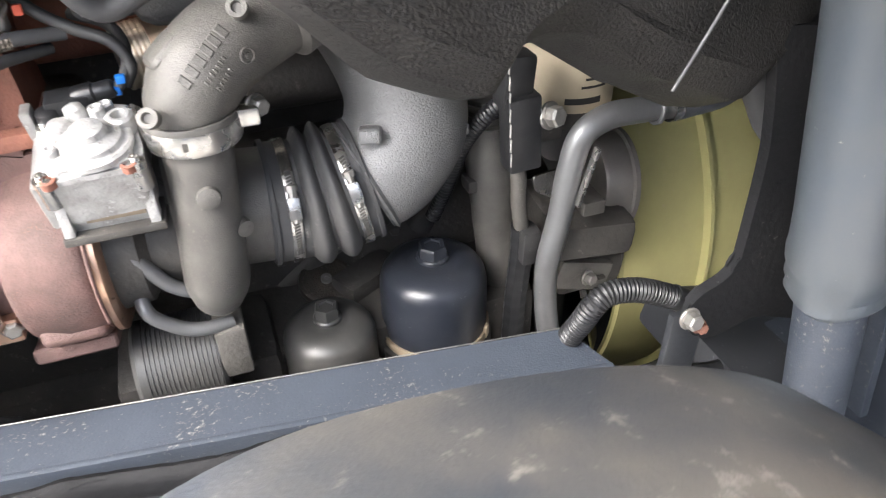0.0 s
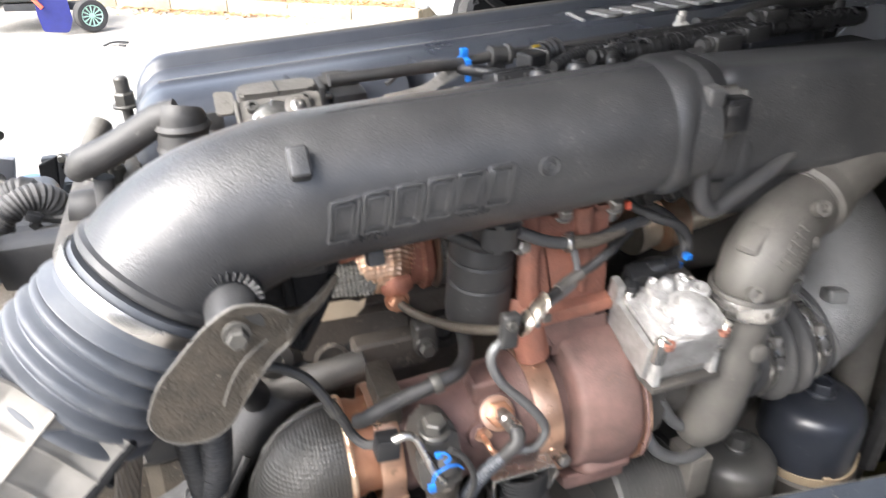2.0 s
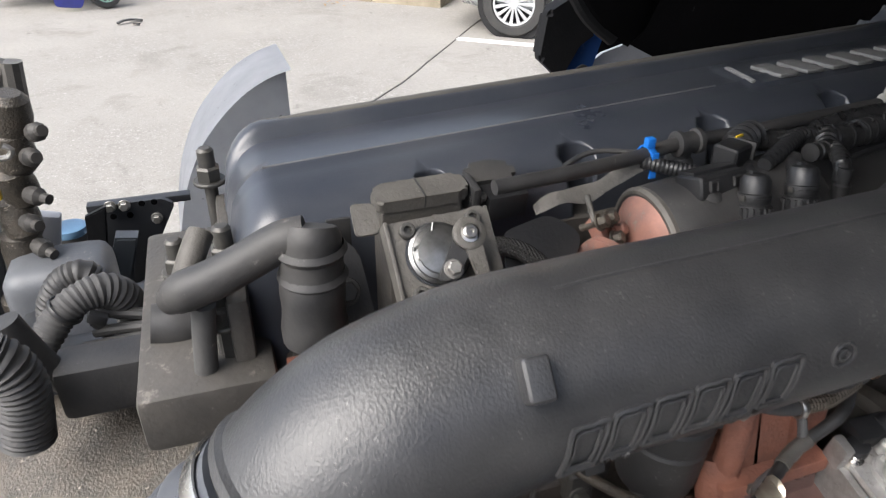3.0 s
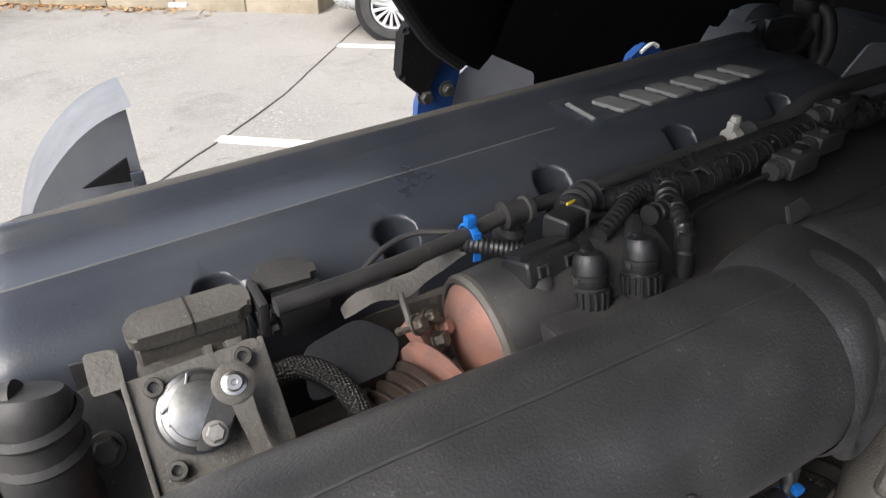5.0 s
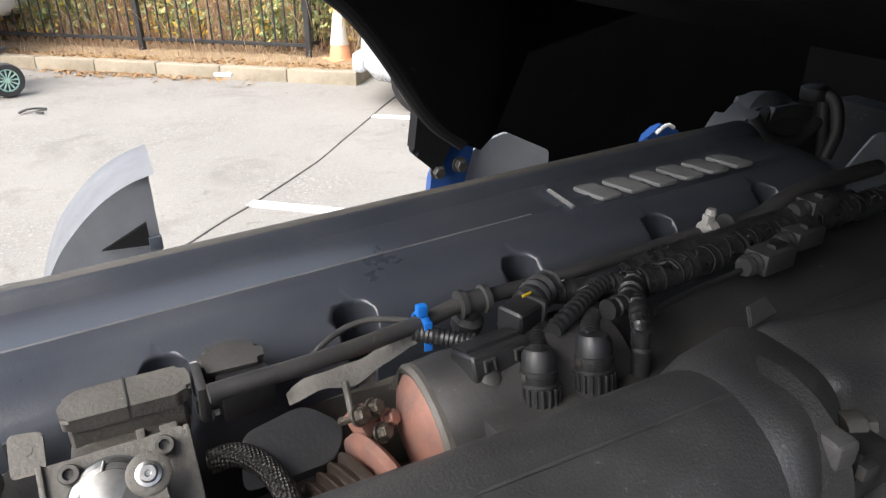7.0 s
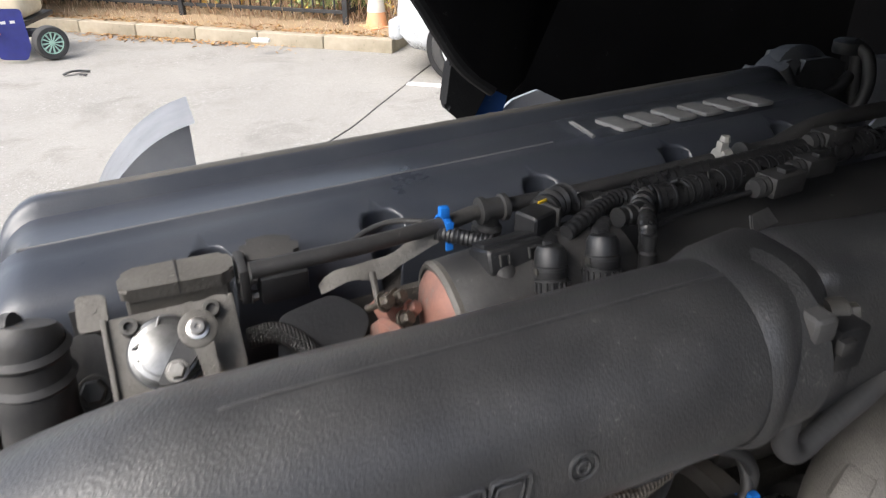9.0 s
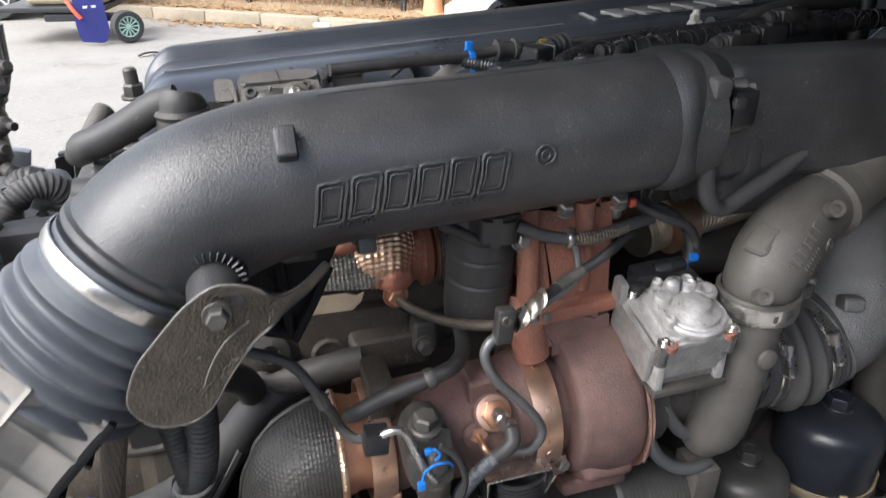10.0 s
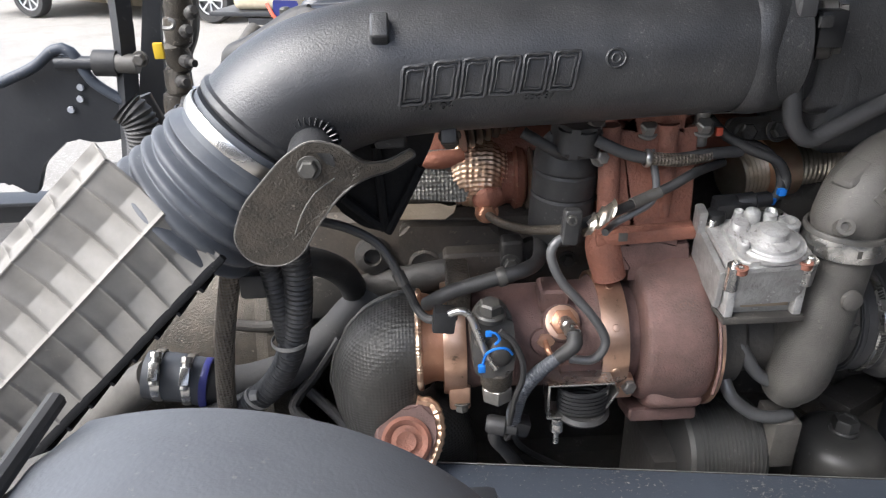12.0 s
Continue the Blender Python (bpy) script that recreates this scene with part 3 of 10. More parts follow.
def far_tree(p, h, seed):
    rnd = random.Random(seed)
    t = thing("tree", "distant autumn tree with orange leaves", "tree", "far trees")
    tr = sweep([p, p + Vector((0.1, 0.1, h * 0.3)), p + Vector((-0.1, 0.2, h * 0.62)), p + Vector((0.1, 0.1, h * 0.9))], [0.16, 0.12, 0.07, 0.03], 8, 0.4)
    for k in range(6):
        a = rnd.uniform(0, 6.28)
        q = p + Vector((0, 0.1, h * rnd.uniform(0.3, 0.6)))
        tr = join(tr, sweep([q, q + Vector((math.cos(a) * h * 0.14, math.sin(a) * h * 0.14, h * 0.12)), q + Vector((math.cos(a) * h * 0.26, math.sin(a) * h * 0.26, h * 0.3))], [0.06, 0.04, 0.015], 6, 0.4))
    part("trunk", tr, TWIG, t)
    vs, fs = [], []
    cents = [(p + Vector((rnd.gauss(0, h * 0.17), rnd.gauss(0, h * 0.17), h * rnd.uniform(0.35, 1.0))), h * rnd.uniform(0.08, 0.17)) for _ in range(26)]
    for c, r in cents:
        for _ in range(70):
            q = c + Vector((rnd.gauss(0, 1), rnd.gauss(0, 1), rnd.gauss(0, 0.8))) * r * 0.6
            u = Vector((rnd.gauss(0, 1), rnd.gauss(0, 1), rnd.gauss(0, 1))).normalized()
            s, o, k = 0.11 * rnd.uniform(0.6, 1.4), None, len(vs)
            o = u.orthogonal().normalized()
            w = u.cross(o)
            vs += [q - o * s, q + w * s * 0.6, q + o * s, q - w * s * 0.6]
            fs.append((k, k + 1, k + 2, k + 3))
    raw("crown", vs, fs, LEAF_ORANGE, t)
    return t


for i, (s, n, h) in enumerate([(-6.5, 5.0, 4.2), (-4.2, 6.5, 4.0), (-8.0, 8.0, 5.5), (1.0, 9.0, 3.4), (4.2, 8.0, 3.8), (7.5, 9.0, 5.0)]):
    far_tree(along(s, n, 0.3), h, 40 + i)

# low pale building far beyond the fence
hall = thing("warehouse", "low pale industrial building far behind the trees", "building")
hm = Matrix.Translation(along(2.0, 26.0, 0)) @ Matrix.Rotation(kang, 4, "Z")
part("wall", box(40, 10, 5.0, hm @ Matrix.Translation((0, 5, 2.5)), 0.05), PANEL_GREY, hall)
part("roof", prism([(-20.5, 4.9), (20.5, 4.9), (20.5, 5.4), (0, 6.6), (-20.5, 5.4)], 10.6, hm @ Matrix.Translation((0, 5, 0)) @ Matrix.Rotation(radians(90), 4, "X"), 0.03), VAN_WHITE, hall)
for i in range(7):
    w = part("window", box(2.4, 0.1, 1.1, hm @ Matrix.Translation((-16 + i * 5.3, -0.03, 3.1)), 0.02), mat("far_window_glass", (0.05, 0.07, 0.09), None, 3, 0.12), hall)

# steel fence: posts, two rails and square bars
fence = thing("steel_fence", "black steel bar fence with pointed bars on a verge", "fence")
bar_bm = join(box(0.02, 0.02, 1.66, Matrix.Translation((0, 0, 0.97)), 0.003, 1), lathe([(0.0145, 1.8), (0.001, 1.84)], Matrix.Rotation(radians(45), 4, "Z"), 4))
post_bm = join(box(0.075, 0.075, 1.9, Matrix.Translation((0, 0, 0.9)), 0.006, 1), box(0.09, 0.09, 0.014, Matrix.Translation((0, 0, 1.855)), 0.004, 1))
bar0, post0 = part("bar", bar_bm, FENCE, fence), part("post", post_bm, FENCE, fence)
spost = (Vector((-0.114, 11.472, 0)) - K0).dot(KD)
span = 2.49
bars = []
for k in range(-4, 1):
    s0 = spost + k * span
    bars.append(("post", s0))
    for i in range(1, 16):
        bars.append(("bar", s0 + span * i / 16))
    for z in (0.32, 1.72):
        part("rail", box(span - 0.07, 0.04, 0.045, Matrix.Translation(fence_base(s0 + span / 2) + Vector((0, 0, z - 0.13))) @ Matrix.Rotation(kang, 4, "Z"), 0.003, 1), FENCE, fence)
bars = [b for b in bars if b[1] < FEND - 0.5]
last = max(s for k, s in bars if k == "post")
bars.append(("post", spost + span))
used = set()
for kind, s in bars:
    if s > spost + span + 0.01:
        continue
    src = post0 if kind == "post" else bar0
    o = src if kind not in used else new(kind, src.data)
    used.add(kind)
    o.parent = fence
    o.matrix_basis = Matrix.Translation(fence_base(s)) @ Matrix.Rotation(kang, 4, "Z")
# the fence turns away at the corner post
corner = fence_base(spost + span)
for i in range(1, 17):
    o = new("bar", bar0.data)
    o.parent = fence
    o.matrix_basis = Matrix.Translation(corner + KN * (0.15 * i)) @ Matrix.Rotation(kang, 4, "Z")
o = new("post", post0.data)
o.parent = fence
o.matrix_basis = Matrix.Translation(corner + KN * span) @ Matrix.Rotation(kang, 4, "Z")
for z in (0.32, 1.72):
    part("rail", box(0.04, span - 0.07, 0.045, Matrix.Translation(corner + KN * (span / 2) + Vector((0, 0, z - 0.13))) @ Matrix.Rotation(kang, 4, "Z"), 0.003, 1), FENCE, fence)
sign = tagged(part("sign", box(0.22, 0.006, 0.22, Matrix.Translation(fence_base(spost) - KN * 0.045 + Vector((0.02, 0, 1.20))) @ Matrix.Rotation(kang, 4, "Z"), 0.002, 1), SIGN_WHITE), "small blank white sign fixed to a fence post", "sign")

# cone
cone = thing("traffic_cone", "faded orange and white traffic cone on the verge", "traffic cone")
cm = Matrix.Translation((2.17, 9.66, 0.14)) @ Matrix.Rotation(0.3, 4, "Z")
part("base", prism(rounded([(-0.19, -0.19), (0.19, -0.19), (0.19, 0.19), (-0.19, 0.19)], 0.05), 0.035, cm @ Matrix.Translation((0, 0, 0.018)), 0.006), CONE_ORANGE, cone)
part("body", lathe([(0.145, 0.03), (0.138, 0.06), (0.042, 0.70), (0.03, 0.75), (0.02, 0.75)], cm, 28), CONE_ORANGE, cone)
part("sleeve", lathe([(0.119, 0.21), (0.1205, 0.215), (0.062, 0.60), (0.0605, 0.605)], cm, 28), CONE_WHITE, cone)

litter = tagged(part("litter", box(0.22, 0.07, 0.05, Matrix.Translation(Vector((0.62, 9.28, 0.165))) @ Matrix.Rotation(-0.5, 4, "Z"), 0.02), SIGN_WHITE), "crumpled white litter lying on the kerb", "litter")
scrap = tagged(part("rubber_scrap", join(sweep([(-1.53, 8.95, 0.012), (-1.46, 8.99, 0.03), (-1.38, 9.06, 0.02), (-1.28, 9.03, 0.012)], 0.012, 6, 0.02, flat=2.2), sweep([(-1.36, 8.9, 0.012), (-1.30, 8.86, 0.012)], 0.01, 6, 0.02, flat=2)), HOSE), "black scrap of torn rubber lying on asphalt", "rubber scrap")


def road_wheel(p, axis, r, w, spokes, hub_mat, parent):
    """A wheel that stands on the ground: tyre, rim and spokes. axis points outward."""
    m = at(p, axis)
    wh = part("wheel", lathe([(r * 0.66, -w / 2), (r * 0.93, -w / 2), (r * 0.985, -w * 0.36), (r, -w * 0.1), (r, w * 0.1), (r * 0.985, w * 0.36), (r * 0.93, w / 2), (r * 0.70, w / 2), (r * 0.66, w * 0.4), (r * 0.66, -w / 2)], m, 48, cap=False), TYRE, parent)
    part("rim", lathe([(r * 0.67, w * 0.36), (r * 0.64, w * 0.42), (r * 0.60, w * 0.38), (r * 0.58, w * 0.1), (r * 0.0, w * 0.1)], m, 40, cap=False), mat("dark_wheel_recess", (0.12, 0.12, 0.125), None, 8, 0.5), wh)
    bm = lathe([(0, w * 0.40), (r * 0.13, w * 0.40), (r * 0.16, w * 0.36), (r * 0.16, w * 0.2)], m, 24, cap=False)
    for i in range(spokes):
        a = 2 * math.pi * i / spokes
        q = m @ Matrix.Rotation(a, 4, "Z")
        bm = join(bm, prism([(r * 0.13, -r * 0.028), (r * 0.62, -r * 0.058), (r * 0.62, r * 0.058), (r * 0.13, r * 0.028)], w * 0.08, q @ Matrix.Translation((0, 0, w * 0.36)), 0.003, 1))
    bm = join(bm, lathe([(r * 0.59, w * 0.36), (r * 0.60, w * 0.42), (r * 0.655, w * 0.42), (r * 0.665, w * 0.36)], m, 40, cap=False))
    part("hub_cap", bm, hub_mat, wh)
    return wh


# parked silver car: nose to the right of the lot, its rear wheel side in view
car = thing("parked_car", "silver hatchback car parked in a marked bay", "car")
cax = Vector((0.82, -0.57, 0)).normalized()               # from its tail to its nose
cay = Vector((-cax.y, cax.x, 0))
c0 = Vector((2.42, 7.29, 0))                               # below the wheel on the near side
CM = Matrix((cax, cay, (0, 0, 1))).transposed().to_4x4()
CM.translation = c0
sections = [(-0.78, 0.44, 0.62, 0.60), (-0.74, 0.36, 0.86, 0.72), (-0.6, 0.26, 1.02, 0.80), (-0.3, 0.22, 1.32, 0.84), (0.2, 0.2, 1.46, 0.86), (0.9, 0.2, 1.49, 0.87), (1.6, 0.2, 1.44, 0.87), (2.2, 0.2, 1.08, 0.86), (2.9, 0.22, 0.98, 0.83), (3.25, 0.28, 0.84, 0.74), (3.36, 0.36, 0.6, 0.62)]
bm = bmesh.new()
rings = []
for x, z0, z1, hw in sections:
    ring = []
    zm = 0.92 if z1 > 1.05 else z0 + (z1 - z0) * 0.6
    prof = [(-0.80 * hw, z0), (-hw * 0.97, z0 + 0.08), (-hw, z0 + 0.25 * (zm - z0)), (-hw * 0.985, zm), (-hw * (0.74 if z1 > 1.2 else 0.9), z1 - 0.05), (-hw * 0.55, z1)]
    prof = prof + [(-y, z) for y, z in prof[::-1]]
    for y, z in prof:
        ring.append(bm.verts.new((x, y + 0.85, z)))
    rings.append(ring)
for a, b in zip(rings, rings[1:]):
    for i in range(len(a)):
        bm.faces.new((a[i], a[(i + 1) % len(a)], b[(i + 1) % len(a)], b[i]))
bm.faces.new(rings[0][::-1])
bm.faces.new(rings[-1])
bmesh.ops.subdivide_edges(bm, edges=bm.edges[:], cuts=1, use_grid_fill=True, smooth=0.6)
bm.transform(CM)
body = part("body", bm, CAR_SILVER, car)
GLASS_DARK = mat("dark_car_glass", (0.015, 0.018, 0.02), (0.02, 0.024, 0.026), 3, 0.08)
for side in (0.0, 1.70):
    part("wheel_arch", lathe([(0.385, -0.03), (0.385, 0.015), (0.33, 0.015), (0.33, -0.03)], CM @ Matrix.Translation((0, side - (0.005 if side == 0 else -0.005), 0.335)) @ Matrix.Rotation(radians(90), 4, "X"), 40), mat("black_wheel_arch", (0.012, 0.012, 0.013), None, 8, 0.7), car)
    part("wheel_arch", lathe([(0.385, -0.03), (0.385, 0.015), (0.33, 0.015), (0.33, -0.03)], CM @ Matrix.Translation((2.55, side - (0.005 if side == 0 else -0.005), 0.335)) @ Matrix.Rotation(radians(90), 4, "X"), 40), mat("black_wheel_arch", (0.012, 0.012, 0.013)), car)
    for x in (0.0, 2.55):
        road_wheel(CM @ Vector((x, side + (0.05 if side == 0 else -0.05), 0.333)), -cay if side == 0 else cay, 0.333, 0.2, 15, HUB, car)
part("rear_lamp", box(0.06, 0.12, 0.34, CM @ Matrix.Translation((-0.66, 0.17, 0.93)), 0.03), mat("red_lamp_plastic", (0.45, 0.02, 0.02), None, 8, 0.2), car)
part("bumper", box(0.16, 1.5, 0.22, CM @ Matrix.Translation((-0.77, 0.85, 0.46)), 0.07, 4), CAR_SILVER, car)
part("side_window", prism(rounded([(-0.1, 0.98), (1.6, 0.95), (1.35, 1.38), (0.2, 1.38)], 0.06), 0.01, CM @ Matrix.Translation((0, 0.085, 0)) @ Matrix.Rotation(radians(90), 4, "X") @ Matrix.Rotation(0, 4, "Z"), 0.002), GLASS_DARK, car)

# small trailer wheel, blue sheet and a big white vehicle across the lot
cart = thing("small_trailer", "small trailer with a green-spoked wheel and blue sheet", "trailer")
tp = Vector((-1.70, 9.87, 0))
tdir = Vector((-0.85, 0.28, 0)).normalized()
road_wheel(tp + Vector((0, 0, 0.19)), Vector((0.45, -0.9, 0)).normalized(), 0.19, 0.15, 12, HUB_GREEN, cart)
part("axle_beam", box(0.95, 0.10, 0.09, Matrix.Translation(tp + Vector((-0.48, 0.16, 0.30))) @ Matrix.Rotation(-0.25, 4, "Z"), 0.015), FRAME_BLACK, cart)
part("bed", box(1.3, 0.9, 0.06, Matrix.Translation(tp + Vector((-0.75, 0.6, 0.40))) @ Matrix.Rotation(-0.25, 4, "Z"), 0.015), FRAME_BLACK, cart)
part("load", box(1.0, 0.6, 0.34, Matrix.Translation(tp + Vector((-0.62, 0.55, 0.60))) @ Matrix.Rotation(-0.25, 4, "Z"), 0.12, 4), CREAM, cart)
part("sheet", prism(rounded([(-0.17, 0.0), (0.10, -0.04), (0.17, 0.10), (0.16, 0.52), (-0.16, 0.55), (-0.19, 0.2)], 0.04), 0.012, Matrix.Translation(tp + Vector((-0.36, -0.10, 0.06))) @ Matrix.Rotation(0.25, 4, "Z") @ Matrix.Rotation(radians(82), 4, "X"), 0.003), CLOTH_BLUE, cart, "blue plastic sheet with small pale marks")
for i in range(2):
    part("mark", box(0.05, 0.004, 0.03, Matrix.Translation(tp + Vector((-0.40 + i * 0.09, -0.16 + 0.02 * i, 0.46))) @ Matrix.Rotation(0.25, 4, "Z"), 0), SIGN_WHITE, cart)
part("strap", sweep([tp + Vector((-0.62, -0.02, 0.55)), tp + Vector((-0.55, -0.12, 0.44)), tp + Vector((-0.47, -0.16, 0.33))], 0.025, 8, 0.03), RED, cart)

truck = thing("white_van", "large white vehicle parked across the lot", "van")
vd = Vector((0.93, -0.36, 0)).normalized()
VM = Matrix((vd, Vector((-vd.y, vd.x, 0)), (0, 0, 1))).transposed().to_4x4()
VM.translation = Vector((-2.15, 11.6, 0))
hull = [(-7.0, 0.55), (-6.6, 0.42), (-1.2, 0.42), (-0.35, 0.5), (0.0, 0.62), (0.05, 1.1), (-0.1, 2.4), (-7.0, 2.5)]
part("body", prism(rounded(hull, 0.12), 2.2, VM @ Matrix.Translation((0, 1.1, 0)) @ Matrix.Rotation(radians(90), 4, "X"), 0.06, 3), VAN_WHITE, truck)
part("sill", box(5.6, 0.05, 0.16, VM @ Matrix.Translation((-3.6, 0.02, 0.42)), 0.02), FRAME_BLACK, truck)
for x in (-5.4, -1.6):
    road_wheel(VM @ Vector((x, 0.02, 0.36)), VM.to_3x3() @ Vector((0, -1, 0)), 0.36, 0.22, 8, HUB, truck)

# unseen dark sheet behind the camera, added to cut light from the south
tagged(part("light_block_south", box(24, 0.2, 4.2, Matrix.Translation((4.0, -6.0, 2.1)), 0.02), mat("dark_blocker_sheet", (0.10, 0.10, 0.105), (0.085, 0.085, 0.09), 2, 0.7)), "unseen dark sheet added behind the camera to cut southern light", "wall", kind="structure")

# ---- truck: chassis rail, cab underside, mudguards, ram ----
RA, RB = Vector((-1.3, 0.818, 1.112)), Vector((0.42, 0.607, 1.112))   # inner edge of the rail's top flange
RD = (RB - RA).normalized()
RN = Vector((RD.y, -RD.x, 0))                                          # towards the outside of the truck
rail = thing("chassis_rail", "blue-grey painted steel chassis rail with dried dirt", "chassis rail")
RM = Matrix((RD, RN, RD.cross(RN))).transposed().to_4x4()
RM.translation = RB
flange = [(-2.2, 0.0), (0.0, 0.0), (0.035, 0.072), (-2.2, 0.072)]
part("top_flange", prism(flange, 0.009, RM @ Matrix.Translation((0, 0, 0.0045)), 0.002), RAIL_BLUE, rail)
part("web", box(2.2, 0.009, 0.27, RM @ Matrix.Translation((-1.07, 0.0765, 0.128)), 0.003), RAIL_BLUE, rail)
part("worn_edge", sweep([RM @ Vector((-1.9 + 0.095 * k, -0.0006, 0.0006)) for k in range(21)], 0.0007, 6, 0.02), BOLT, rail, "bare worn edge")
part("lower_flange", box(2.2, 0.075, 0.009, RM @ Matrix.Translation((-1.07, 0.037, 0.262)), 0.003), RAIL_BLUE, rail)

tri_seal = thing("rubber_trim", "torn black rubber trim along the chassis rail", "rubber trim")
pts, rad = [], []
for i in range(23):
    u = -0.95 + i * 0.05
    pts.append(RM @ Vector((u, 0.089 + 0.004 * math.sin(i * 1.3), -0.001 + 0.006 * math.sin(u * 9.0))))
    rad.append(0.0105 + 0.0035 * noise.noise(Vector((i * 0.7, 0, 0))))
part("strip", sweep([p + Vector((0, -0.012, -0.008)) for p in pts], [r * 1.9 for r in rad], 12, 0.008, lambda s: 1 + 0.10 * noise.noise(Vector((s * 60, 1.3, 0))), flat=0.62), FLAP, tri_seal)
rnd = random.Random(21)
for k in range(26):
    u = -0.9 + 0.04 * k + rnd.uniform(-0.01, 0.01)
    q = RM @ Vector((u, 0.105, -0.002 + rnd.uniform(-0.006, 0.008)))
    part("torn_shred", sweep([q, q + Vector((rnd.uniform(0.01, 0.035), rnd.uniform(-0.006, 0.002), rnd.uniform(-0.004, 0.004))), q + Vector((rnd.uniform(0.04, 0.07), rnd.uniform(-0.008, 0.004), rnd.uniform(-0.006, 0.006)))], [0.0008, 0.003, 0.0008], 5, 0.012, flat=0.5), FLAP, tri_seal)

outer = thing("side_bracket", "blue-grey painted side member beside the rail", "bracket")
part("plate", box(1.5, 0.16, 0.01, RM @ Matrix.Translation((-0.85, 0.195, 0.06)) @ Matrix.Rotation(radians(12), 4, "X"), 0.003), mat("dark_navy_side_panel", (0.017, 0.021, 0.029), (0.034, 0.039, 0.048), 7, 0.45, 0, 0.15, 200, (0.26, 0.25, 0.24), 0.25, 60), outer)

# mudguard over the wheel, dusty
guard = thing("front_mudguard", "dusty grey plastic mudguard over the wheel", "mudguard")


def arch(cx, zt, y0, y1, r, a0, a1, lip, n=48, crown=0.02, left=1.0, right=1.0):
    """A bowed sheet over a wheel: an arc round y, with turned-down edge at y1 and some thickness."""
    prof = []
    for j in range(13):
        f = j / 12
        y = y0 + (y1 - y0) * f
        drop = crown * (2 * f - 1) ** 4 + (lip * max(0, (f - 0.86) / 0.14) ** 2)
        prof.append((y, drop))
    prof += [(y, d + 0.006) for y, d in prof[::-1]]
    bm = bmesh.new()
    rings = []
    for i in range(n + 1):
        a = radians(a0 + (a1 - a0) * i / n)
        rings.append([bm.verts.new((cx + (r - d) * math.sin(a) * (left if a < 0 else right), y, zt - r + (r - d) * math.cos(a))) for y, d in prof])
    for a, b in zip(rings, rings[1:]):
        for j in range(len(prof)):
            k = (j + 1) % len(prof)
            bm.faces.new((a[j], a[k], b[k], b[j]))
    bm.faces.new(rings[0])
    bm.faces.new(rings[-1][::-1])
    return bm


part("shell", arch(0.088, 1.560, -0.42, 0.205, 0.25, -85, 85, 0.012, crown=0.008, left=0.75, right=1.2), MUD_GREY, guard)
part("leg", box(0.05, 0.05, 1.49, Matrix.Translation((0.12, -0.1, 0.76)), 0.01), FRAME_BLACK, guard)

guard2 = thing("rear_mudguard", "smooth grey plastic mudguard with a beaded edge", "mudguard")
part("shell", arch(-0.545, 1.512, -0.28, 0.36, 0.25, -13, 78, 0.016, crown=0.006), GUARD_GREY, guard2)
part("rear_section", arch(-0.545, 1.506, -0.28, 0.35, 0.245, -75, -16, 0.016, crown=0.006), BEIGE_BOX, guard2, "dusty brownish rear section")
part("mount", box(0.04, 0.5, 0.06, Matrix.Translation((-0.36, 0.28, 1.22)), 0.01), FRAME_BLACK, guard2)
part("leg", box(0.05, 0.05, 1.2, Matrix.Translation((-0.36, 0.1, 0.62)), 0.01), FRAME_BLACK, guard2)
bead = []
for i in range(12):
    a = radians(-14)
    bead.append(Vector((-0.545 + 0.251 * math.sin(a), -0.28 + 0.0575 * i, 1.512 - 0.25 + 0.251 * math.cos(a))))
part("edge_bead", sweep(bead, 0.0055, 10, 0.02), HOSE, guard2, "black rubber edge bead")

# hydraulic ram of the cab
ram = thing("cab_tilt_ram", "pale blue-grey cab tilt ram with a rubber boot", "hydraulic ram")
rb, rt = Vector((0.627, 0.385, 0.95)), Vector((0.404, 0.395, 1.95))
rdv = (rt - rb).normalized()
part("cylinder", lathe([(0.026, 0.0), (0.030, 0.01), (0.030, 0.42), (0.028, 0.43)], at(rb, rdv), 32), RAIL_BLUE, ram)
bm = lathe([(0.031, 0.366), (0.037, 0.364), (0.0405, 0.370), (0.0390, 0.378), (0.0415, 0.386), (0.0405, 0.394), (0.0425, 0.402), (0.0425, 0.412), (0.0410, 0.424), (0.0400, 0.45), (0.0390, 0.60), (0.0385, 0.75), (0.038, 1.05)], at(rb, rdv), 64)
for v in bm.verts:
    v.co += Vector((1, 1, 1.6)) * 0.0022 * noise.noise(v.co * 38)
part("boot", bm, RAM_BLUE, ram, "pale blue-grey rubber boot with a wrinkled hem")
part("guide", box(0.03, 0.012, 0.5, at(rb + Vector((0.055, 0.03, 0.2)), rdv), 0.003), RAIL_BLUE, ram)
part("mount_plate", box(0.62, 0.42, 0.03, Matrix.Translation((0.84, 0.36, 1.06)) @ Matrix.Rotation(radians(-6), 4, "Y"), 0.006), MATS["dark_navy_side_panel"], ram, "dark navy mounting plate")
part("base", box(0.14, 0.12, 0.10, Matrix.Translation(rb + Vector((0, 0.01, -0.04))), 0.012), FRAME_BLACK, ram)

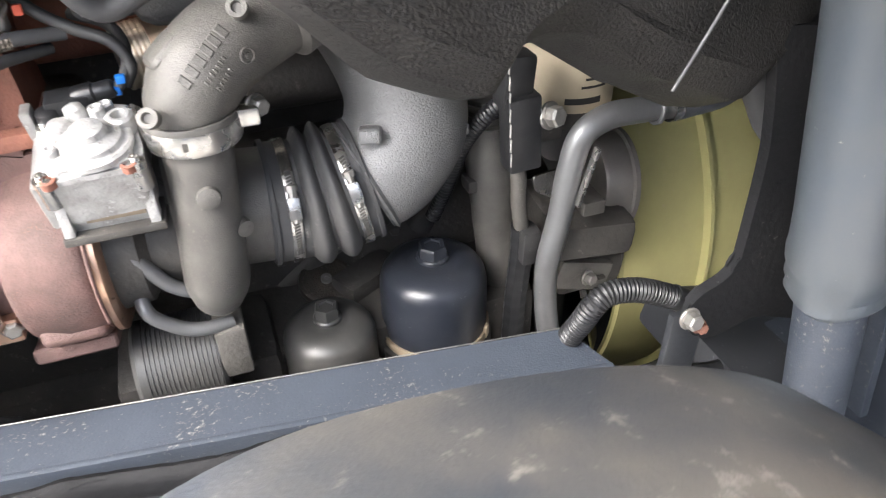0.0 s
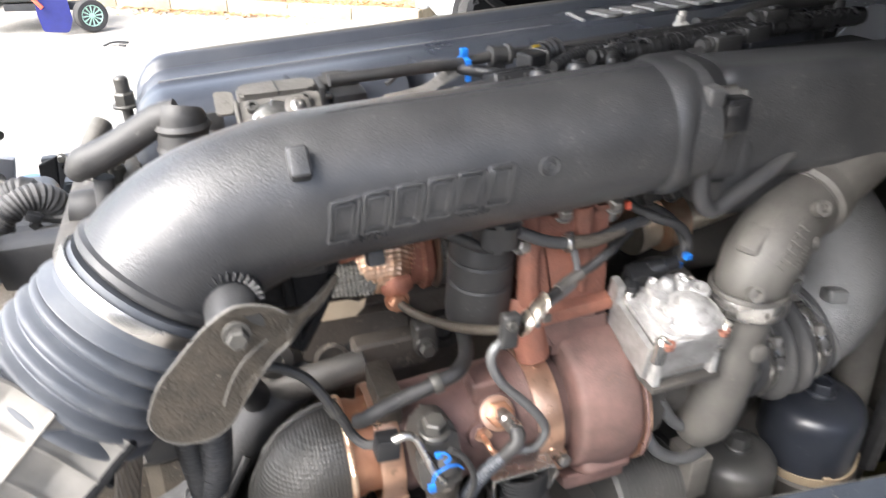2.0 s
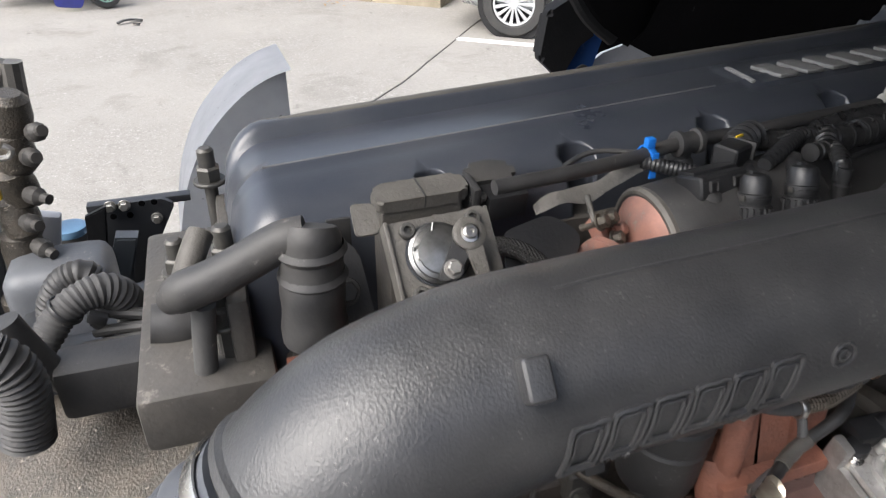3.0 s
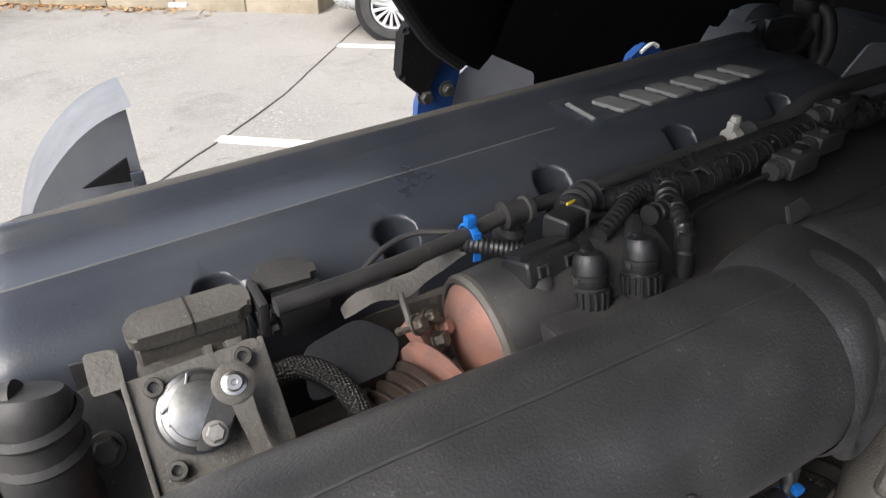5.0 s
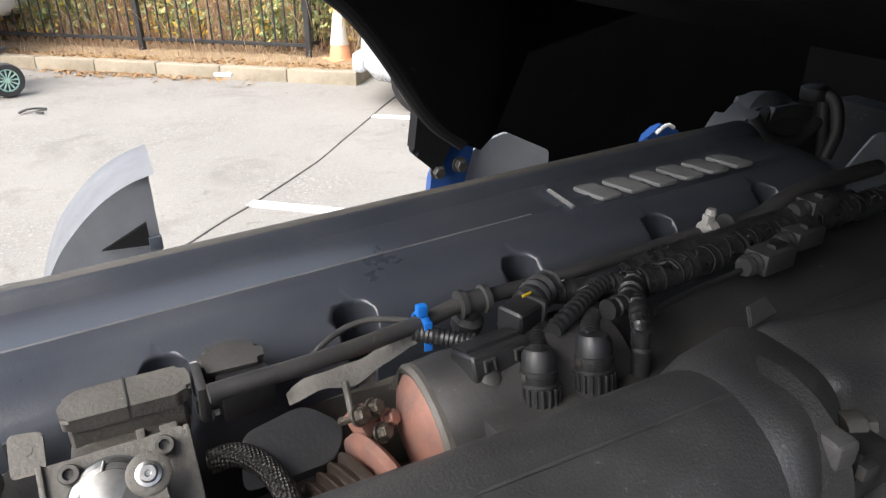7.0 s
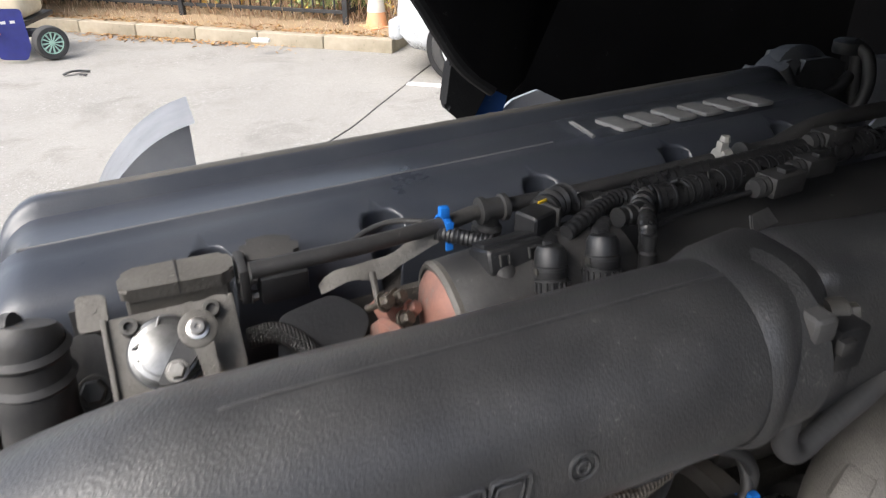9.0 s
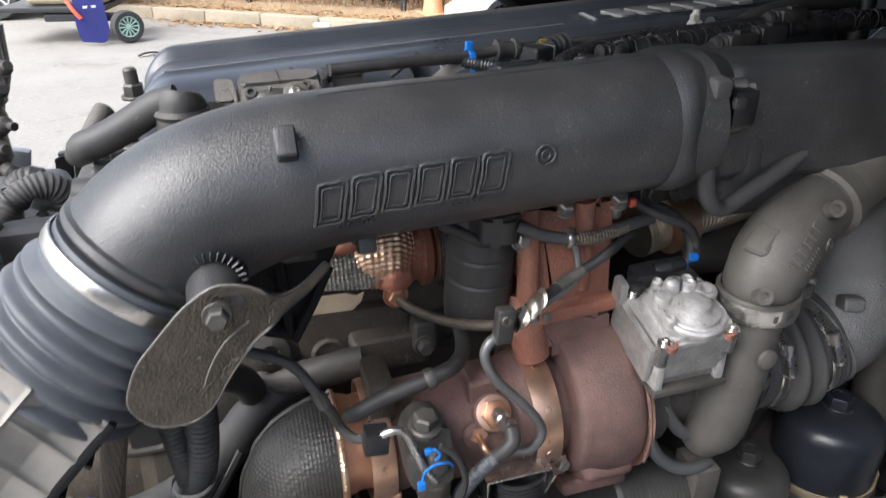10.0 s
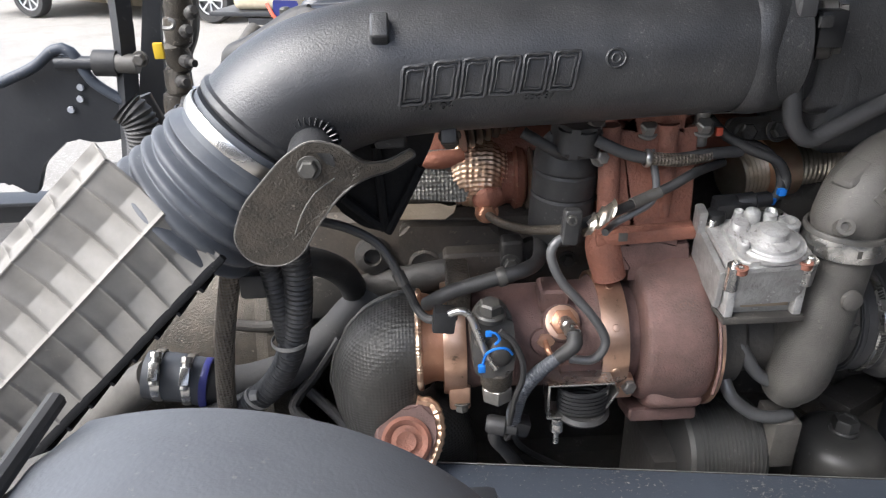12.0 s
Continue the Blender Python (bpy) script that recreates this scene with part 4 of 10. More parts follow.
# black flap hanging beside the fan
flap = thing("wheel_arch_flap", "worn black rubber flap hanging beside the fan", "rubber flap")
fm = Matrix.Translation((0, 0.47, 0)) @ Matrix.Rotation(radians(90), 4, "X")
part("sheet", prism(rounded([(q[0], q[2]) for q in ((0.464, 0.47, 1.242), (0.475, 0.47, 1.26), (0.501, 0.47, 1.271), (0.514, 0.47, 1.286), (0.513, 0.47, 1.323), (0.511, 0.47, 1.373), (0.508, 0.47, 1.413), (0.499, 0.47, 1.456), (0.48, 0.47, 1.523), (0.543, 0.47, 1.515), (0.595, 0.47, 1.372), (0.662, 0.47, 1.167), (0.557, 0.47, 1.209), (0.504, 0.47, 1.194), (0.48, 0.47, 1.203))], 0.012), 0.012, fm, 0.003), FLAP, flap)
part("bracket", box(0.042, 0.01, 0.14, Matrix.Translation((0.487, 0.485, 1.15)), 0.003), FRAME_BLACK, flap)
part("bolt", hexbolt((0.465, 0.458, 1.239), (0, -1, 0.2), 0.016), BOLT, flap)
part("rusty_bolt", hexbolt((0.477, 0.456, 1.227), (0, -1, 0.2), 0.011), RUST, flap)
part("lower_box", box(0.30, 0.2, 0.06, Matrix.Translation((0.72, 0.56, 1.025)) @ Matrix.Rotation(radians(14), 4, "Y"), 0.012), FRAME_BLACK, flap)
hose_black = thing("corrugated_hose", "black corrugated plastic hose with glossy ribs", "hose")
part("tube", sweep([(0.412, 0.58, 1.125), (0.416, 0.565, 1.160), (0.424, 0.56, 1.184), (0.442, 0.56, 1.197), (0.473, 0.556, 1.196), (0.509, 0.55, 1.183), (0.545, 0.54, 1.165)], 0.0130, 18, 0.0012, corrugated(0.0046, 0.13)), CONNECTOR, hose_black)
part("cuff", sweep([(0.520, 0.547, 1.179), (0.545, 0.54, 1.166)], 0.0150, 18, 0.005), CONNECTOR, hose_black)

# cab, tilted forward over the engine: black underside with wheel arches
cab = thing("tilted_cab", "black underside of the tilted truck cab", "truck cab")
edge = [(-0.75, 1.985), (-0.498, 1.97), (-0.43, 1.97), (-0.365, 1.962), (-0.265, 1.926), (-0.187, 1.883), (-0.12, 1.845), (-0.066, 1.808), (-0.02, 1.757), (0.03, 1.685), (0.066, 1.628), (0.115, 1.575), (0.178, 1.54)]
line, _ = smooth_path([(x, 0, z) for x, z in edge], 0.03)
far = [(p.x, p.z) for p in line] + [(0.20, 1.56), (0.26, 1.70), (0.5, 1.76), (0.9, 1.78), (1.9, 1.8)]
prof_y = [(1.62, 0.0), (1.60, 0.0), (1.585, 0.02), (1.50, 0.45), (1.35, 0.85), (1.05, 1.0), (0.62, 1.0)]
bm = bmesh.new()
rows = []
for y, up in prof_y:
    x0 = -0.75 if y > 1.4 else -0.60
    rows.append([bm.verts.new((x0 + (x + 0.75) * (1.9 - x0) / 2.65, y, z + up * (2.30 - 0.10 * x - z))) for x, z in far])
for a, b in zip(rows, rows[1:]):
    for i in range(len(far) - 1):
        bm.faces.new((a[i], a[i + 1], b[i + 1], b[i]))
top = [bm.verts.new((x, 1.62, 2.9)) for x, z in far]
for i in range(len(far) - 1):
    bm.faces.new((top[i], top[i + 1], rows[0][i + 1], rows[0][i]))
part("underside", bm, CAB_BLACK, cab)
part("arch_lip", sweep([(x, 1.605, z) for x, z in far[::2] if x < 0.2], 0.014, 10, 0.02), FLAP, cab, "black rubber lip round the wheel arch")
# unseen cab floor panels, added to cut sky light on the engine's right
part("near_floor_shade", box(1.75, 0.62, 0.05, Matrix.Translation((1.0, 0.12, 1.86)) @ Matrix.Rotation(radians(4), 4, "Y"), 0.01), CAB_BLACK, cab)
part("centre_floor_shade", box(1.78, 0.30, 0.04, Matrix.Translation((1.0, 0.53, 2.06)), 0.01), CAB_BLACK, cab)
# ceiling added low over the engine so its right end falls dark
part("shade_ceiling", prism(rounded([(-0.06, 1.91), (0.0, 1.87), (0.14, 1.83), (1.85, 1.88), (1.85, 1.97), (0.10, 1.96), (-0.05, 1.95)], 0.02), 0.98, Matrix.Translation((0, 1.10, 0)) @ Matrix.Rotation(radians(90), 4, "X"), 0.01), CAB_BLACK, cab)
# unseen roof sheet, its outline set by where the pipe needs shade
part("near_shade_roof", prism([(-0.60, 0.34), (-0.10, 0.34), (0.0, -0.2), (1.9, -0.2), (1.9, 0.64), (-0.60, 0.64)], 0.04, Matrix.Translation((0, 0, 2.34)), 0.01), CAB_BLACK, cab)
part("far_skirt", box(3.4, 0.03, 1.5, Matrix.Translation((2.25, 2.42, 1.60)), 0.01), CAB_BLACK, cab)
part("near_side", box(1.5, 0.04, 1.3, Matrix.Translation((1.15, -0.19, 2.45)), 0.01), CAB_BLUE, cab, "blue painted outer skin")
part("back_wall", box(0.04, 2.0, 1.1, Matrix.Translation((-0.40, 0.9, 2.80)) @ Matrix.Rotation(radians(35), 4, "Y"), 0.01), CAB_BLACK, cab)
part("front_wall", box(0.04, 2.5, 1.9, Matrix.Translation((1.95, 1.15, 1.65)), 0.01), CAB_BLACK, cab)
# unseen plain panel, added to stop light entering from the near side
side_block = thing("light_block_near_side", "unseen dark panel added ahead of the wheel to block near-side light", "panel", kind="structure")
part("panel", box(1.25, 0.04, 1.75, Matrix.Translation((1.33, -0.30, 0.98)), 0.01), FRAME_BLACK, side_block)
# near arch, with its rough insulation
shield_xz = [(0.05, 1.80), (0.085, 1.66), (0.135, 1.565), (0.18, 1.515), (0.238, 1.482), (0.252, 1.517), (0.275, 1.528), (0.305, 1.518), (0.36, 1.478), (0.425, 1.448), (0.465, 1.50), (0.52, 1.56), (0.62, 1.80)]
sm = Matrix.Translation((0, 0.505, 0)) @ Matrix.Rotation(radians(90), 4, "X")
shield = thing("engine_noise_shield", "pitted black insulation shield hanging under the cab", "noise shield")
bm = bmesh.new()
front = rounded(shield_xz, 0.012, 3)
rows = []
for y, shrink in ((0.60, 0.0), (0.515, 0.0), (0.503, 0.006), (0.470, 0.045), (0.43, 0.11), (0.41, 0.2)):
    rows.append([bm.verts.new((x + (0.30 - x) * shrink * 0.35, y, z + (1.80 - z) * shrink)) for x, z in front])
for a, b in zip(rows, rows[1:]):
    for i in range(len(front)):
        bm.faces.new((a[i], a[(i + 1) % len(front)], b[(i + 1) % len(front)], b[i]))
bm.faces.new(rows[0])
bm.faces.new(rows[-1][::-1])
for v in bm.verts:
    v.co += Vector((0, 0.004, 0.004)) * noise.noise(v.co * 40)


def slanted(p):
    """The shield stands askew: its rear end nearer the outside of the truck than its front end."""
    e = Vector((-0.031, 0.023, 1.751))
    return e + (p - e) * ((p.y + (p.x - 0.30) * 0.42 - e.y) / (p.y - e.y))


for v in bm.verts:
    v.co = slanted(v.co)
part("panel", bm, SHIELD, shield)
part("edge_strip", sweep([(0.358, 0.418, 1.510), (0.375, 0.419, 1.540), (0.395, 0.421, 1.576)], 0.0012, 8, 0.01), PIPE_GREY, shield, "pale metal edge strip")
part("mount_tube", sweep([(0.520, 0.565, 1.58), (0.546, 0.56, 1.486), (0.565, 0.56, 1.435), (0.589, 0.56, 1.389), (0.617, 0.56, 1.337)], [0.015, 0.016, 0.017, 0.014, 0.004], 14, 0.01), PIPE_GREY, shield)
part("mount_hose", sweep([(0.545, 0.60, 1.56), (0.568, 0.58, 1.503), (0.599, 0.575, 1.468), (0.630, 0.57, 1.413), (0.655, 0.57, 1.33), (0.660, 0.57, 1.25)], 0.013, 14, 0.01), HOSE, shield)

# cab corner beyond the engine: blue skin, black trim, grey panel
corner_thing = thing("cab_corner_panel", "blue cab corner with black trim and grey panel", "cab panel")
cmx = Matrix.Translation((0, 2.2, 0)) @ Matrix.Rotation(radians(90), 4, "X")
part("trim", prism(rounded([(q[0], q[2]) for q in ((0.276, 2.17, 1.48), (0.26, 2.17, 1.356), (0.328, 2.17, 1.295), (0.379, 2.17, 1.388), (0.427, 2.17, 1.417), (0.393, 2.17, 1.544))], 0.012), 0.05, cmx @ Matrix.Translation((0, 0, 0.03)), 0.012, 3), FLAP, corner_thing)
part("skin", prism(rounded([(0.325, 1.27), (0.315, 1.15), (0.40, 1.15), (0.47, 1.40), (0.45, 1.46), (0.40, 1.42)], 0.015), 0.03, cmx, 0.008, 2), CAB_BLUE, corner_thing)
part("panel", prism(rounded([(q[0], q[2]) for q in ((0.355, 2.23, 1.014), (0.393, 2.23, 1.239), (0.456, 2.23, 1.306), (0.496, 2.23, 1.336), (0.575, 2.23, 1.358), (0.722, 2.23, 1.285), (0.726, 2.23, 0.936))], 0.006), 0.012, cmx @ Matrix.Translation((0, 0, -0.03)), 0.003), PANEL_GREY, corner_thing)
for x, z in ((0.395, 1.31), (0.33, 1.30)):
    part("bolt", hexbolt((x, 2.15, z), (0, -1, 0), 0.03), DARK_BOLT, corner_thing)
mirror_bit = thing("blue_cab_step", "blue painted cab step with a bright edge", "cab step")
part("panel", prism(rounded([(1.0, 1.30), (1.065, 1.345), (1.10, 1.335), (1.15, 1.31), (1.12, 1.24), (1.02, 1.24)], 0.02), 0.03, Matrix.Translation((0, 2.16, 0)) @ Matrix.Rotation(radians(90), 4, "X"), 0.006), CAB_BLUE, mirror_bit)
part("edge", sweep([(1.035, 2.13, 1.325), (1.06, 2.13, 1.342), (1.08, 2.13, 1.346), (1.10, 2.13, 1.335)], 0.006, 8, 0.02), SIGN_WHITE, mirror_bit)

# far mudguard standing beyond the engine
fender = thing("far_mudguard", "grey plastic mudguard end with a triangular recess", "mudguard")
fx = Matrix.Translation((0, 2.485, 0)) @ Matrix.Rotation(radians(90), 4, "X")
arc_pts = [(-0.366, 1.286), (-0.44, 1.262), (-0.52, 1.215), (-0.60, 1.14), (-0.66, 1.06), (-0.72, 0.93), (-0.76, 0.78), (-0.40, 0.78), (-0.385, 1.08)]
bm = bmesh.new()
sm_arc, _ = smooth_path([(x, 0, z) for x, z in arc_pts[:7]], 0.02)
outer_pts = [(p.x, p.z) for p in sm_arc]
rowa = [bm.verts.new((x, 2.485, z)) for x, z in outer_pts]
rowb = [bm.verts.new((x - 0.01, 2.80, z - 0.005)) for x, z in outer_pts]
rowc = [bm.verts.new((-0.382 + 0.004 * (1.286 - z), 2.50, z)) for x, z in outer_pts]
for i in range(len(outer_pts) - 1):
    bm.faces.new((rowa[i], rowa[i + 1], rowb[i + 1], rowb[i]))
    if i:
        bm.faces.new((rowa[i], rowc[i], rowc[i + 1], rowa[i + 1]))
bmesh.ops.solidify(bm, geom=bm.faces[:], thickness=0.008)
part("shell", bm, mat("pale_grey_mudguard", (0.36, 0.375, 0.40), (0.29, 0.305, 0.33), 6, 0.5, 0, 0.12, 200, (0.16, 0.16, 0.16), 0.12, 50), fender)
# no hollow is cut: the recess's shade is a flat black plate
part("recess", prism([(-0.41, 1.155), (-0.41, 1.085), (-0.535, 1.09)], 0.012, fx @ Matrix.Translation((0, 0, 0.012)), 0.002), FLAP, fender, "black triangular plate for a shaded recess")
part("tab", box(0.035, 0.02, 0.04, Matrix.Translation((-0.395, 2.47, 1.09)), 0.004), RAIL_BLUE, fender)
part("stay", box(0.05, 0.05, 0.9, Matrix.Translation((-0.5, 2.6, 0.42)), 0.006), FRAME_BLACK, fender)

tank = thing("coolant_bottle", "pale plastic reservoir lid beyond the engine cover", "reservoir")
part("bottle", lathe([(0.11, 0.0), (0.12, 0.03), (0.12, 0.40), (0.10, 0.44), (0.0, 0.445)], Matrix.Translation((-0.01, 2.35, 0.62)), 28), PANEL_GREY, tank)
part("cap", lathe([(0.035, 0.0), (0.038, 0.01), (0.038, 0.04), (0.034, 0.046)], Matrix.Translation((-0.15, 2.33, 1.04)), 20), BEIGE_BOX, tank)
part("stand", box(0.3, 0.24, 0.64, Matrix.Translation((-0.03, 2.36, 0.32)), 0.02), FRAME_BLACK, tank)

# ---- engine: block, cover, intake pipe ----
block = thing("engine_block", "oily dark cast iron engine block", "engine block")
part("block", box(1.12, 0.40, 0.62, Matrix.Translation((-0.02, 1.19, 1.14)), 0.02), CAST_DARK, block)
part("head", box(1.06, 0.36, 0.10, Matrix.Translation((-0.03, 1.18, 1.50)), 0.012), CAST_DARK, block)
part("sump", box(1.0, 0.42, 0.30, Matrix.Translation((-0.02, 1.16, 0.74)), 0.05), CAST_DARK, block)
part("side_casting", box(0.52, 0.10, 0.20, Matrix.Translation((-0.32, 0.955, 1.27)), 0.03, 3), CAST_BROWN, block, "dusty brown side casting")
part("side_casting", box(0.46, 0.12, 0.30, Matrix.Translation((0.26, 0.95, 1.10)), 0.03, 3), CAST_DARK, block)
part("front_plate", box(0.06, 0.5, 0.7, Matrix.Translation((0.56, 1.12, 1.12)), 0.02), CAST_DARK, block)
part("cast_boss", prism(rounded([(-0.435, 1.292), (-0.30, 1.290), (-0.298, 1.352), (-0.432, 1.356)], 0.014), 0.03, Matrix.Translation((0, 0.902, 0)) @ Matrix.Rotation(radians(90), 4, "X"), 0.006, 3), CAST_BROWN, block, "dusty brown cast boss")
part("cast_boss", box(0.10, 0.05, 0.05, Matrix.Translation((-0.325, 0.885, 1.300)), 0.010, 3), CAST_BROWN, block)
part("core_plug", lathe([(0.022, -0.01), (0.022, 0.004), (0.018, 0.006), (0.016, 0.003), (0.0, 0.003)], at((-0.400, 0.885, 1.300), (0, -1, 0.1)), 28), CAST_BROWN, block)
part("side_pipe", sweep([(-0.50, 0.90, 1.255), (-0.42, 0.87, 1.285), (-0.36, 0.86, 1.300)], 0.020, 18, 0.01), CAST_DARK, block)
part("bracket_lug", box(0.030, 0.03, 0.045, Matrix.Translation((-0.285, 0.86, 1.325)), 0.008, 3), CAST_DARK, block)
part("bracket_bolt", hexbolt((-0.288, 0.842, 1.318), (0, -1, 0.2), 0.018), DARK_BOLT, block)
for i, (x, z) in enumerate([(-0.47, 1.31), (-0.36, 1.30), (-0.25, 1.30), (-0.14, 1.31), (-0.42, 1.20)]):
    part("boss", lathe([(0.026, 0), (0.024, 0.02), (0.012, 0.024), (0.01, 0.016)], at((x, 0.905, z), (0, -1, 0.2)), 22), CAST_DARK, block)
    part("bolt", hexbolt((x + 0.05, 0.902, z - 0.01), (0, -1, 0), 0.016), DARK_BOLT, block)
for i in range(6):
    x = -0.50 + i * 0.178
    part("port", box(0.10, 0.06, 0.06, Matrix.Translation((x, 0.985, 1.44)), 0.014, 3), CAST_DARK, block)
    for dx in (-0.034, 0.034):
        part("bolt", hexbolt((x + dx, 0.952, 1.455), (0, -1, 0.1), 0.015), DARK_BOLT, block)


def cover_tilt(x):
    return 0.025 * x


def cover_line(x):
    return 1.04 + 0.096 * x


cover = thing("valve_cover", "satin navy-black plastic valve cover with ridges and pockets", "valve cover")
prof = [(-0.014, 1.45), (-0.012, 1.53), (-0.010, 1.570), (-0.006, 1.595), (0.000, 1.610), (0.010, 1.6185), (0.025, 1.6235), (0.050, 1.6275), (0.0545, 1.6279), (0.0600, 1.6284), (0.076, 1.6298), (0.0785, 1.6312), (0.0825, 1.6312), (0.085, 1.6290),
        (0.105, 1.6275), (0.130, 1.6262), (0.146, 1.6265), (0.153, 1.6280), (0.158, 1.6335), (0.162, 1.6390), (0.167, 1.6418), (0.174, 1.6425), (0.182, 1.6415), (0.190, 1.636), (0.205, 1.615), (0.215, 1.57), (0.22, 1.50), (0.22, 1.45)]


POCKETS = [-0.392, -0.232, -0.056, 0.128, 0.30]
X0, X1, NX = -0.585, 0.475, 130
bm = bmesh.new()
rings = []
for i in range(NX + 1):
    f = i / NX
    x = X0 + (X1 - X0) * f
    e = min((x - X0) / 0.05, (X1 - x) / 0.05, 1.0)
    e = math.sqrt(max(0.0, 1 - (1 - e) ** 2))
    ring = []
    for d, z in prof:
        y = cover_line(x) + 0.09 + (d - 0.09) * (0.70 + 0.30 * e)
        zz = 1.45 + (z - 1.45) * (0.62 + 0.38 * e)
        if x > 0.045 and 0.056 < d < 0.15:
            zz += 0.005 * min(1, (x - 0.045) / 0.006) * min(1, max(0, (0.42 - x) / 0.006)) * min(1, (0.156 - d) / 0.008) * min(1, (d - 0.0545) / 0.004)
        ring.append(bm.verts.new((x, y, zz + cover_tilt(x))))
    rings.append(ring)
for a, b in zip(rings, rings[1:]):
    for j in range(len(a) - 1):
        bm.faces.new((a[j], a[j + 1], b[j + 1], b[j]))
for j in range(1):
    for a, b in zip(rings, rings[1:]):
        bm.faces.new((a[-1], a[0], b[0], b[-1]))
bm.faces.new(rings[0])
bm.faces.new(rings[-1][::-1])
shell = part("shell", bm, BLACK_COVER, cover)
cut = bmesh.new()
for c in POCKETS:
    q = Matrix.Translation((c, cover_line(c) + 0.008, cover_tilt(c)))
    cut = join(cut, lathe([(0.0205, 1.36), (0.0205, 1.606), (0.0195, 1.617), (0.0165, 1.6265), (0.011, 1.633), (0.005, 1.636), (0.001, 1.6365)], q, 28))
cutter = part("cutter", cut, BLACK_COVER)
mod = shell.modifiers.new("pockets", "BOOLEAN")
mod.operation, mod.solver, mod.object = "DIFFERENCE", "EXACT", cutter
dg = bpy.context.evaluated_depsgraph_get()
dg.update()
carved = bpy.data.meshes.new_from_object(shell.evaluated_get(dg))
shell.modifiers.clear()
shell.data = carved
bpy.data.objects.remove(cutter)
part("ridge_line", sweep([(-0.545 + 0.0495 * k, cover_line(-0.545 + 0.0495 * k) + 0.0803, 1.6308 + cover_tilt(-0.545 + 0.0495 * k)) for k in range(12)], 0.0018, 6, 0.02, flat=0.5), mat("worn_plastic_edge", (0.15, 0.15, 0.155), (0.10, 0.10, 0.105), 20, 0.5), cover, "pale worn ridge line")
part("crest_band", sweep([(-0.53 + 0.06 * k, cover_line(-0.53 + 0.06 * k) + 0.1755, 1.6415 + cover_tilt(-0.53 + 0.06 * k)) for k in range(16)], [0.0035] + [0.0075] * 14 + [0.0035], 8, 0.02, flat=0.28, hint=(0, 1, 0)), mat("dust_browned_plastic", (0.105, 0.098, 0.088), (0.07, 0.067, 0.063), 9, 0.65), cover, "dust-browned top of the crest")
# raised emblem as plain slanted blocks
def slab(cx, cy, w, h, slant, hole=True):
    out = [(-w / 2 - slant / 2, -h / 2), (w / 2 - slant / 2, -h / 2), (w / 2 + slant / 2, h / 2), (-w / 2 + slant / 2, h / 2)]
    return [(cx + x, cy + y) for x, y in rounded(out, min(w, h) * 0.18, 2)]


for i in range(6):
    x = 0.094 + i * 0.0415
    y = cover_line(x) + 0.083 - 0.0016 * i
    bmx = prism(slab(0, 0, 0.031, 0.046, -0.008), 0.005, Matrix.Translation((x, y, 1.6365 + cover_tilt(x))) @ Matrix.Rotation(0.095, 4, "Z"), 0.001, 1)
    part("emblem_block", bmx, BADGE, cover, "matt grey raised emblem block")
part("emblem_mark", prism([(-0.003, -0.028), (0.002, -0.028), (0.004, 0.026), (-0.001, 0.028)], 0.004, Matrix.Translation((0.048, cover_line(0.05) + 0.094, 1.6355)) @ Matrix.Rotation(radians(-30), 4, "Y"), 0.0008, 1), BADGE, cover)
for x in (-0.60, -0.585):
    part("cover_bolt", hexbolt((x, 1.06 + (x + 0.6) * 6, 1.52), (0, 0, 1), 0.02, 0.04), DARK_BOLT, cover)

# head bolts and bracket at the left end
endp = thing("head_studs", "black stud nuts at the end of the cylinder head", "studs")
for x, y, z in ((-0.597, 1.172, 1.565), (-0.59, 1.03, 1.545), (-0.64, 1.10, 1.50), (-0.60, 0.97, 1.52)):
    part("nut", join(hexbolt((x, y, z), (0, 0, 1), 0.024, 0.08), lathe([(0.009, 0.01), (0.009, 0.035), (0.006, 0.038)], Matrix.Translation((x, y, z)), 12)), DARK_BOLT, endp)
part("pad", box(0.12, 0.30, 0.06, Matrix.Translation((-0.62, 1.07, 1.455)), 0.01), CAST_DARK, endp)

# intake pipe
pipe = thing("air_intake_pipe", "grained black plastic air intake pipe with raised marks", "intake pipe")
PP = [(-0.03, 0.759, 1.6065), (-0.12, 0.7555, 1.6045), (-0.25, 0.7513, 1.6005), (-0.37, 0.7475, 1.5985), (-0.448, 0.744, 1.593), (-0.505, 0.7385, 1.578), (-0.538, 0.7335, 1.560), (-0.556, 0.731, 1.543)]
PR = [0.0665, 0.067, 0.067, 0.0675, 0.069, 0.0705, 0.0705, 0.0705]
part("tube", sweep(PP, PR, 40, 0.01), DUCT, pipe)


def on_pipe(x, ang, lift=0.0):
    """A place on the straight run of the pipe: ang degrees up from the side that faces outward."""
    f = [p for p in PP]
    for (xa, ya, za), (xb, yb, zb), ra, rb_ in zip(f, f[1:], PR, PR[1:]):
        if xb <= x <= xa:
            t = (x - xa) / (xb - xa)
            t2 = t * t * (3 - 2 * t)
            y, z, r = ya + (yb - ya) * t, za + (zb - za) * t, ra + (rb_ - ra) * t2
            a = radians(ang)
            n = Vector((0, -math.cos(a), math.sin(a)))
            return Vector((x, y, z)) + n * (r + lift), n
    raise ValueError(x)


def pipe_outline(poly, name, wide=0.0022, lift=0.0008, mat_=None):
    """A raised bead that follows an outline drawn on the pipe: x along, angle up."""
    pts = [on_pipe(x, a, lift)[0] for x, a in poly]
    pts.append(pts[0])
    part(name, sweep(pts, wide, 6, 0.004, caps=False), mat_ or DUCT, pipe)


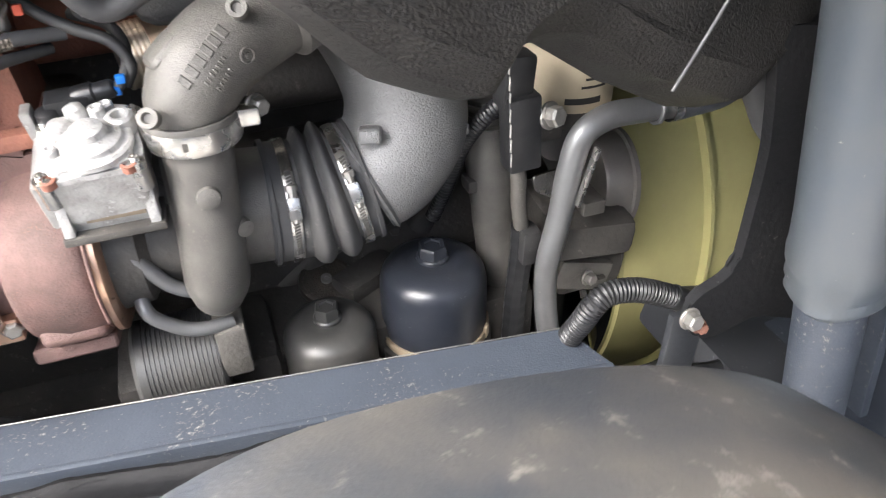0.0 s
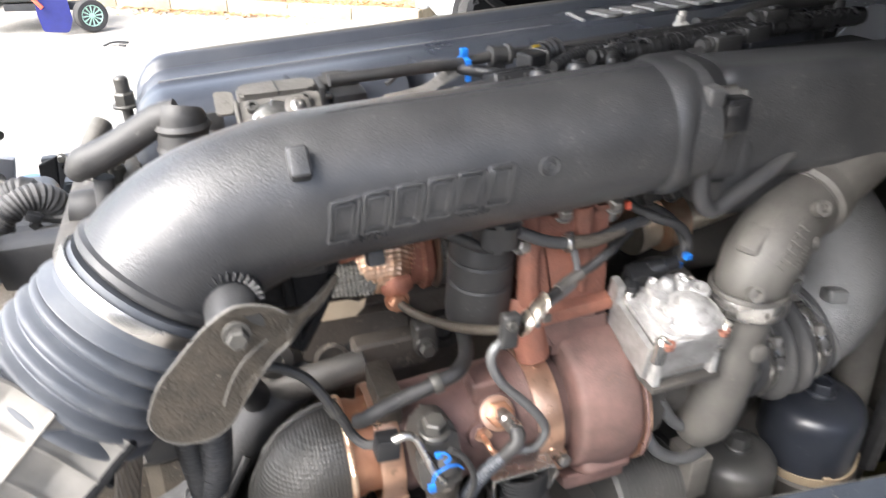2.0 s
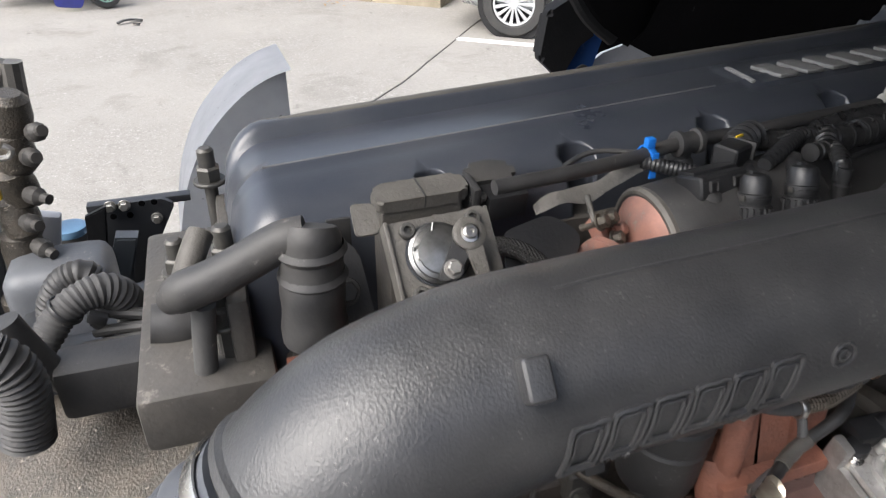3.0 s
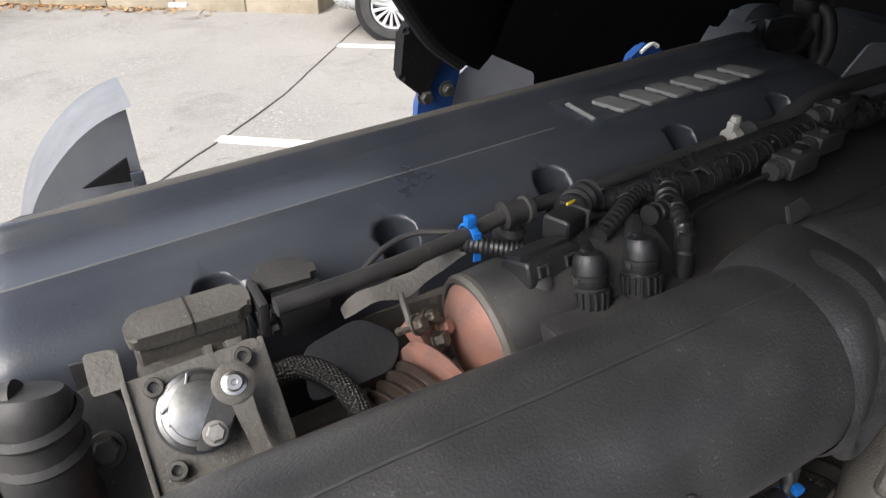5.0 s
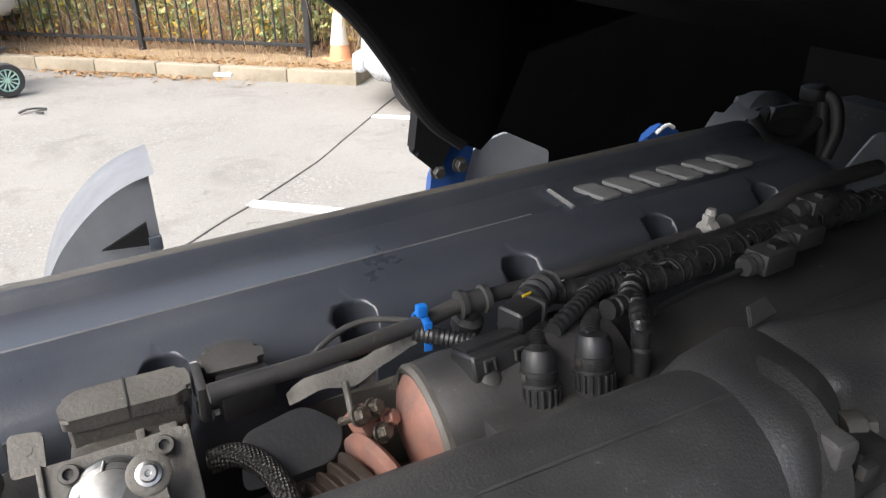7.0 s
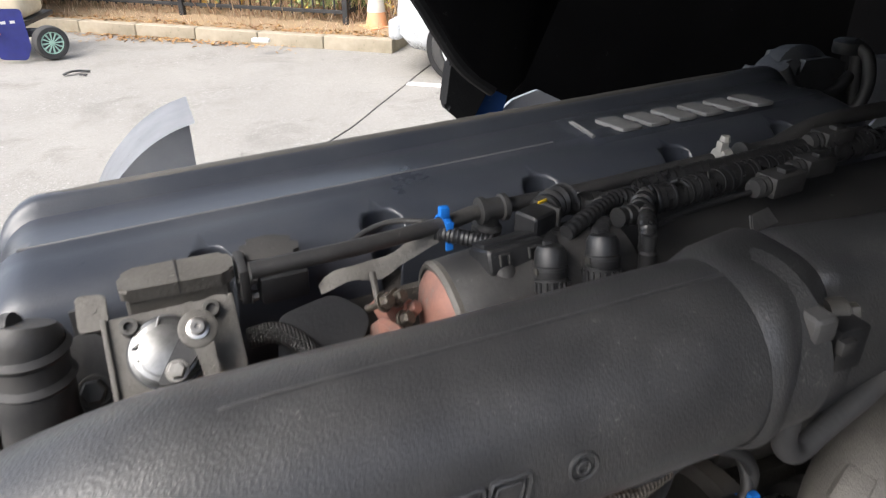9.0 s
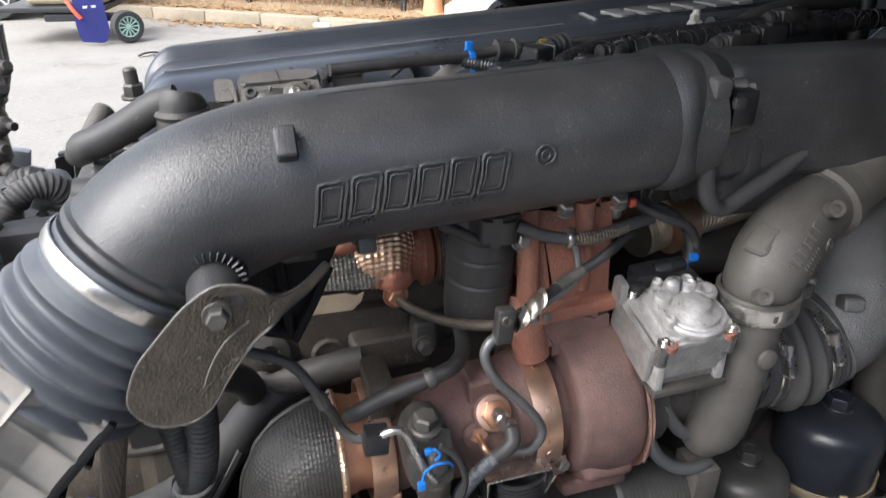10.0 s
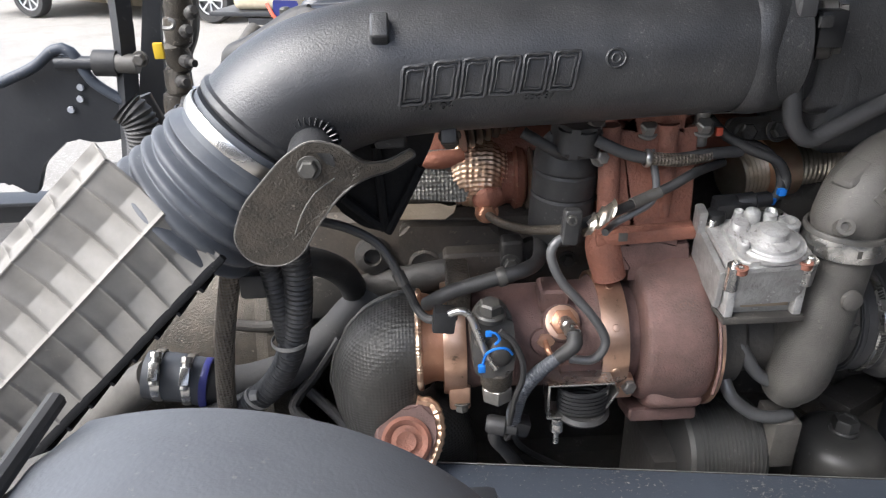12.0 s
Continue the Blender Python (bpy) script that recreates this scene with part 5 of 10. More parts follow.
for i in range(6):
    x0, w, s = -0.4175 + i * 0.0279, 0.0225, 0.006
    a0, a1 = -17 + i * 0.6, 12 + i * 0.6
    for grow, wide in ((0.0, 0.0019), (0.16, 0.0012)):
        poly = []
        for (u, v) in ((0, 0), (0.5, 0), (1, 0), (1, 0.5), (1, 1), (0.5, 1), (0, 1), (0, 0.5)):
            u, v = u + grow * (0.5 - u) * 2, v + grow * (0.5 - v) * 1.4
            poly.append((x0 + u * w + v * s, a0 + (a1 - a0) * v))
        pipe_outline(poly, "raised_emblem_block", wide)
ring = [(-0.216 + 0.009 * math.cos(2 * math.pi * k / 12), 8 + 7.2 * math.sin(2 * math.pi * k / 12)) for k in range(12)]
pipe_outline(ring, "raised_date_stamp", 0.0014)
pipe_outline([(-0.216 + 0.004 * math.cos(2 * math.pi * k / 10), 8 + 3.2 * math.sin(2 * math.pi * k / 10)) for k in range(10)], "raised_date_stamp", 0.0012)


def pipe_text(text, x, ang, size, tilt=0.0):
    p, n = on_pipe(x, ang, 0.0)
    zax = n
    xax = Vector((1, 0, 0))
    yax = zax.cross(xax)
    m = Matrix((xax, yax, zax)).transposed().to_4x4()
    m.translation = p
    label_ob(text, size, m @ Matrix.Rotation(tilt, 4, "Z"), DUCT, pipe, "raised_number", 0.0012)


pipe_text("1936104", -0.389, -25, 0.0125, 0.02)
pipe_text("83867", -0.286, -22, 0.0125, 0.02)
p, n = on_pipe(-0.432, 42, 0.004)
part("lug", box(0.017, 0.026, 0.016, at(p, n), 0.004, 3), DUCT, pipe)
p, n = on_pipe(-0.371, -67, 0.004)
part("lug", box(0.016, 0.02, 0.018, at(p, n), 0.003, 2), CONNECTOR_GREY, pipe)
# squared collar at the front end of the pipe, and the plenum it feeds
bm = bmesh.new()
rings = []
for x, cy, cz, hy, hz, sq in ((-0.080, 0.7565, 1.605, 0.0672, 0.0672, 1.0), (-0.074, 0.757, 1.6055, 0.0688, 0.0686, 0.95), (-0.066, 0.758, 1.6055, 0.0692, 0.0690, 0.86), (-0.058, 0.761, 1.605, 0.0680, 0.0688, 0.78), (-0.008, 0.781, 1.602, 0.0575, 0.0660, 0.62), (0.000, 0.783, 1.602, 0.0550, 0.0630, 0.6), (0.004, 0.783, 1.602, 0.0480, 0.0550, 0.6)):
    ring = []
    for k in range(40):
        a = 2 * math.pi * k / 40
        c_, s_ = math.cos(a), math.sin(a)
        ring.append(bm.verts.new((x, cy + hy * math.copysign(abs(c_) ** sq, c_), cz + hz * math.copysign(abs(s_) ** sq, s_))))
    rings.append(ring)
for a, b in zip(rings, rings[1:]):
    for k in range(40):
        bm.faces.new((a[k], a[(k + 1) % 40], b[(k + 1) % 40], b[k]))
bm.faces.new(rings[-1][::-1])
part("collar", bm, DUCT, pipe)
for z in (1.640, 1.606):
    part("flange_bolt", join(lathe([(0.011, -0.012), (0.011, 0.0), (0.008, 0.002)], at((0.004, 0.723, z), (1, -0.35, 0.1)), 18), hexbolt((0.006, 0.722, z), (1, -0.35, 0.1), 0.012, 0.012)), DARK_BOLT, pipe)
part("mould_seam", sweep([on_pipe(-0.40 + 0.032 * k, 84, 0.0002)[0] for k in range(11)], 0.0013, 6, 0.01), DUCT, pipe)
plenum = thing("intake_plenum", "black plastic plenum at the end of the intake pipe", "plenum")
part("body", box(0.42, 0.15, 0.125, Matrix.Translation((0.225, 0.83, 1.545)) @ Matrix.Rotation(0.10, 4, "Z"), 0.035, 4), DUCT, plenum)
part("upper_body", box(0.32, 0.086, 0.13, Matrix.Translation((0.165, 0.770, 1.594)) @ Matrix.Rotation(-0.10, 4, "Z"), 0.022, 4), DUCT, plenum)
part("rib", prism(rounded([(0.0, 0.0), (0.045, -0.012), (0.022, 0.024)], 0.003), 0.008, Matrix.Translation((0.035, 0.768, 1.628)) @ Matrix.Rotation(radians(70), 4, "X"), 0.002), DUCT, plenum)
part("neck", sweep([(0.36, 0.85, 1.58), (0.44, 0.84, 1.55), (0.50, 0.80, 1.50)], [0.065, 0.06, 0.055], 24, 0.02), DUCT, plenum)

# steel band, bellows, ribbed box
clampb = thing("band_clamp", "bright steel band clamp round the intake bellows", "hose clamp")
axis = (Vector(PP[-1]) - Vector(PP[-2])).normalized()
axis = Vector((-0.66, -0.09, -0.745)).normalized()
pe = Vector(PP[-1])
part("tube_ring", lathe([(0.070, -0.012), (0.0735, -0.009), (0.0735, -0.003), (0.071, 0.0)], at(pe, axis), 44, cap=False), DUCT, clampb)
part("band", band(pe + axis * 0.016, axis, 0.0745, 0.0125, 0.0016), STEEL, clampb)
part("screw", box(0.016, 0.01, 0.018, at(pe + axis * 0.018 + Vector((0.036, -0.060, -0.028)), axis), 0.003), STEEL, clampb)
bell = thing("intake_bellows", "grey rubber bellows hose with deep folds", "bellows hose")
b0 = pe + axis * 0.004
bend = [b0, b0 + axis * 0.045, b0 + axis * 0.082 + Vector((-0.003, -0.002, 0.002)), b0 + axis * 0.120 + Vector((-0.008, -0.004, 0.005))]
part("cuff", sweep([b0, b0 + axis * 0.014, b0 + axis * 0.028], 0.0727, 44, 0.004), BELLOWS, bell)
part("folds", sweep([b0 + axis * 0.026] + bend[1:], [0.0727, 0.073, 0.0755, 0.077], 56, 0.0014, lambda s: 1 + 0.10 * (0.5 - 0.5 * math.cos(2 * math.pi * s / 0.0172)) ** 0.6), BELLOWS, bell)
abox = thing("air_duct_box", "weathered grey rubber air duct with quilted pleats", "air duct")
ax2 = Vector((-0.727, -0.196, -0.658)).normalized()
side = Vector((0.682, -0.096, -0.725)).normalized()          # down towards the engine
out = Vector((0.079, -0.976, 0.204)).normalized()
BM_ = Matrix((ax2, side, out)).transposed().to_4x4()
BM_.translation = Vector((-0.6577, 0.6331, 1.4755))
DUCT_FROM, DUCT_LONG = -0.028, 0.40
part("core", box(DUCT_LONG, 0.145, 0.085, BM_ @ Matrix.Translation((DUCT_LONG / 2 + DUCT_FROM + 0.02, -0.008, -0.068)), 0.02, 4), AIRBOX, abox)
PITCH = 0.0329
SEAMS = (-0.090, -0.0693, 0.0, 0.0625)


def bump(d, w):
    return math.exp(-(d / w) ** 2)


def pleat_height(u, v):
    """Cross ribs and long seams round shallow folded cells, on a roof-shaped back."""
    k = 0 if v < SEAMS[1] else 1 if v < SEAMS[2] else 2
    w = min(1.0, max(0.0, (v - SEAMS[k]) / (SEAMS[k + 1] - SEAMS[k])))
    s = (u - (-0.065 * v if v < 0 else 0.19 * v)) / PITCH + 0.5
    s -= math.floor(s)
    cell = w / 0.52 if w < 0.52 else (1 - w) / 0.48
    fin = bump((s - 0.5) * PITCH, 0.0016)
    fold = -0.0082 * cell * (0.8 + 0.2 * math.cos(2 * math.pi * s)) * (1 - 0.95 * fin)
    seam = sum(0.0022 * bump(v - q, 0.0016) for q in SEAMS[1:3])
    back = 0.127 * max(0.0, -v) + 0.187 * max(0.0, v) + 0.8 * max(0.0, SEAMS[1] - v)
    wave = 0.0012 * noise.noise(Vector((u * 14, v * 22, 0.7)))
    return fold - back + 0.0012 * fin + seam + wave


def pleated_face(v0, v1, nu, nv):
    bm = bmesh.new()
    grid = []
    for i in range(nu + 1):
        u = DUCT_FROM + DUCT_LONG * i / nu
        grid.append([bm.verts.new(BM_ @ Vector((u, v, pleat_height(u, v)))) for v in (v0 + (v1 - v0) * j / nv for j in range(nv + 1))])
    for a, b in zip(grid, grid[1:]):
        for j in range(nv):
            bm.faces.new((a[j], b[j], b[j + 1], a[j + 1]))
    bmesh.ops.recalc_face_normals(bm, faces=bm.faces)
    bmesh.ops.solidify(bm, geom=bm.faces[:], thickness=0.003)
    return bm


part("pleated_shell", pleated_face(SEAMS[0], SEAMS[3], 420, 120), AIRBOX, abox)
part("lower_edge", box(DUCT_LONG, 0.010, 0.075, BM_ @ Matrix.Translation((DUCT_LONG / 2 + DUCT_FROM, 0.0655, -0.048)), 0.004), FLAP, abox, "dark lower edge")
for k in range(11):
    part("edge_rib", box(0.004, 0.006, 0.07, BM_ @ Matrix.Translation((PITCH * k + 0.012, 0.073, -0.048)), 0.0015), FLAP, abox)

# bracket plate with its bolt
brk = thing("pipe_bracket", "oily stamped steel bracket plate with a bolt", "bracket")
outl = [(-0.580, 1.462), (-0.566, 1.497), (-0.523, 1.543), (-0.497, 1.559), (-0.470, 1.551), (-0.453, 1.534), (-0.430, 1.535), (-0.408, 1.547), (-0.404, 1.540), (-0.428, 1.526), (-0.446, 1.522), (-0.464, 1.513), (-0.479, 1.500), (-0.498, 1.476), (-0.516, 1.446), (-0.535, 1.434), (-0.565, 1.437)]
bpm = Matrix.Translation((0, 0.640, 0)) @ Matrix.Rotation(radians(90), 4, "X")
BEND = Vector((-0.40, 0.035, 1.747))


def bent_back(p):
    """The arm of the plate turns away towards the engine."""
    d = max(0.0, p.x + 0.462) * 1.5
    return BEND + (p - BEND) * ((p.y + d - BEND.y) / (p.y - BEND.y))


bm = prism(rounded(outl, 0.014, 4), 0.004, bpm, 0.0012)
for v in bm.verts:
    v.co = bent_back(v.co)
part("plate", bm, BRACKET, brk)
ol = rounded(outl[:9] + outl[9:], 0.014, 4)
part("turned_edge", sweep([bent_back(Vector((x, 0.639, z))) for x, z in ol + ol[:1]], 0.0013, 6, 0.006, caps=False), CAST_GREY, brk, "worn paler edge")
part("pressed_rib", sweep([(-0.478, 0.638, 1.522), (-0.498, 0.637, 1.508), (-0.512, 0.637, 1.487), (-0.520, 0.637, 1.468)], 0.0010, 8, 0.01), CAST_GREY, brk)
part("bolt", hexbolt((-0.500, 0.636, 1.533), (0, -1, 0.1), 0.0155), DARK_BOLT, brk)
part("standoff", sweep([(-0.500, 0.645, 1.533), (-0.502, 0.70, 1.545)], 0.022, 20, 0.01), DUCT, brk)
for k in range(15):
    a = radians(0 + 12 * k)
    part("gusset", box(0.002, 0.02, 0.008, Matrix.Translation((-0.502 + 0.024 * math.cos(a), 0.676, 1.543 + 0.024 * math.sin(a))) @ Matrix.Rotation(-a + math.pi / 2, 4, "Y"), 0.001, 1), DUCT, brk)
part("support", prism(rounded([(-0.500, 1.55), (-0.372, 1.55), (-0.386, 1.500), (-0.402, 1.468), (-0.440, 1.392), (-0.470, 1.400), (-0.505, 1.430)], 0.012), 0.012, Matrix.Translation((0, 0.800, 0)) @ Matrix.Rotation(radians(90), 4, "X"), 0.004), FLAP, brk, "black web under the pipe")
for xa, za, xb, zb in ((-0.448, 1.50, -0.445, 1.40), (-0.40, 1.475, -0.442, 1.395), (-0.49, 1.44, -0.445, 1.40)):
    part("web_rib", sweep([(xa, 0.790, za), ((xa + xb) / 2, 0.787, (za + zb) / 2), (xb, 0.790, zb)], 0.006, 8, 0.01), FLAP, brk)
part("web_lug", box(0.034, 0.03, 0.028, Matrix.Translation((-0.430, 0.745, 1.530)), 0.006, 3), CONNECTOR_GREY, brk)

# ---- turbocharger and exhaust ----
TC = Vector((0, 0.772, 1.255))                                # the axis of the turbine, along x
XA = (1, 0, 0)


def tx(x):
    return Vector((x, TC.y, TC.z))


turbo = thing("turbocharger", "heat-browned cast iron turbocharger with a volute", "turbocharger")
part("outlet_body", lathe([(0.058, -0.372), (0.063, -0.366), (0.063, -0.345), (0.061, -0.335), (0.063, -0.30), (0.065, -0.24), (0.066, -0.205), (0.071, -0.198), (0.071, -0.178), (0.062, -0.170), (0.060, -0.14)], at((0, TC.y, TC.z), XA), 44), TURBINE, turbo)
part("boss", box(0.036, 0.04, 0.032, Matrix.Translation((-0.250, 0.752, 1.322)), 0.008, 3), TURBINE, turbo)
part("pad", lathe([(0.024, 0), (0.022, 0.008), (0.015, 0.010)], at((-0.244, 0.726, 1.299), (0, -0.8, 0.6)), 24), TURBINE, turbo)
part("pad", lathe([(0.016, 0), (0.015, 0.006), (0.010, 0.008)], at((-0.266, 0.716, 1.281), (0, -0.87, 0.4)), 24), TURBINE, turbo)
# volute: a flat-faced snail round the axis, its mouth at the top
bm = bmesh.new()
rings = []
NV = 28
for i in range(65):
    a = radians(120 - 360 * i / 64)
    ro = 0.111 - 0.036 * i / 64
    ri = 0.040
    cy, cz = math.cos(a), math.sin(a)
    ring = []
    for k in range(NV):
        b = 2 * math.pi * k / NV
        cb, sb = math.cos(b), math.sin(b)
        sx = 0.0405 * math.copysign(abs(cb) ** 0.38, cb)
        sr = (ro + ri) / 2 + (ro - ri) / 2 * math.copysign(abs(sb) ** 0.42, sb)
        if sx < 0:
            sr -= 0.006 * (sr - ri) / (ro - ri)
        ring.append(bm.verts.new((-0.111 + sx, TC.y - sr * cy, TC.z + sr * cz)))
    rings.append(ring)
for a, b in zip(rings, rings[1:]):
    for k in range(NV):
        bm.faces.new((a[k], a[(k + 1) % NV], b[(k + 1) % NV], b[k]))
bm.faces.new(rings[0])
bm.faces.new(rings[-1][::-1])
part("volute", bm, TURBINE, turbo)
part("cast_line", sweep([(-0.0715, TC.y - 0.0995 * math.cos(radians(q)), TC.z + 0.0995 * math.sin(radians(q))) for q in (-20, 5, 30, 50)], 0.0022, 6, 0.01), TURBINE, turbo)
part("foot", box(0.066, 0.060, 0.040, Matrix.Translation((-0.109, 0.716, 1.200)) @ Matrix.Rotation(radians(-38), 4, "X"), 0.013, 4), TURBINE, turbo)
part("foot_lip", box(0.084, 0.055, 0.019, Matrix.Translation((-0.117, 0.728, 1.168)) @ Matrix.Rotation(radians(-16), 4, "X"), 0.007, 3), TURBINE, turbo)
part("inlet_neck", prism(rounded([(-0.172, 1.335), (-0.085, 1.330), (-0.094, 1.392), (-0.178, 1.394)], 0.012), 0.085, Matrix.Translation((0, 0.80, 0)) @ Matrix.Rotation(radians(90), 4, "X"), 0.016, 3), TURBINE, turbo)
part("heat_joint", lathe([(0.085, -0.073), (0.096, -0.070), (0.096, -0.064), (0.088, -0.060)], at((0, TC.y, TC.z), XA), 48), GOLD, turbo, "straw-tinted joint ring")
part("centre_housing", lathe([(0.075, -0.062), (0.072, -0.03), (0.058, -0.02), (0.058, 0.01), (0.078, 0.02), (0.082, 0.03), (0.082, 0.06)], at((0, TC.y, TC.z), XA), 44), CAST_DARK, turbo)
part("oil_flange", lathe([(0.017, 0), (0.017, 0.012), (0.011, 0.012), (0.010, 0.004)], at((0.002, 0.735, 1.325), (0, -0.75, 0.65)), 22), BEIGE_BOX, turbo)
vband = thing("v_band_clamp", "straw-tinted steel v-band clamp on the turbine", "clamp")
part("band", band(tx(-0.183), XA, 0.073, 0.031, 0.003), GOLD, vband)
part("lug", box(0.03, 0.024, 0.03, Matrix.Translation((-0.172, 0.716, 1.216)), 0.004), GOLD, vband)
part("bolt", hexbolt((-0.165, 0.708, 1.219), (0.3, -1, 0.1), 0.016, 0.03), BOLT, vband)
for a in (35, 75, -5):
    c = tx(-0.183) + Vector((0, -math.cos(radians(a)), math.sin(radians(a)))) * 0.0765
    part("rivet", lathe([(0.005, 0), (0.004, 0.0015), (0, 0.002)], at(c, c - tx(-0.183)), 12), GOLD, vband)
vband2 = thing("v_band_clamp", "straw-tinted steel v-band clamp on the exhaust elbow", "clamp")
part("band", band(tx(-0.369), XA, 0.0655, 0.027, 0.003), GOLD, vband2)
part("lug", box(0.026, 0.022, 0.034, Matrix.Translation((-0.364, 0.722, 1.206)), 0.004), GOLD, vband2)
part("bolt", hexbolt((-0.362, 0.716, 1.196), (0, -0.3, -1), 0.015, 0.03), DARK_BOLT, vband2)
part("bracket", box(0.028, 0.06, 0.05, Matrix.Translation((-0.362, 0.765, 1.330)), 0.006), BRACKET, vband2)

elbow = thing("exhaust_elbow", "exhaust elbow in dimpled dark heat wrap", "exhaust pipe")
part("collar", lathe([(0.054, -0.412), (0.058, -0.409), (0.056, -0.40), (0.053, -0.392), (0.055, -0.376)], at((0, TC.y, TC.z), XA), 40), COPPER, elbow, "coppery heat-tinted collar")
part("foil_edge", sweep([(-0.411, TC.y + 0.0605 * math.cos(2 * math.pi * k / 24), TC.z - 0.002 + 0.0605 * math.sin(2 * math.pi * k / 24)) for k in range(25)], 0.0032, 8, 0.002, corrugated(0.005, 0.4), caps=False), COPPER_FOIL, elbow)
part("wrap", sweep([(-0.408, 0.772, 1.252), (-0.430, 0.772, 1.249), (-0.450, 0.770, 1.231), (-0.458, 0.768, 1.198), (-0.452, 0.765, 1.162), (-0.436, 0.760, 1.132)], [0.059, 0.062, 0.064, 0.065, 0.063, 0.057], 64, 0.006), WRAP, elbow)
part("seam", sweep([(-0.412, 0.79, 1.310), (-0.44, 0.79, 1.309), (-0.482, 0.785, 1.287), (-0.508, 0.778, 1.250), (-0.522, 0.772, 1.205), (-0.514, 0.765, 1.15)], 0.004, 8, 0.005, corrugated(0.006, 0.35)), WRAP, elbow)
lower = thing("lower_exhaust_pipe", "lower exhaust pipe with a rusty flange ring", "exhaust pipe")
part("tube", sweep([(-0.428, 0.757, 1.138), (-0.405, 0.765, 1.118), (-0.392, 0.775, 1.085), (-0.388, 0.785, 1.0)], [0.050, 0.052, 0.052, 0.05], 40, 0.01), WRAP, lower)
RF = at((-0.430, 0.692, 1.164), (-0.05, -0.86, 0.50))
part("flange", prism(rounded([(-0.044, 0.008), (0.004, 0.044), (0.030, 0.040), (0.038, 0.006), (0.020, -0.036), (-0.006, -0.034)], 0.014), 0.016, RF, 0.004, 3), TURBINE, lower)
part("ring", lathe([(0.029, 0.006), (0.030, 0.011), (0.026, 0.014), (0.0215, 0.012), (0.019, 0.009), (0.015, 0.010), (0.012, 0.013), (0.008, 0.011), (0.0, 0.010)], RF, 36), RUST, lower)
part("foil_edge", sweep([RF @ Vector(q) for q in ((0.012, 0.046, -0.002), (0.032, 0.040, -0.002), (0.040, 0.010, -0.002), (0.032, -0.020, -0.002), (0.020, -0.038, -0.002))], 0.006, 8, 0.003, corrugated(0.005, 0.3)), COPPER_FOIL, lower)
part("drop_leg", sweep([(-0.43, 0.75, 1.13), (-0.425, 0.76, 1.08), (-0.40, 0.78, 1.02)], 0.045, 20, 0.02), CAST_DARK, lower)

# exhaust manifold above the volute
mani = thing("exhaust_manifold", "rusty red cast iron exhaust manifold", "exhaust manifold")
part("riser", prism(rounded([(-0.174, 1.385), (-0.088, 1.385), (-0.096, 1.53), (-0.180, 1.53)], 0.014), 0.11, Matrix.Translation((0, 0.825, 0)) @ Matrix.Rotation(radians(90), 4, "X"), 0.020, 4), RUST, mani)
part("rib", sweep([(-0.186, 0.775, 1.395), (-0.188, 0.772, 1.45), (-0.192, 0.774, 1.52)], 0.0125, 16, 0.01), RUST, mani)
part("rib", sweep([(-0.120, 0.772, 1.41), (-0.124, 0.770, 1.46), (-0.128, 0.772, 1.52)], [0.006, 0.010, 0.012], 14, 0.01), RUST, mani)
part("flange", box(0.116, 0.10, 0.017, Matrix.Translation((-0.144, 0.803, 1.392)) @ Matrix.Rotation(radians(-3), 4, "Y"), 0.004), RUST, mani)
part("flange_tab", box(0.010, 0.004, 0.010, Matrix.Translation((-0.172, 0.752, 1.394)), 0.001), BEIGE_BOX, mani)
part("log", sweep([(-0.55, 0.93, 1.445), (-0.3, 0.93, 1.45), (-0.15, 0.905, 1.46), (0.05, 0.91, 1.46), (0.25, 0.92, 1.46)], [0.04, 0.043, 0.046, 0.043, 0.04], 24, 0.02), RUST, mani)
part("bridge", box(0.17, 0.03, 0.018, Matrix.Translation((-0.10, 0.79, 1.535)), 0.006), CAST_DARK, mani)
for x in (-0.150, -0.088):
    part("stud", join(hexbolt((x, 0.775, 1.512), (0, -0.5, 0.7), 0.017, 0.03), lathe([(0.0085, -0.02), (0.0085, 0.03), (0.006, 0.034)], Matrix.Translation((x, 0.78, 1.512)), 12)), BOLT, mani)
part("lower_neck", sweep([(-0.186, 0.785, 1.405), (-0.188, 0.772, 1.375), (-0.180, 0.765, 1.335)], [0.018, 0.022, 0.020], 20, 0.01), RUST, mani)

egr = thing("egr_pipe_shield", "dimpled coppery heat foil over an exhaust pipe joint", "heat shield")
EX = Vector((0, 0.905, 1.424))
part("pipe", lathe([(0.036, -0.46), (0.038, -0.40), (0.040, -0.34)], at(EX, XA), 36), GREY_FOIL, egr)
part("foil", quilted([(-0.356, 0.905, 1.424), (-0.340, 0.903, 1.425), (-0.318, 0.902, 1.424), (-0.297, 0.904, 1.421)], [0.041, 0.045, 0.047, 0.040], 0.0062, 0.0014, 240), COPPER_FOIL, egr)
FLAKE = mat("flaking_red_iron", (0.40, 0.165, 0.105), (0.28, 0.115, 0.08), 30, 0.6, 0.2, 0.6, 180, (0.50, 0.30, 0.20), 0.3, 90)
part("red_patch", sweep([(-0.332, 0.872, 1.400), (-0.318, 0.868, 1.404), (-0.303, 0.872, 1.408)], [0.012, 0.021, 0.017], 14, 0.004), FLAKE, egr, "flaking red boss")
part("collar", lathe([(0.038, -0.302), (0.043, -0.298), (0.039, -0.289), (0.040, -0.283), (0.047, -0.279), (0.045, -0.270), (0.036, -0.264)], at((0, 0.904, 1.420), XA), 40), FLAKE, egr, "flaking red collar")
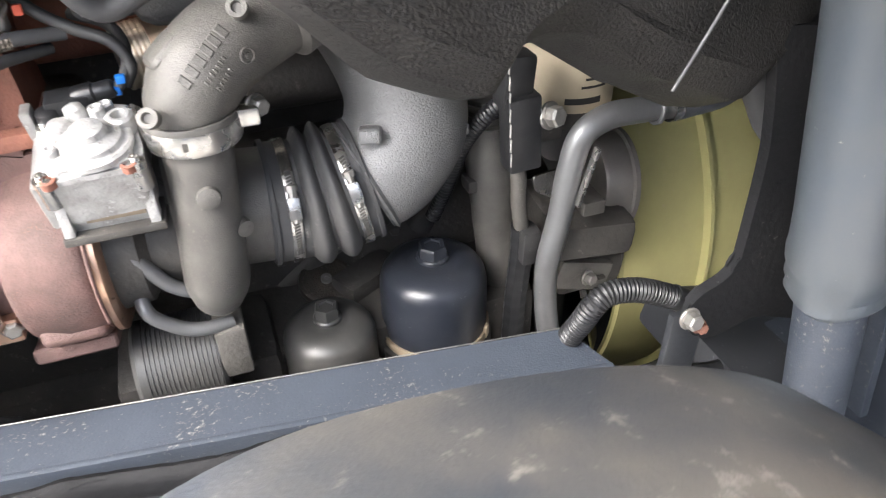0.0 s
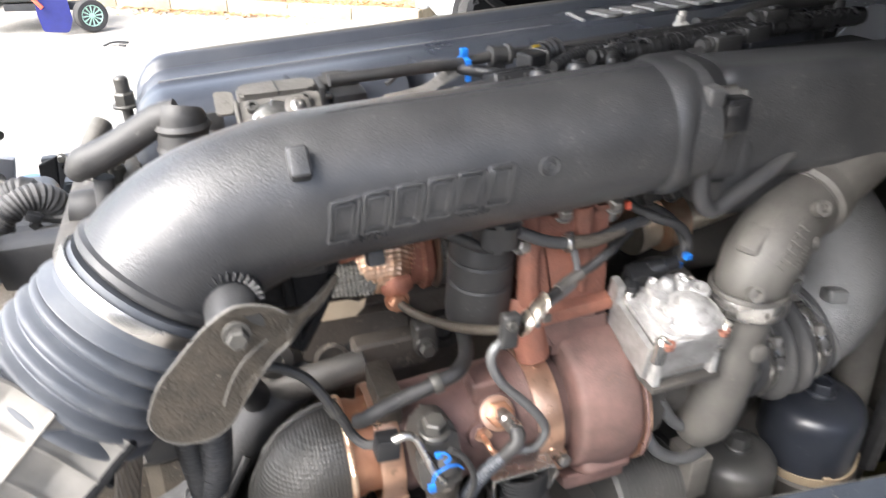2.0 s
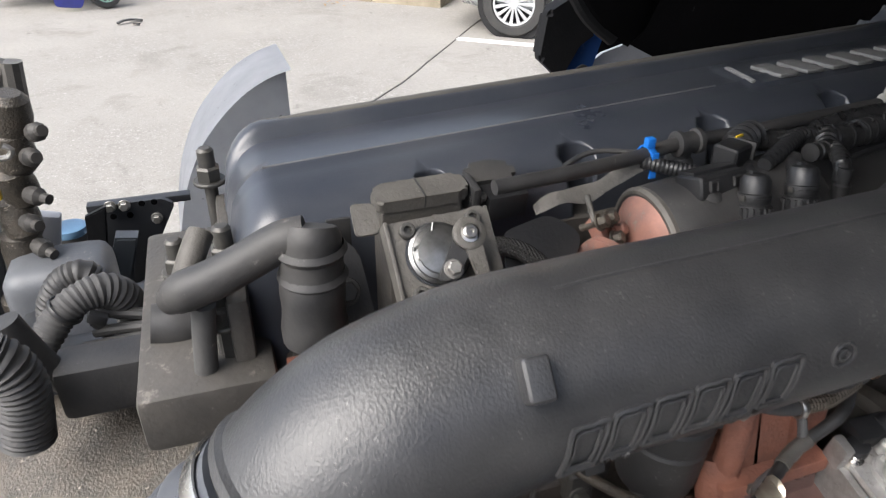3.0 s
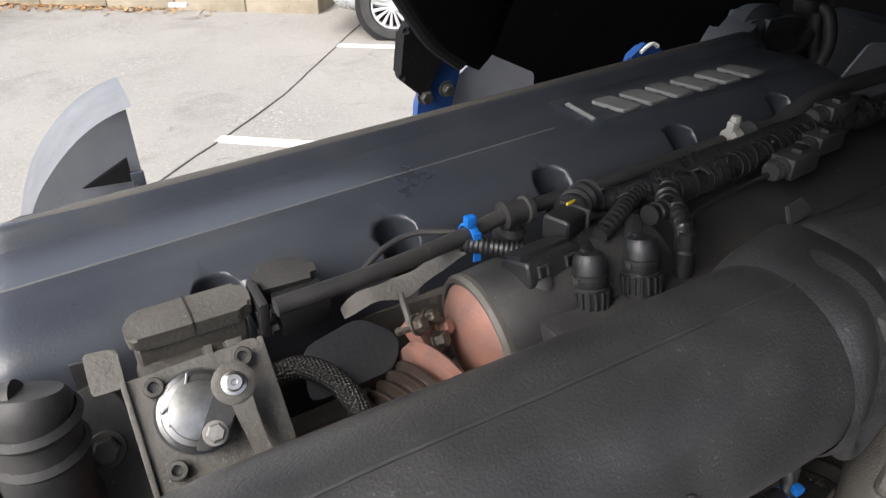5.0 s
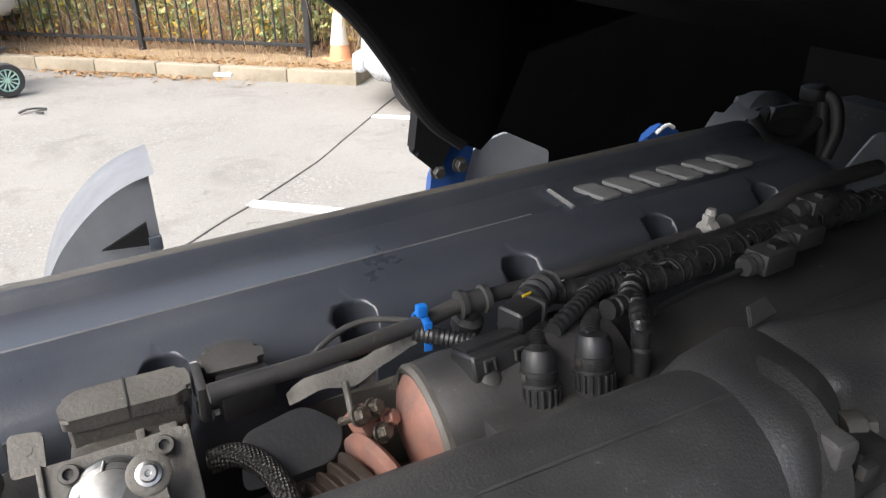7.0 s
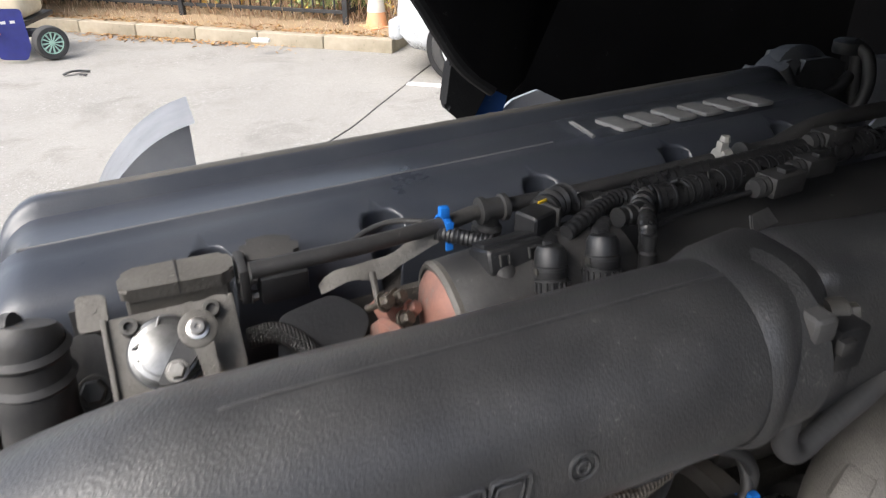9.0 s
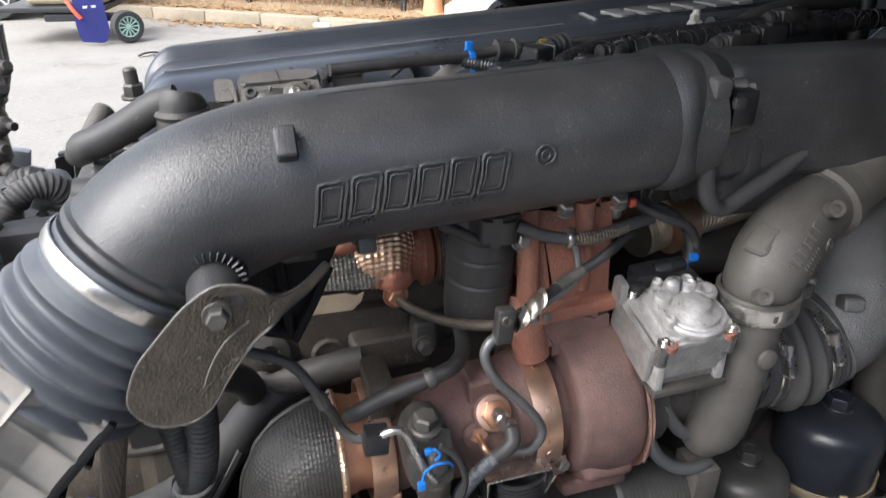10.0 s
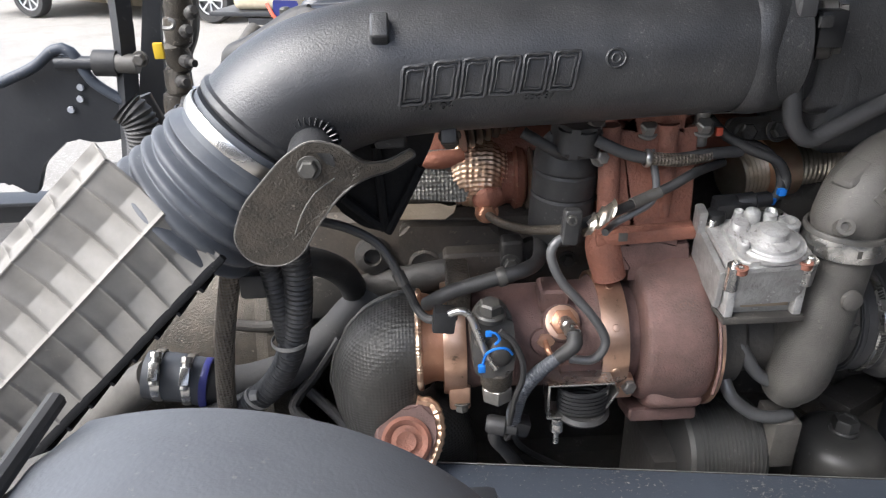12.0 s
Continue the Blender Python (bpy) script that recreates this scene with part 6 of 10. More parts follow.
part("crimped_edge", lathe([(0.040, -0.265), (0.048, -0.262), (0.041, -0.256)], at((0, 0.904, 1.420), XA), 60, cap=False), FOIL, egr, "bright crimped foil edge")
part("end_shell", lathe([(0.045, -0.258), (0.048, -0.24), (0.044, -0.20), (0.036, -0.19)], at((0, 0.905, 1.420), XA), 36), GREY_FOIL, egr)
part("top_plate", sweep([(-0.402, 0.880, 1.450), (-0.375, 0.876, 1.452), (-0.345, 0.878, 1.455)], [0.010, 0.012, 0.010], 12, 0.006), FLAKE, egr, "red rusted top edge")
part("front_foil", prism(rounded([(-0.420, -0.010), (-0.345, -0.018), (-0.334, 0.020), (-0.398, 0.024)], 0.006), 0.004, Matrix.Translation((0, 0.862, 1.418)) @ Matrix.Rotation(radians(72), 4, "X"), 0.001), GREY_FOIL, egr, "dull dimpled foil plate")
part("torn_edge", prism([(-0.432, -0.010), (-0.372, -0.012), (-0.360, -0.003), (-0.356, 0.007), (-0.366, 0.004), (-0.376, 0.009), (-0.425, 0.010)], 0.003, Matrix.Translation((0, 0.850, 1.394)) @ Matrix.Rotation(radians(60), 4, "X"), 0.0006, 1), BEIGE_SEAL, egr, "torn foil edge")
part("stay_bolt", hexbolt((-0.366, 0.80, 1.506), (0, -0.8, -0.5), 0.018, 0.03), DARK_BOLT, egr)
part("sensor_nut", hexbolt((-0.318, 0.858, 1.386), (0, -1, 0.15), 0.021, 0.02), COPPER, egr)

canister = thing("coolant_canister", "dark grey cylindrical canister with banded top", "canister")
cmx = at((-0.236, 0.808, 1.372), (0.05, -0.05, 1.0))
part("body", lathe([(0.028, 0.0), (0.036, 0.006), (0.038, 0.02), (0.038, 0.058), (0.0358, 0.061), (0.038, 0.064), (0.038, 0.088), (0.0358, 0.091), (0.038, 0.094), (0.037, 0.112), (0.028, 0.126), (0.022, 0.132)], cmx, 40), CONNECTOR_GREY, canister)
part("head", prism(rounded([(-0.03, -0.02), (0.036, -0.022), (0.046, 0.01), (0.02, 0.03), (-0.025, 0.026)], 0.012), 0.034, cmx @ Matrix.Translation((0.012, 0, 0.138)), 0.005), CONNECTOR_GREY, canister)
part("bolt", hexbolt((-0.209, 0.772, 1.520), (0, -0.7, 0.7), 0.017), BOLT, canister)
part("bolt", hexbolt((-0.203, 0.766, 1.486), (0.3, -0.9, 0.3), 0.014), BOLT, canister)

# spring box and valve below the outlet
dos = thing("spring_actuator", "small coil spring actuator in a steel stirrup", "actuator")
part("stirrup", join(box(0.077, 0.030, 0.003, Matrix.Translation((-0.2275, 0.69, 1.246)), 0.001), box(0.003, 0.030, 0.048, Matrix.Translation((-0.264, 0.69, 1.223)), 0.001), box(0.024, 0.030, 0.003, Matrix.Translation((-0.2525, 0.69, 1.200)), 0.001), box(0.003, 0.028, 0.026, Matrix.Translation((-0.190, 0.69, 1.222)) @ Matrix.Rotation(0.5, 4, "Y"), 0.001)), STEEL, dos)
coil = []
for k in range(66):
    a = k * 0.62
    coil.append((-0.221 + 0.028 * math.cos(a), 0.69 + 0.02 * math.sin(a), 1.203 + 0.034 * k / 65))
part("spring", sweep(coil, 0.0030, 6, 0.006), CONNECTOR, dos)
part("cup", lathe([(0.030, -0.004), (0.032, 0.0), (0.028, 0.004)], Matrix.Translation((-0.221, 0.69, 1.199)), 30), CONNECTOR_GREY, dos)
part("nut", hexbolt((-0.250, 0.69, 1.190), (0, 0, -1), 0.014, 0.0), STEEL, dos)
part("stud", lathe([(0.0035, -0.04), (0.0035, 0), (0.008, -0.012), (0.008, -0.020)], Matrix.Translation((-0.250, 0.69, 1.190)), 10), STEEL, dos)
part("nut", hexbolt((-0.224, 0.69, 1.192), (0, 0, -1), 0.010, 0.0), GOLD, dos)
part("arm", box(0.05, 0.03, 0.012, Matrix.Translation((-0.222, 0.715, 1.252)), 0.003), TURBINE, dos)

dosing = thing("dosing_valve", "dark metal dosing valve tied with thin blue ties", "valve")
part("top_hex", join(lathe([(0.0125, 0.0), (0.0125, 0.012), (0.010, 0.014)], at((-0.333, 0.672, 1.351), (0.05, -0.1, 1)), 6), lathe([(0.016, -0.006), (0.017, 0.0), (0.015, 0.002)], at((-0.333, 0.672, 1.351), (0.05, -0.1, 1)), 24)), DARK_BOLT, dosing)
part("body", prism(rounded([(-0.022, -0.040), (0.018, -0.042), (0.024, -0.012), (0.020, 0.030), (0.006, 0.042), (-0.014, 0.040), (-0.026, 0.012)], 0.009, 4), 0.042, at((-0.328, 0.690, 1.308), (0.0, -0.95, 0.3)), 0.006, 3), CAST_DARK, dosing)
part("dome", lathe([(0.017, 0.0), (0.0165, 0.008), (0.012, 0.014), (0.007, 0.016), (0.0, 0.016)], at((-0.324, 0.672, 1.302), (0.15, -0.95, 0.3)), 28), CAST_DARK, dosing)
for dx, dz in ((-0.018, 0.012), (0.012, -0.024)):
    part("boss", lathe([(0.0065, 0.0), (0.006, 0.005), (0.0035, 0.006), (0.003, 0.003)], at((-0.326 + dx, 0.668, 1.305 + dz), (0, -0.95, 0.3)), 16), CAST_DARK, dosing)
part("neck", lathe([(0.015, -0.03), (0.018, -0.022), (0.018, -0.004), (0.014, 0.0)], at((-0.325, 0.674, 1.280), (0.0, -0.05, 1)), 26), BRACKET, dosing)
part("low_hex", lathe([(0.0165, -0.014), (0.018, -0.012), (0.018, 0.004), (0.015, 0.006)], at((-0.3245, 0.674, 1.250), (0.0, -0.05, 1)), 6), BOLT, dosing)
part("tie", sweep([(-0.337, 0.647, 1.341), (-0.330, 0.645, 1.342), (-0.3255, 0.645, 1.334), (-0.330, 0.647, 1.327)], 0.0015, 6, 0.003), BLUE_TIE, dosing, "thin blue cable tie")
part("tie", sweep([(-0.343, 0.650, 1.298), (-0.339, 0.648, 1.314), (-0.328, 0.646, 1.322), (-0.317, 0.647, 1.320), (-0.311, 0.650, 1.311)], 0.0015, 6, 0.003), BLUE_TIE, dosing, "thin blue cable tie")
part("tie_head", box(0.008, 0.006, 0.009, Matrix.Translation((-0.344, 0.648, 1.296)), 0.0015), BLUE_TIE, dosing)
part("tie_head", box(0.007, 0.005, 0.006, Matrix.Translation((-0.337, 0.646, 1.341)), 0.0015), BLUE_TIE, dosing)
part("wire", sweep([(-0.325, 0.647, 1.343), (-0.311, 0.645, 1.330), (-0.301, 0.645, 1.305), (-0.300, 0.648, 1.278), (-0.306, 0.658, 1.245), (-0.310, 0.67, 1.20)], 0.0034, 8, 0.006), HOSE, dosing)
part("steel_tube", sweep([(-0.381, 0.667, 1.352), (-0.366, 0.664, 1.359), (-0.355, 0.663, 1.353), (-0.346, 0.660, 1.330), (-0.338, 0.656, 1.307), (-0.328, 0.656, 1.290)], 0.0042, 12, 0.004), STEEL, dosing)

# oxygen sensor and pressure sensor on the outlet
sens = thing("exhaust_sensor", "brass-coloured exhaust sensor with a sleeved cable", "sensor")
part("washer", lathe([(0.020, 0), (0.020, 0.004), (0.016, 0.005)], at((-0.244, 0.720, 1.303), (0, -0.8, 0.6)), 26), GOLD, sens)
part("nut", lathe([(0.0155, 0), (0.0155, 0.010), (0.012, 0.012)], at((-0.244, 0.717, 1.305), (0, -0.8, 0.6)), 6), COPPER, sens)
part("probe", lathe([(0.0085, 0), (0.0085, 0.014), (0.007, 0.016), (0.007, 0.026)], at((-0.243, 0.709, 1.310), (0.10, -0.9, 0.15)), 18), STEEL, sens)
part("cap", lathe([(0.0088, 0), (0.0092, 0.003), (0.0088, 0.010)], at((-0.240, 0.688, 1.313), (0.06, -0.9, 0.0)), 18), STEEL, sens)
part("boot", sweep([(-0.239, 0.680, 1.313), (-0.240, 0.671, 1.307), (-0.246, 0.668, 1.301), (-0.258, 0.669, 1.290)], [0.0085, 0.009, 0.0082, 0.0072], 16, 0.003), HOSE, sens)
part("sleeve", sweep([(-0.254, 0.669, 1.293), (-0.268, 0.670, 1.281), (-0.280, 0.671, 1.268), (-0.295, 0.673, 1.245), (-0.303, 0.676, 1.215), (-0.304, 0.68, 1.195)], [0.0062, 0.0072, 0.0078, 0.008, 0.0085, 0.008], 16, 0.0012, corrugated(0.0036, 0.10)), BELLOWS, sens, "grey corrugated cable sleeve")
sens2 = thing("pressure_port", "small brass pressure port on the outlet", "sensor")
part("nut", lathe([(0.0105, 0), (0.0105, 0.008), (0.006, 0.009)], at((-0.264, 0.716, 1.283), (0, -0.90, 0.2)), 6), GOLD, sens2)
part("tube", sweep([(-0.264, 0.712, 1.283), (-0.266, 0.690, 1.290), (-0.263, 0.683, 1.284), (-0.250, 0.680, 1.279)], 0.0036, 10, 0.004), COPPER, sens2)
conn = thing("cable_connector", "dark cable connector below the sensors", "connector")
part("body", lathe([(0.009, -0.018), (0.0115, -0.014), (0.0115, 0.004), (0.009, 0.006), (0.009, 0.018), (0.007, 0.020)], at((-0.318, 0.680, 1.189), (1, -0.2, -0.12)), 18), CONNECTOR_GREY, conn)
part("block", box(0.022, 0.022, 0.020, Matrix.Translation((-0.296, 0.682, 1.187)) @ Matrix.Rotation(0.3, 4, "Y"), 0.004), CONNECTOR, conn)
part("clip", box(0.004, 0.024, 0.024, Matrix.Translation((-0.308, 0.682, 1.184)) @ Matrix.Rotation(0.5, 4, "Y"), 0.001), CONNECTOR_GREY, conn)
part("tail", sweep([(-0.324, 0.684, 1.185), (-0.324, 0.69, 1.160), (-0.309, 0.70, 1.131), (-0.28, 0.72, 1.07)], 0.008, 12, 0.006), HOSE, conn)
part("tail", sweep([(-0.300, 0.684, 1.185), (-0.298, 0.70, 1.150), (-0.275, 0.73, 1.10), (-0.22, 0.76, 1.04)], 0.004, 8, 0.01), HOSE, conn)
# oil cooler body below the turbine
cooler = thing("oil_drain_housing", "dark ribbed oil housing beneath the turbocharger", "oil housing")
part("body", lathe([(0.055, -0.065), (0.06, -0.06), (0.06, 0.03), (0.055, 0.035)], at((-0.01, 0.745, 1.085), XA), 36), FILTER_GREY, cooler)
for k in range(16):
    part("fin", lathe([(0.058, -0.0007), (0.0614, 0), (0.058, 0.0007)], at((-0.06 + k * 0.0052, 0.745, 1.085), XA), 36, cap=False), FILTER_GREY, cooler)
part("end_block", box(0.034, 0.05, 0.07, Matrix.Translation((0.038, 0.715, 1.125)), 0.004), BEIGE_BOX, cooler)
part("foot", box(0.20, 0.14, 0.30, Matrix.Translation((-0.01, 0.80, 0.92)), 0.02), CAST_DARK, cooler)

# actuator of the turbine blades
actu = thing("turbo_actuator", "raw aluminium electric turbo actuator", "actuator")
vv = Vector((0.03, 0.97, 0.21)).normalized()
uu = Vector((1, -0.05, 0.06)).normalized()
nn = uu.cross(vv).normalized()
uu = vv.cross(nn).normalized()
AM = Matrix((uu, vv, nn)).transposed().to_4x4()
AM.translation = Vector((-0.038, 0.7025, 1.4060))
base_poly = [(-0.044, -0.043), (0.043, -0.043), (0.046, -0.02), (0.041, 0.02), (0.042, 0.044), (0.016, 0.056), (-0.022, 0.066), (-0.046, 0.050)]
part("housing", prism(rounded([(x * 0.96, y * 0.96) for x, y in base_poly], 0.008), 0.050, AM @ Matrix.Translation((0, 0, -0.028)), 0.004, 3), ALU, actu)
part("flange", prism(rounded(base_poly, 0.007), 0.006, AM @ Matrix.Translation((0, 0, -0.003)), 0.0018, 2), ALU_WHITE, actu)
part("step", prism(rounded([(-0.034, -0.040), (0.036, -0.040), (0.038, -0.012), (0.034, 0.026), (0.004, 0.034), (-0.034, 0.030)], 0.010), 0.008, AM @ Matrix.Translation((0, 0, 0.003)), 0.0025, 3), ALU_WHITE, actu)
part("front_wall", box(0.084, 0.026, 0.012, Matrix.Translation((-0.0365, 0.683, 1.387)), 0.003), ALU_WHITE, actu)
for dx in (-0.074, 0.001):
    part("pillar", box(0.010, 0.024, 0.056, Matrix.Translation((dx, 0.682, 1.358)), 0.003), ALU_WHITE, actu)
part("recess_wall", box(0.070, 0.020, 0.056, Matrix.Translation((-0.0365, 0.690, 1.358)), 0.002), ALU, actu)
part("label_plate", box(0.052, 0.002, 0.026, Matrix.Translation((-0.032, 0.6795, 1.352)), 0.0006), BEIGE_SEAL, actu, "flaking paper label")
part("gasket", box(0.090, 0.050, 0.008, Matrix.Translation((-0.0355, 0.692, 1.328)), 0.002), CAST_DARK, actu)
part("dome", lathe([(0.031, 0.005), (0.030, 0.010), (0.0275, 0.012), (0.0265, 0.0155), (0.019, 0.0185), (0.0165, 0.020), (0.0145, 0.026), (0.0085, 0.0285), (0.0, 0.029)], AM @ Matrix.Translation((0.006, -0.012, 0.0)), 40), ALU_WHITE, actu)
part("dome_rim", lathe([(0.0345, 0.004), (0.0345, 0.009), (0.032, 0.011)], AM @ Matrix.Translation((0.006, -0.012, 0.0)), 40), ALU_WHITE, actu)
part("tower", lathe([(0.010, 0.0), (0.009, 0.020), (0.0075, 0.026), (0.004, 0.0285), (0, 0.029)], AM @ Matrix.Translation((-0.004, 0.022, 0.0)), 22), ALU_WHITE, actu)
part("tower", lathe([(0.012, 0.0), (0.011, 0.012), (0.008, 0.017), (0.0, 0.018)], AM @ Matrix.Translation((-0.020, 0.010, 0.004)), 22), ALU_WHITE, actu)
part("eye", lathe([(0.0125, 0.0), (0.0125, 0.016), (0.010, 0.0185), (0.0065, 0.0185), (0.0055, 0.008), (0, 0.008)], AM @ Matrix.Translation((0.031, 0.010, 0.0)), 26), ALU_WHITE, actu)
for x, y, r, h in ((0.014, 0.018, 0.0075, 0.020), (-0.026, -0.020, 0.006, 0.013), (0.020, 0.030, 0.007, 0.014), (-0.012, 0.036, 0.006, 0.012)):
    part("boss", lathe([(r * 1.15, 0.0), (r, h * 0.5), (r * 0.94, h), (r * 0.6, h + 0.0015), (r * 0.35, h - 0.001)], AM @ Matrix.Translation((x, y, 0.004)), 18), ALU_WHITE, actu)
part("rib", box(0.005, 0.036, 0.010, AM @ Matrix.Translation((0.018, 0.016, 0.010)) @ Matrix.Rotation(0.7, 4, "Z"), 0.002), ALU_WHITE, actu)
part("rib", box(0.036, 0.005, 0.009, AM @ Matrix.Translation((-0.004, 0.027, 0.009)), 0.002), ALU_WHITE, actu)
for k in range(5):
    part("raised_mark", box(0.0035, 0.004, 0.0012, AM @ Matrix.Translation((-0.006 + 0.006 * k, -0.0315 + 0.0006 * abs(k - 2), 0.0135)) @ Matrix.Rotation(radians(35), 4, "X"), 0.0004, 1), ALU_WHITE, actu)
for x, y in ((-0.0335, -0.043), (0.033, -0.042)):
    part("plug", lathe([(0.0070, -0.004), (0.0070, 0.003), (0.004, 0.0035), (0.0035, 0.001)], AM @ Matrix.Translation((x, y + 0.002, -0.001)), 18), RUST, actu, "rusty red plug")
for x, y in ((-0.0388, -0.037), (0.0388, -0.037), (-0.0388, 0.037), (0.0388, 0.035)):
    part("screw", join(screw(AM @ Vector((x, y, 0.002)), nn, 0.0085), lathe([(0.0078, -0.03), (0.0078, 0.0015)], AM @ Matrix.Translation((x, y, 0)), 16)), STEEL, actu)
part("side_lug", box(0.010, 0.020, 0.030, AM @ Matrix.Translation((-0.050, 0.046, 0.002)), 0.003), ALU, actu)
part("side_cover", prism(rounded([(-0.004, -0.036), (0.003, -0.036), (0.003, 0.05), (-0.004, 0.05)], 0.002), 0.050, AM @ Matrix.Translation((-0.048, 0.0, -0.034)), 0.0015), ALU, actu)
plug_ = thing("actuator_plug", "black cable plug with a blue locking tab", "connector")
part("plug", lathe([(0.010, 0.0), (0.011, 0.004), (0.011, 0.018), (0.009, 0.020), (0.009, 0.034), (0.007, 0.037)], AM @ Matrix.Translation((-0.008, 0.054, 0.013)) @ Matrix.Rotation(radians(84), 4, "Y"), 20), CONNECTOR, plug_)
part("block", box(0.040, 0.024, 0.020, AM @ Matrix.Translation((-0.014, 0.054, 0.010)), 0.004), CONNECTOR, plug_)
part("elbow", lathe([(0.010, 0.0), (0.011, 0.003), (0.010, 0.012), (0.006, 0.014)], AM @ Matrix.Translation((-0.034, 0.044, 0.0)), 18), CONNECTOR, plug_)
part("blue_tab", box(0.006, 0.012, 0.010, AM @ Matrix.Translation((0.031, 0.056, 0.014)), 0.002), BLUE_TIE, plug_)
part("wire", sweep([AM @ Vector(q) for q in ((0.028, 0.055, 0.013), (0.040, 0.060, 0.022), (0.046, 0.085, 0.036), (0.034, 0.115, 0.046), (0.0, 0.14, 0.05))], 0.0056, 12, 0.006), HOSE, plug_)

# compressor side
comp = thing("compressor_housing", "grey cast compressor housing and inlet", "compressor")
part("scroll", sweep([(0.053, 0.698, 1.406), (0.050, 0.696, 1.35), (0.045, 0.697, 1.29), (0.040, 0.703, 1.23), (0.036, 0.718, 1.195)], [0.0335, 0.032, 0.0335, 0.0345, 0.028], 30, 0.008), CAST_GREY, comp)
part("scroll_back", lathe([(0.10, 0.0), (0.108, 0.01), (0.108, 0.03), (0.095, 0.04)], at((0.012, 0.80, 1.285), XA), 40), CAST_GREY, comp)
part("inlet", lathe([(0.075, 0.03), (0.068, 0.045), (0.066, 0.06), (0.066, 0.12)], at((0.0, 0.775, 1.272), (1, 0, -0.08)), 40), CAST_GREY, comp)
part("nub", lathe([(0.010, 0), (0.009, 0.010), (0.0, 0.011)], at((0.075, 0.688, 1.298), (0.5, -1, 0)), 16), CAST_GREY, comp)
part("drop_mark", lathe([(0.012, 0), (0.011, 0.004), (0.006, 0.006), (0, 0.006)], at((0.052, 0.662, 1.352), (0, -1, 0.1)), 20), CAST_GREY, comp)
for q in ([(-0.045, 0.74, 1.290), (-0.039, 0.712, 1.276), (-0.025, 0.708, 1.253), (-0.007, 0.708, 1.226), (0.018, 0.712, 1.209), (0.034, 0.725, 1.205)], [(-0.043, 0.725, 1.222), (-0.040, 0.704, 1.205), (-0.030, 0.700, 1.191), (-0.007, 0.698, 1.173), (0.017, 0.698, 1.166), (0.044, 0.705, 1.162)]):
    part("oil_tube", sweep(q, 0.0080, 14, 0.005), PIPE_GREY, comp)
    part("fitting", lathe([(0.013, -0.008), (0.014, 0.0), (0.012, 0.006)], at(q[0], Vector(q[1]) - Vector(q[0])), 18), BEIGE_BOX, comp)
    part("flange_plate", box(0.040, 0.012, 0.024, at(Vector(q[0]) + Vector((0, 0.014, 0)), Vector(q[1]) - Vector(q[0])) @ Matrix.Rotation(0.6, 4, "Z"), 0.004), CAST_GREY, comp)

duct = thing("charge_air_elbow", "grey cast charge air elbow with raised marks", "charge air pipe")
DP = [(0.053, 0.698, 1.412), (0.055, 0.699, 1.432), (0.068, 0.704, 1.455), (0.092, 0.716, 1.472), (0.125, 0.733, 1.483), (0.160, 0.748, 1.494)]
part("elbow", sweep(DP, [0.036, 0.040, 0.043, 0.043, 0.042, 0.042], 32, 0.006), CAST_GREY, duct)
part("heel", box(0.030, 0.040, 0.036, at((0.050, 0.700, 1.474), (-0.55, -0.2, 0.8)), 0.010, 3), CAST_GREY, duct)
part("flange", band(DP[0] and Vector((0.053, 0.698, 1.419)), (0, 0, 1), 0.040, 0.012, 0.003), CAST_GREY, duct)
for d in ((0.022, 0.662, 1.438), (0.112, 0.688, 1.512)):
    part("ear", lathe([(0.009, 0), (0.009, 0.012), (0.005, 0.012), (0.004, 0.008)], at(d, (-0.2, -0.8, 0.5)), 16), CAST_GREY, duct)
part("end_ring", lathe([(0.042, -0.006), (0.050, 0.0), (0.050, 0.020), (0.046, 0.024)], at((0.150, 0.745, 1.491), (0.85, 0.35, 0.30)), 36), CAST_GREY, duct)
def elbow_mark(p, n, w, h, name):
    """A small raised block on the side of the elbow, lying along the line of marks."""
    n = Vector(n).normalized()
    d = Vector((0.038, 0.018, 0.0324))
    d = (d - n * d.dot(n)).normalized()
    m = Matrix((d, n.cross(d), n)).transposed().to_4x4()
    m.translation = Vector(p)
    part(name, box(w, h, 0.0028, m, 0.0008, 1), CAST_GREY, duct)


for k in range(6):
    f = k / 5
    elbow_mark((0.0557 + 0.038 * f, 0.6638 + 0.0102 * f + 0.0078 * f * f, 1.4654 + 0.0324 * f + 0.006 * f * (1 - f)), (-0.15 + 0.3 * f, -0.92 + 0.12 * f, 0.30 + 0.3 * f), 0.0072, 0.0125, "raised_emblem_block")
for k in range(7):
    f = k / 6
    elbow_mark((0.0729 + 0.0183 * f, 0.6622 + 0.0086 * f, 1.4622 + 0.0166 * f), (0.2, -0.95, 0.22), 0.0024, 0.0052, "raised_number_bar")
for k in range(5):
    f = k / 4
    elbow_mark((0.082 + 0.0127 * f, 0.6636 + 0.0061 * f, 1.455 + 0.0131 * f), (0.34, -0.93, 0.07), 0.0022, 0.0048, "raised_number_bar")
part("date_stamp", lathe([(0.0075, -0.003), (0.0075, 0.0016), (0.006, 0.0018), (0.0055, 0.0004), (0.003, 0.0004), (0.0025, 0.0016), (0.0, 0.0018)], at((0.1115, 0.6781, 1.4757), (0.43, -0.9, 0.12)), 24), CAST_GREY, duct)
cpipe = thing("charge_air_pipe", "dark grey charge air pipe rising under the cab", "charge air pipe")
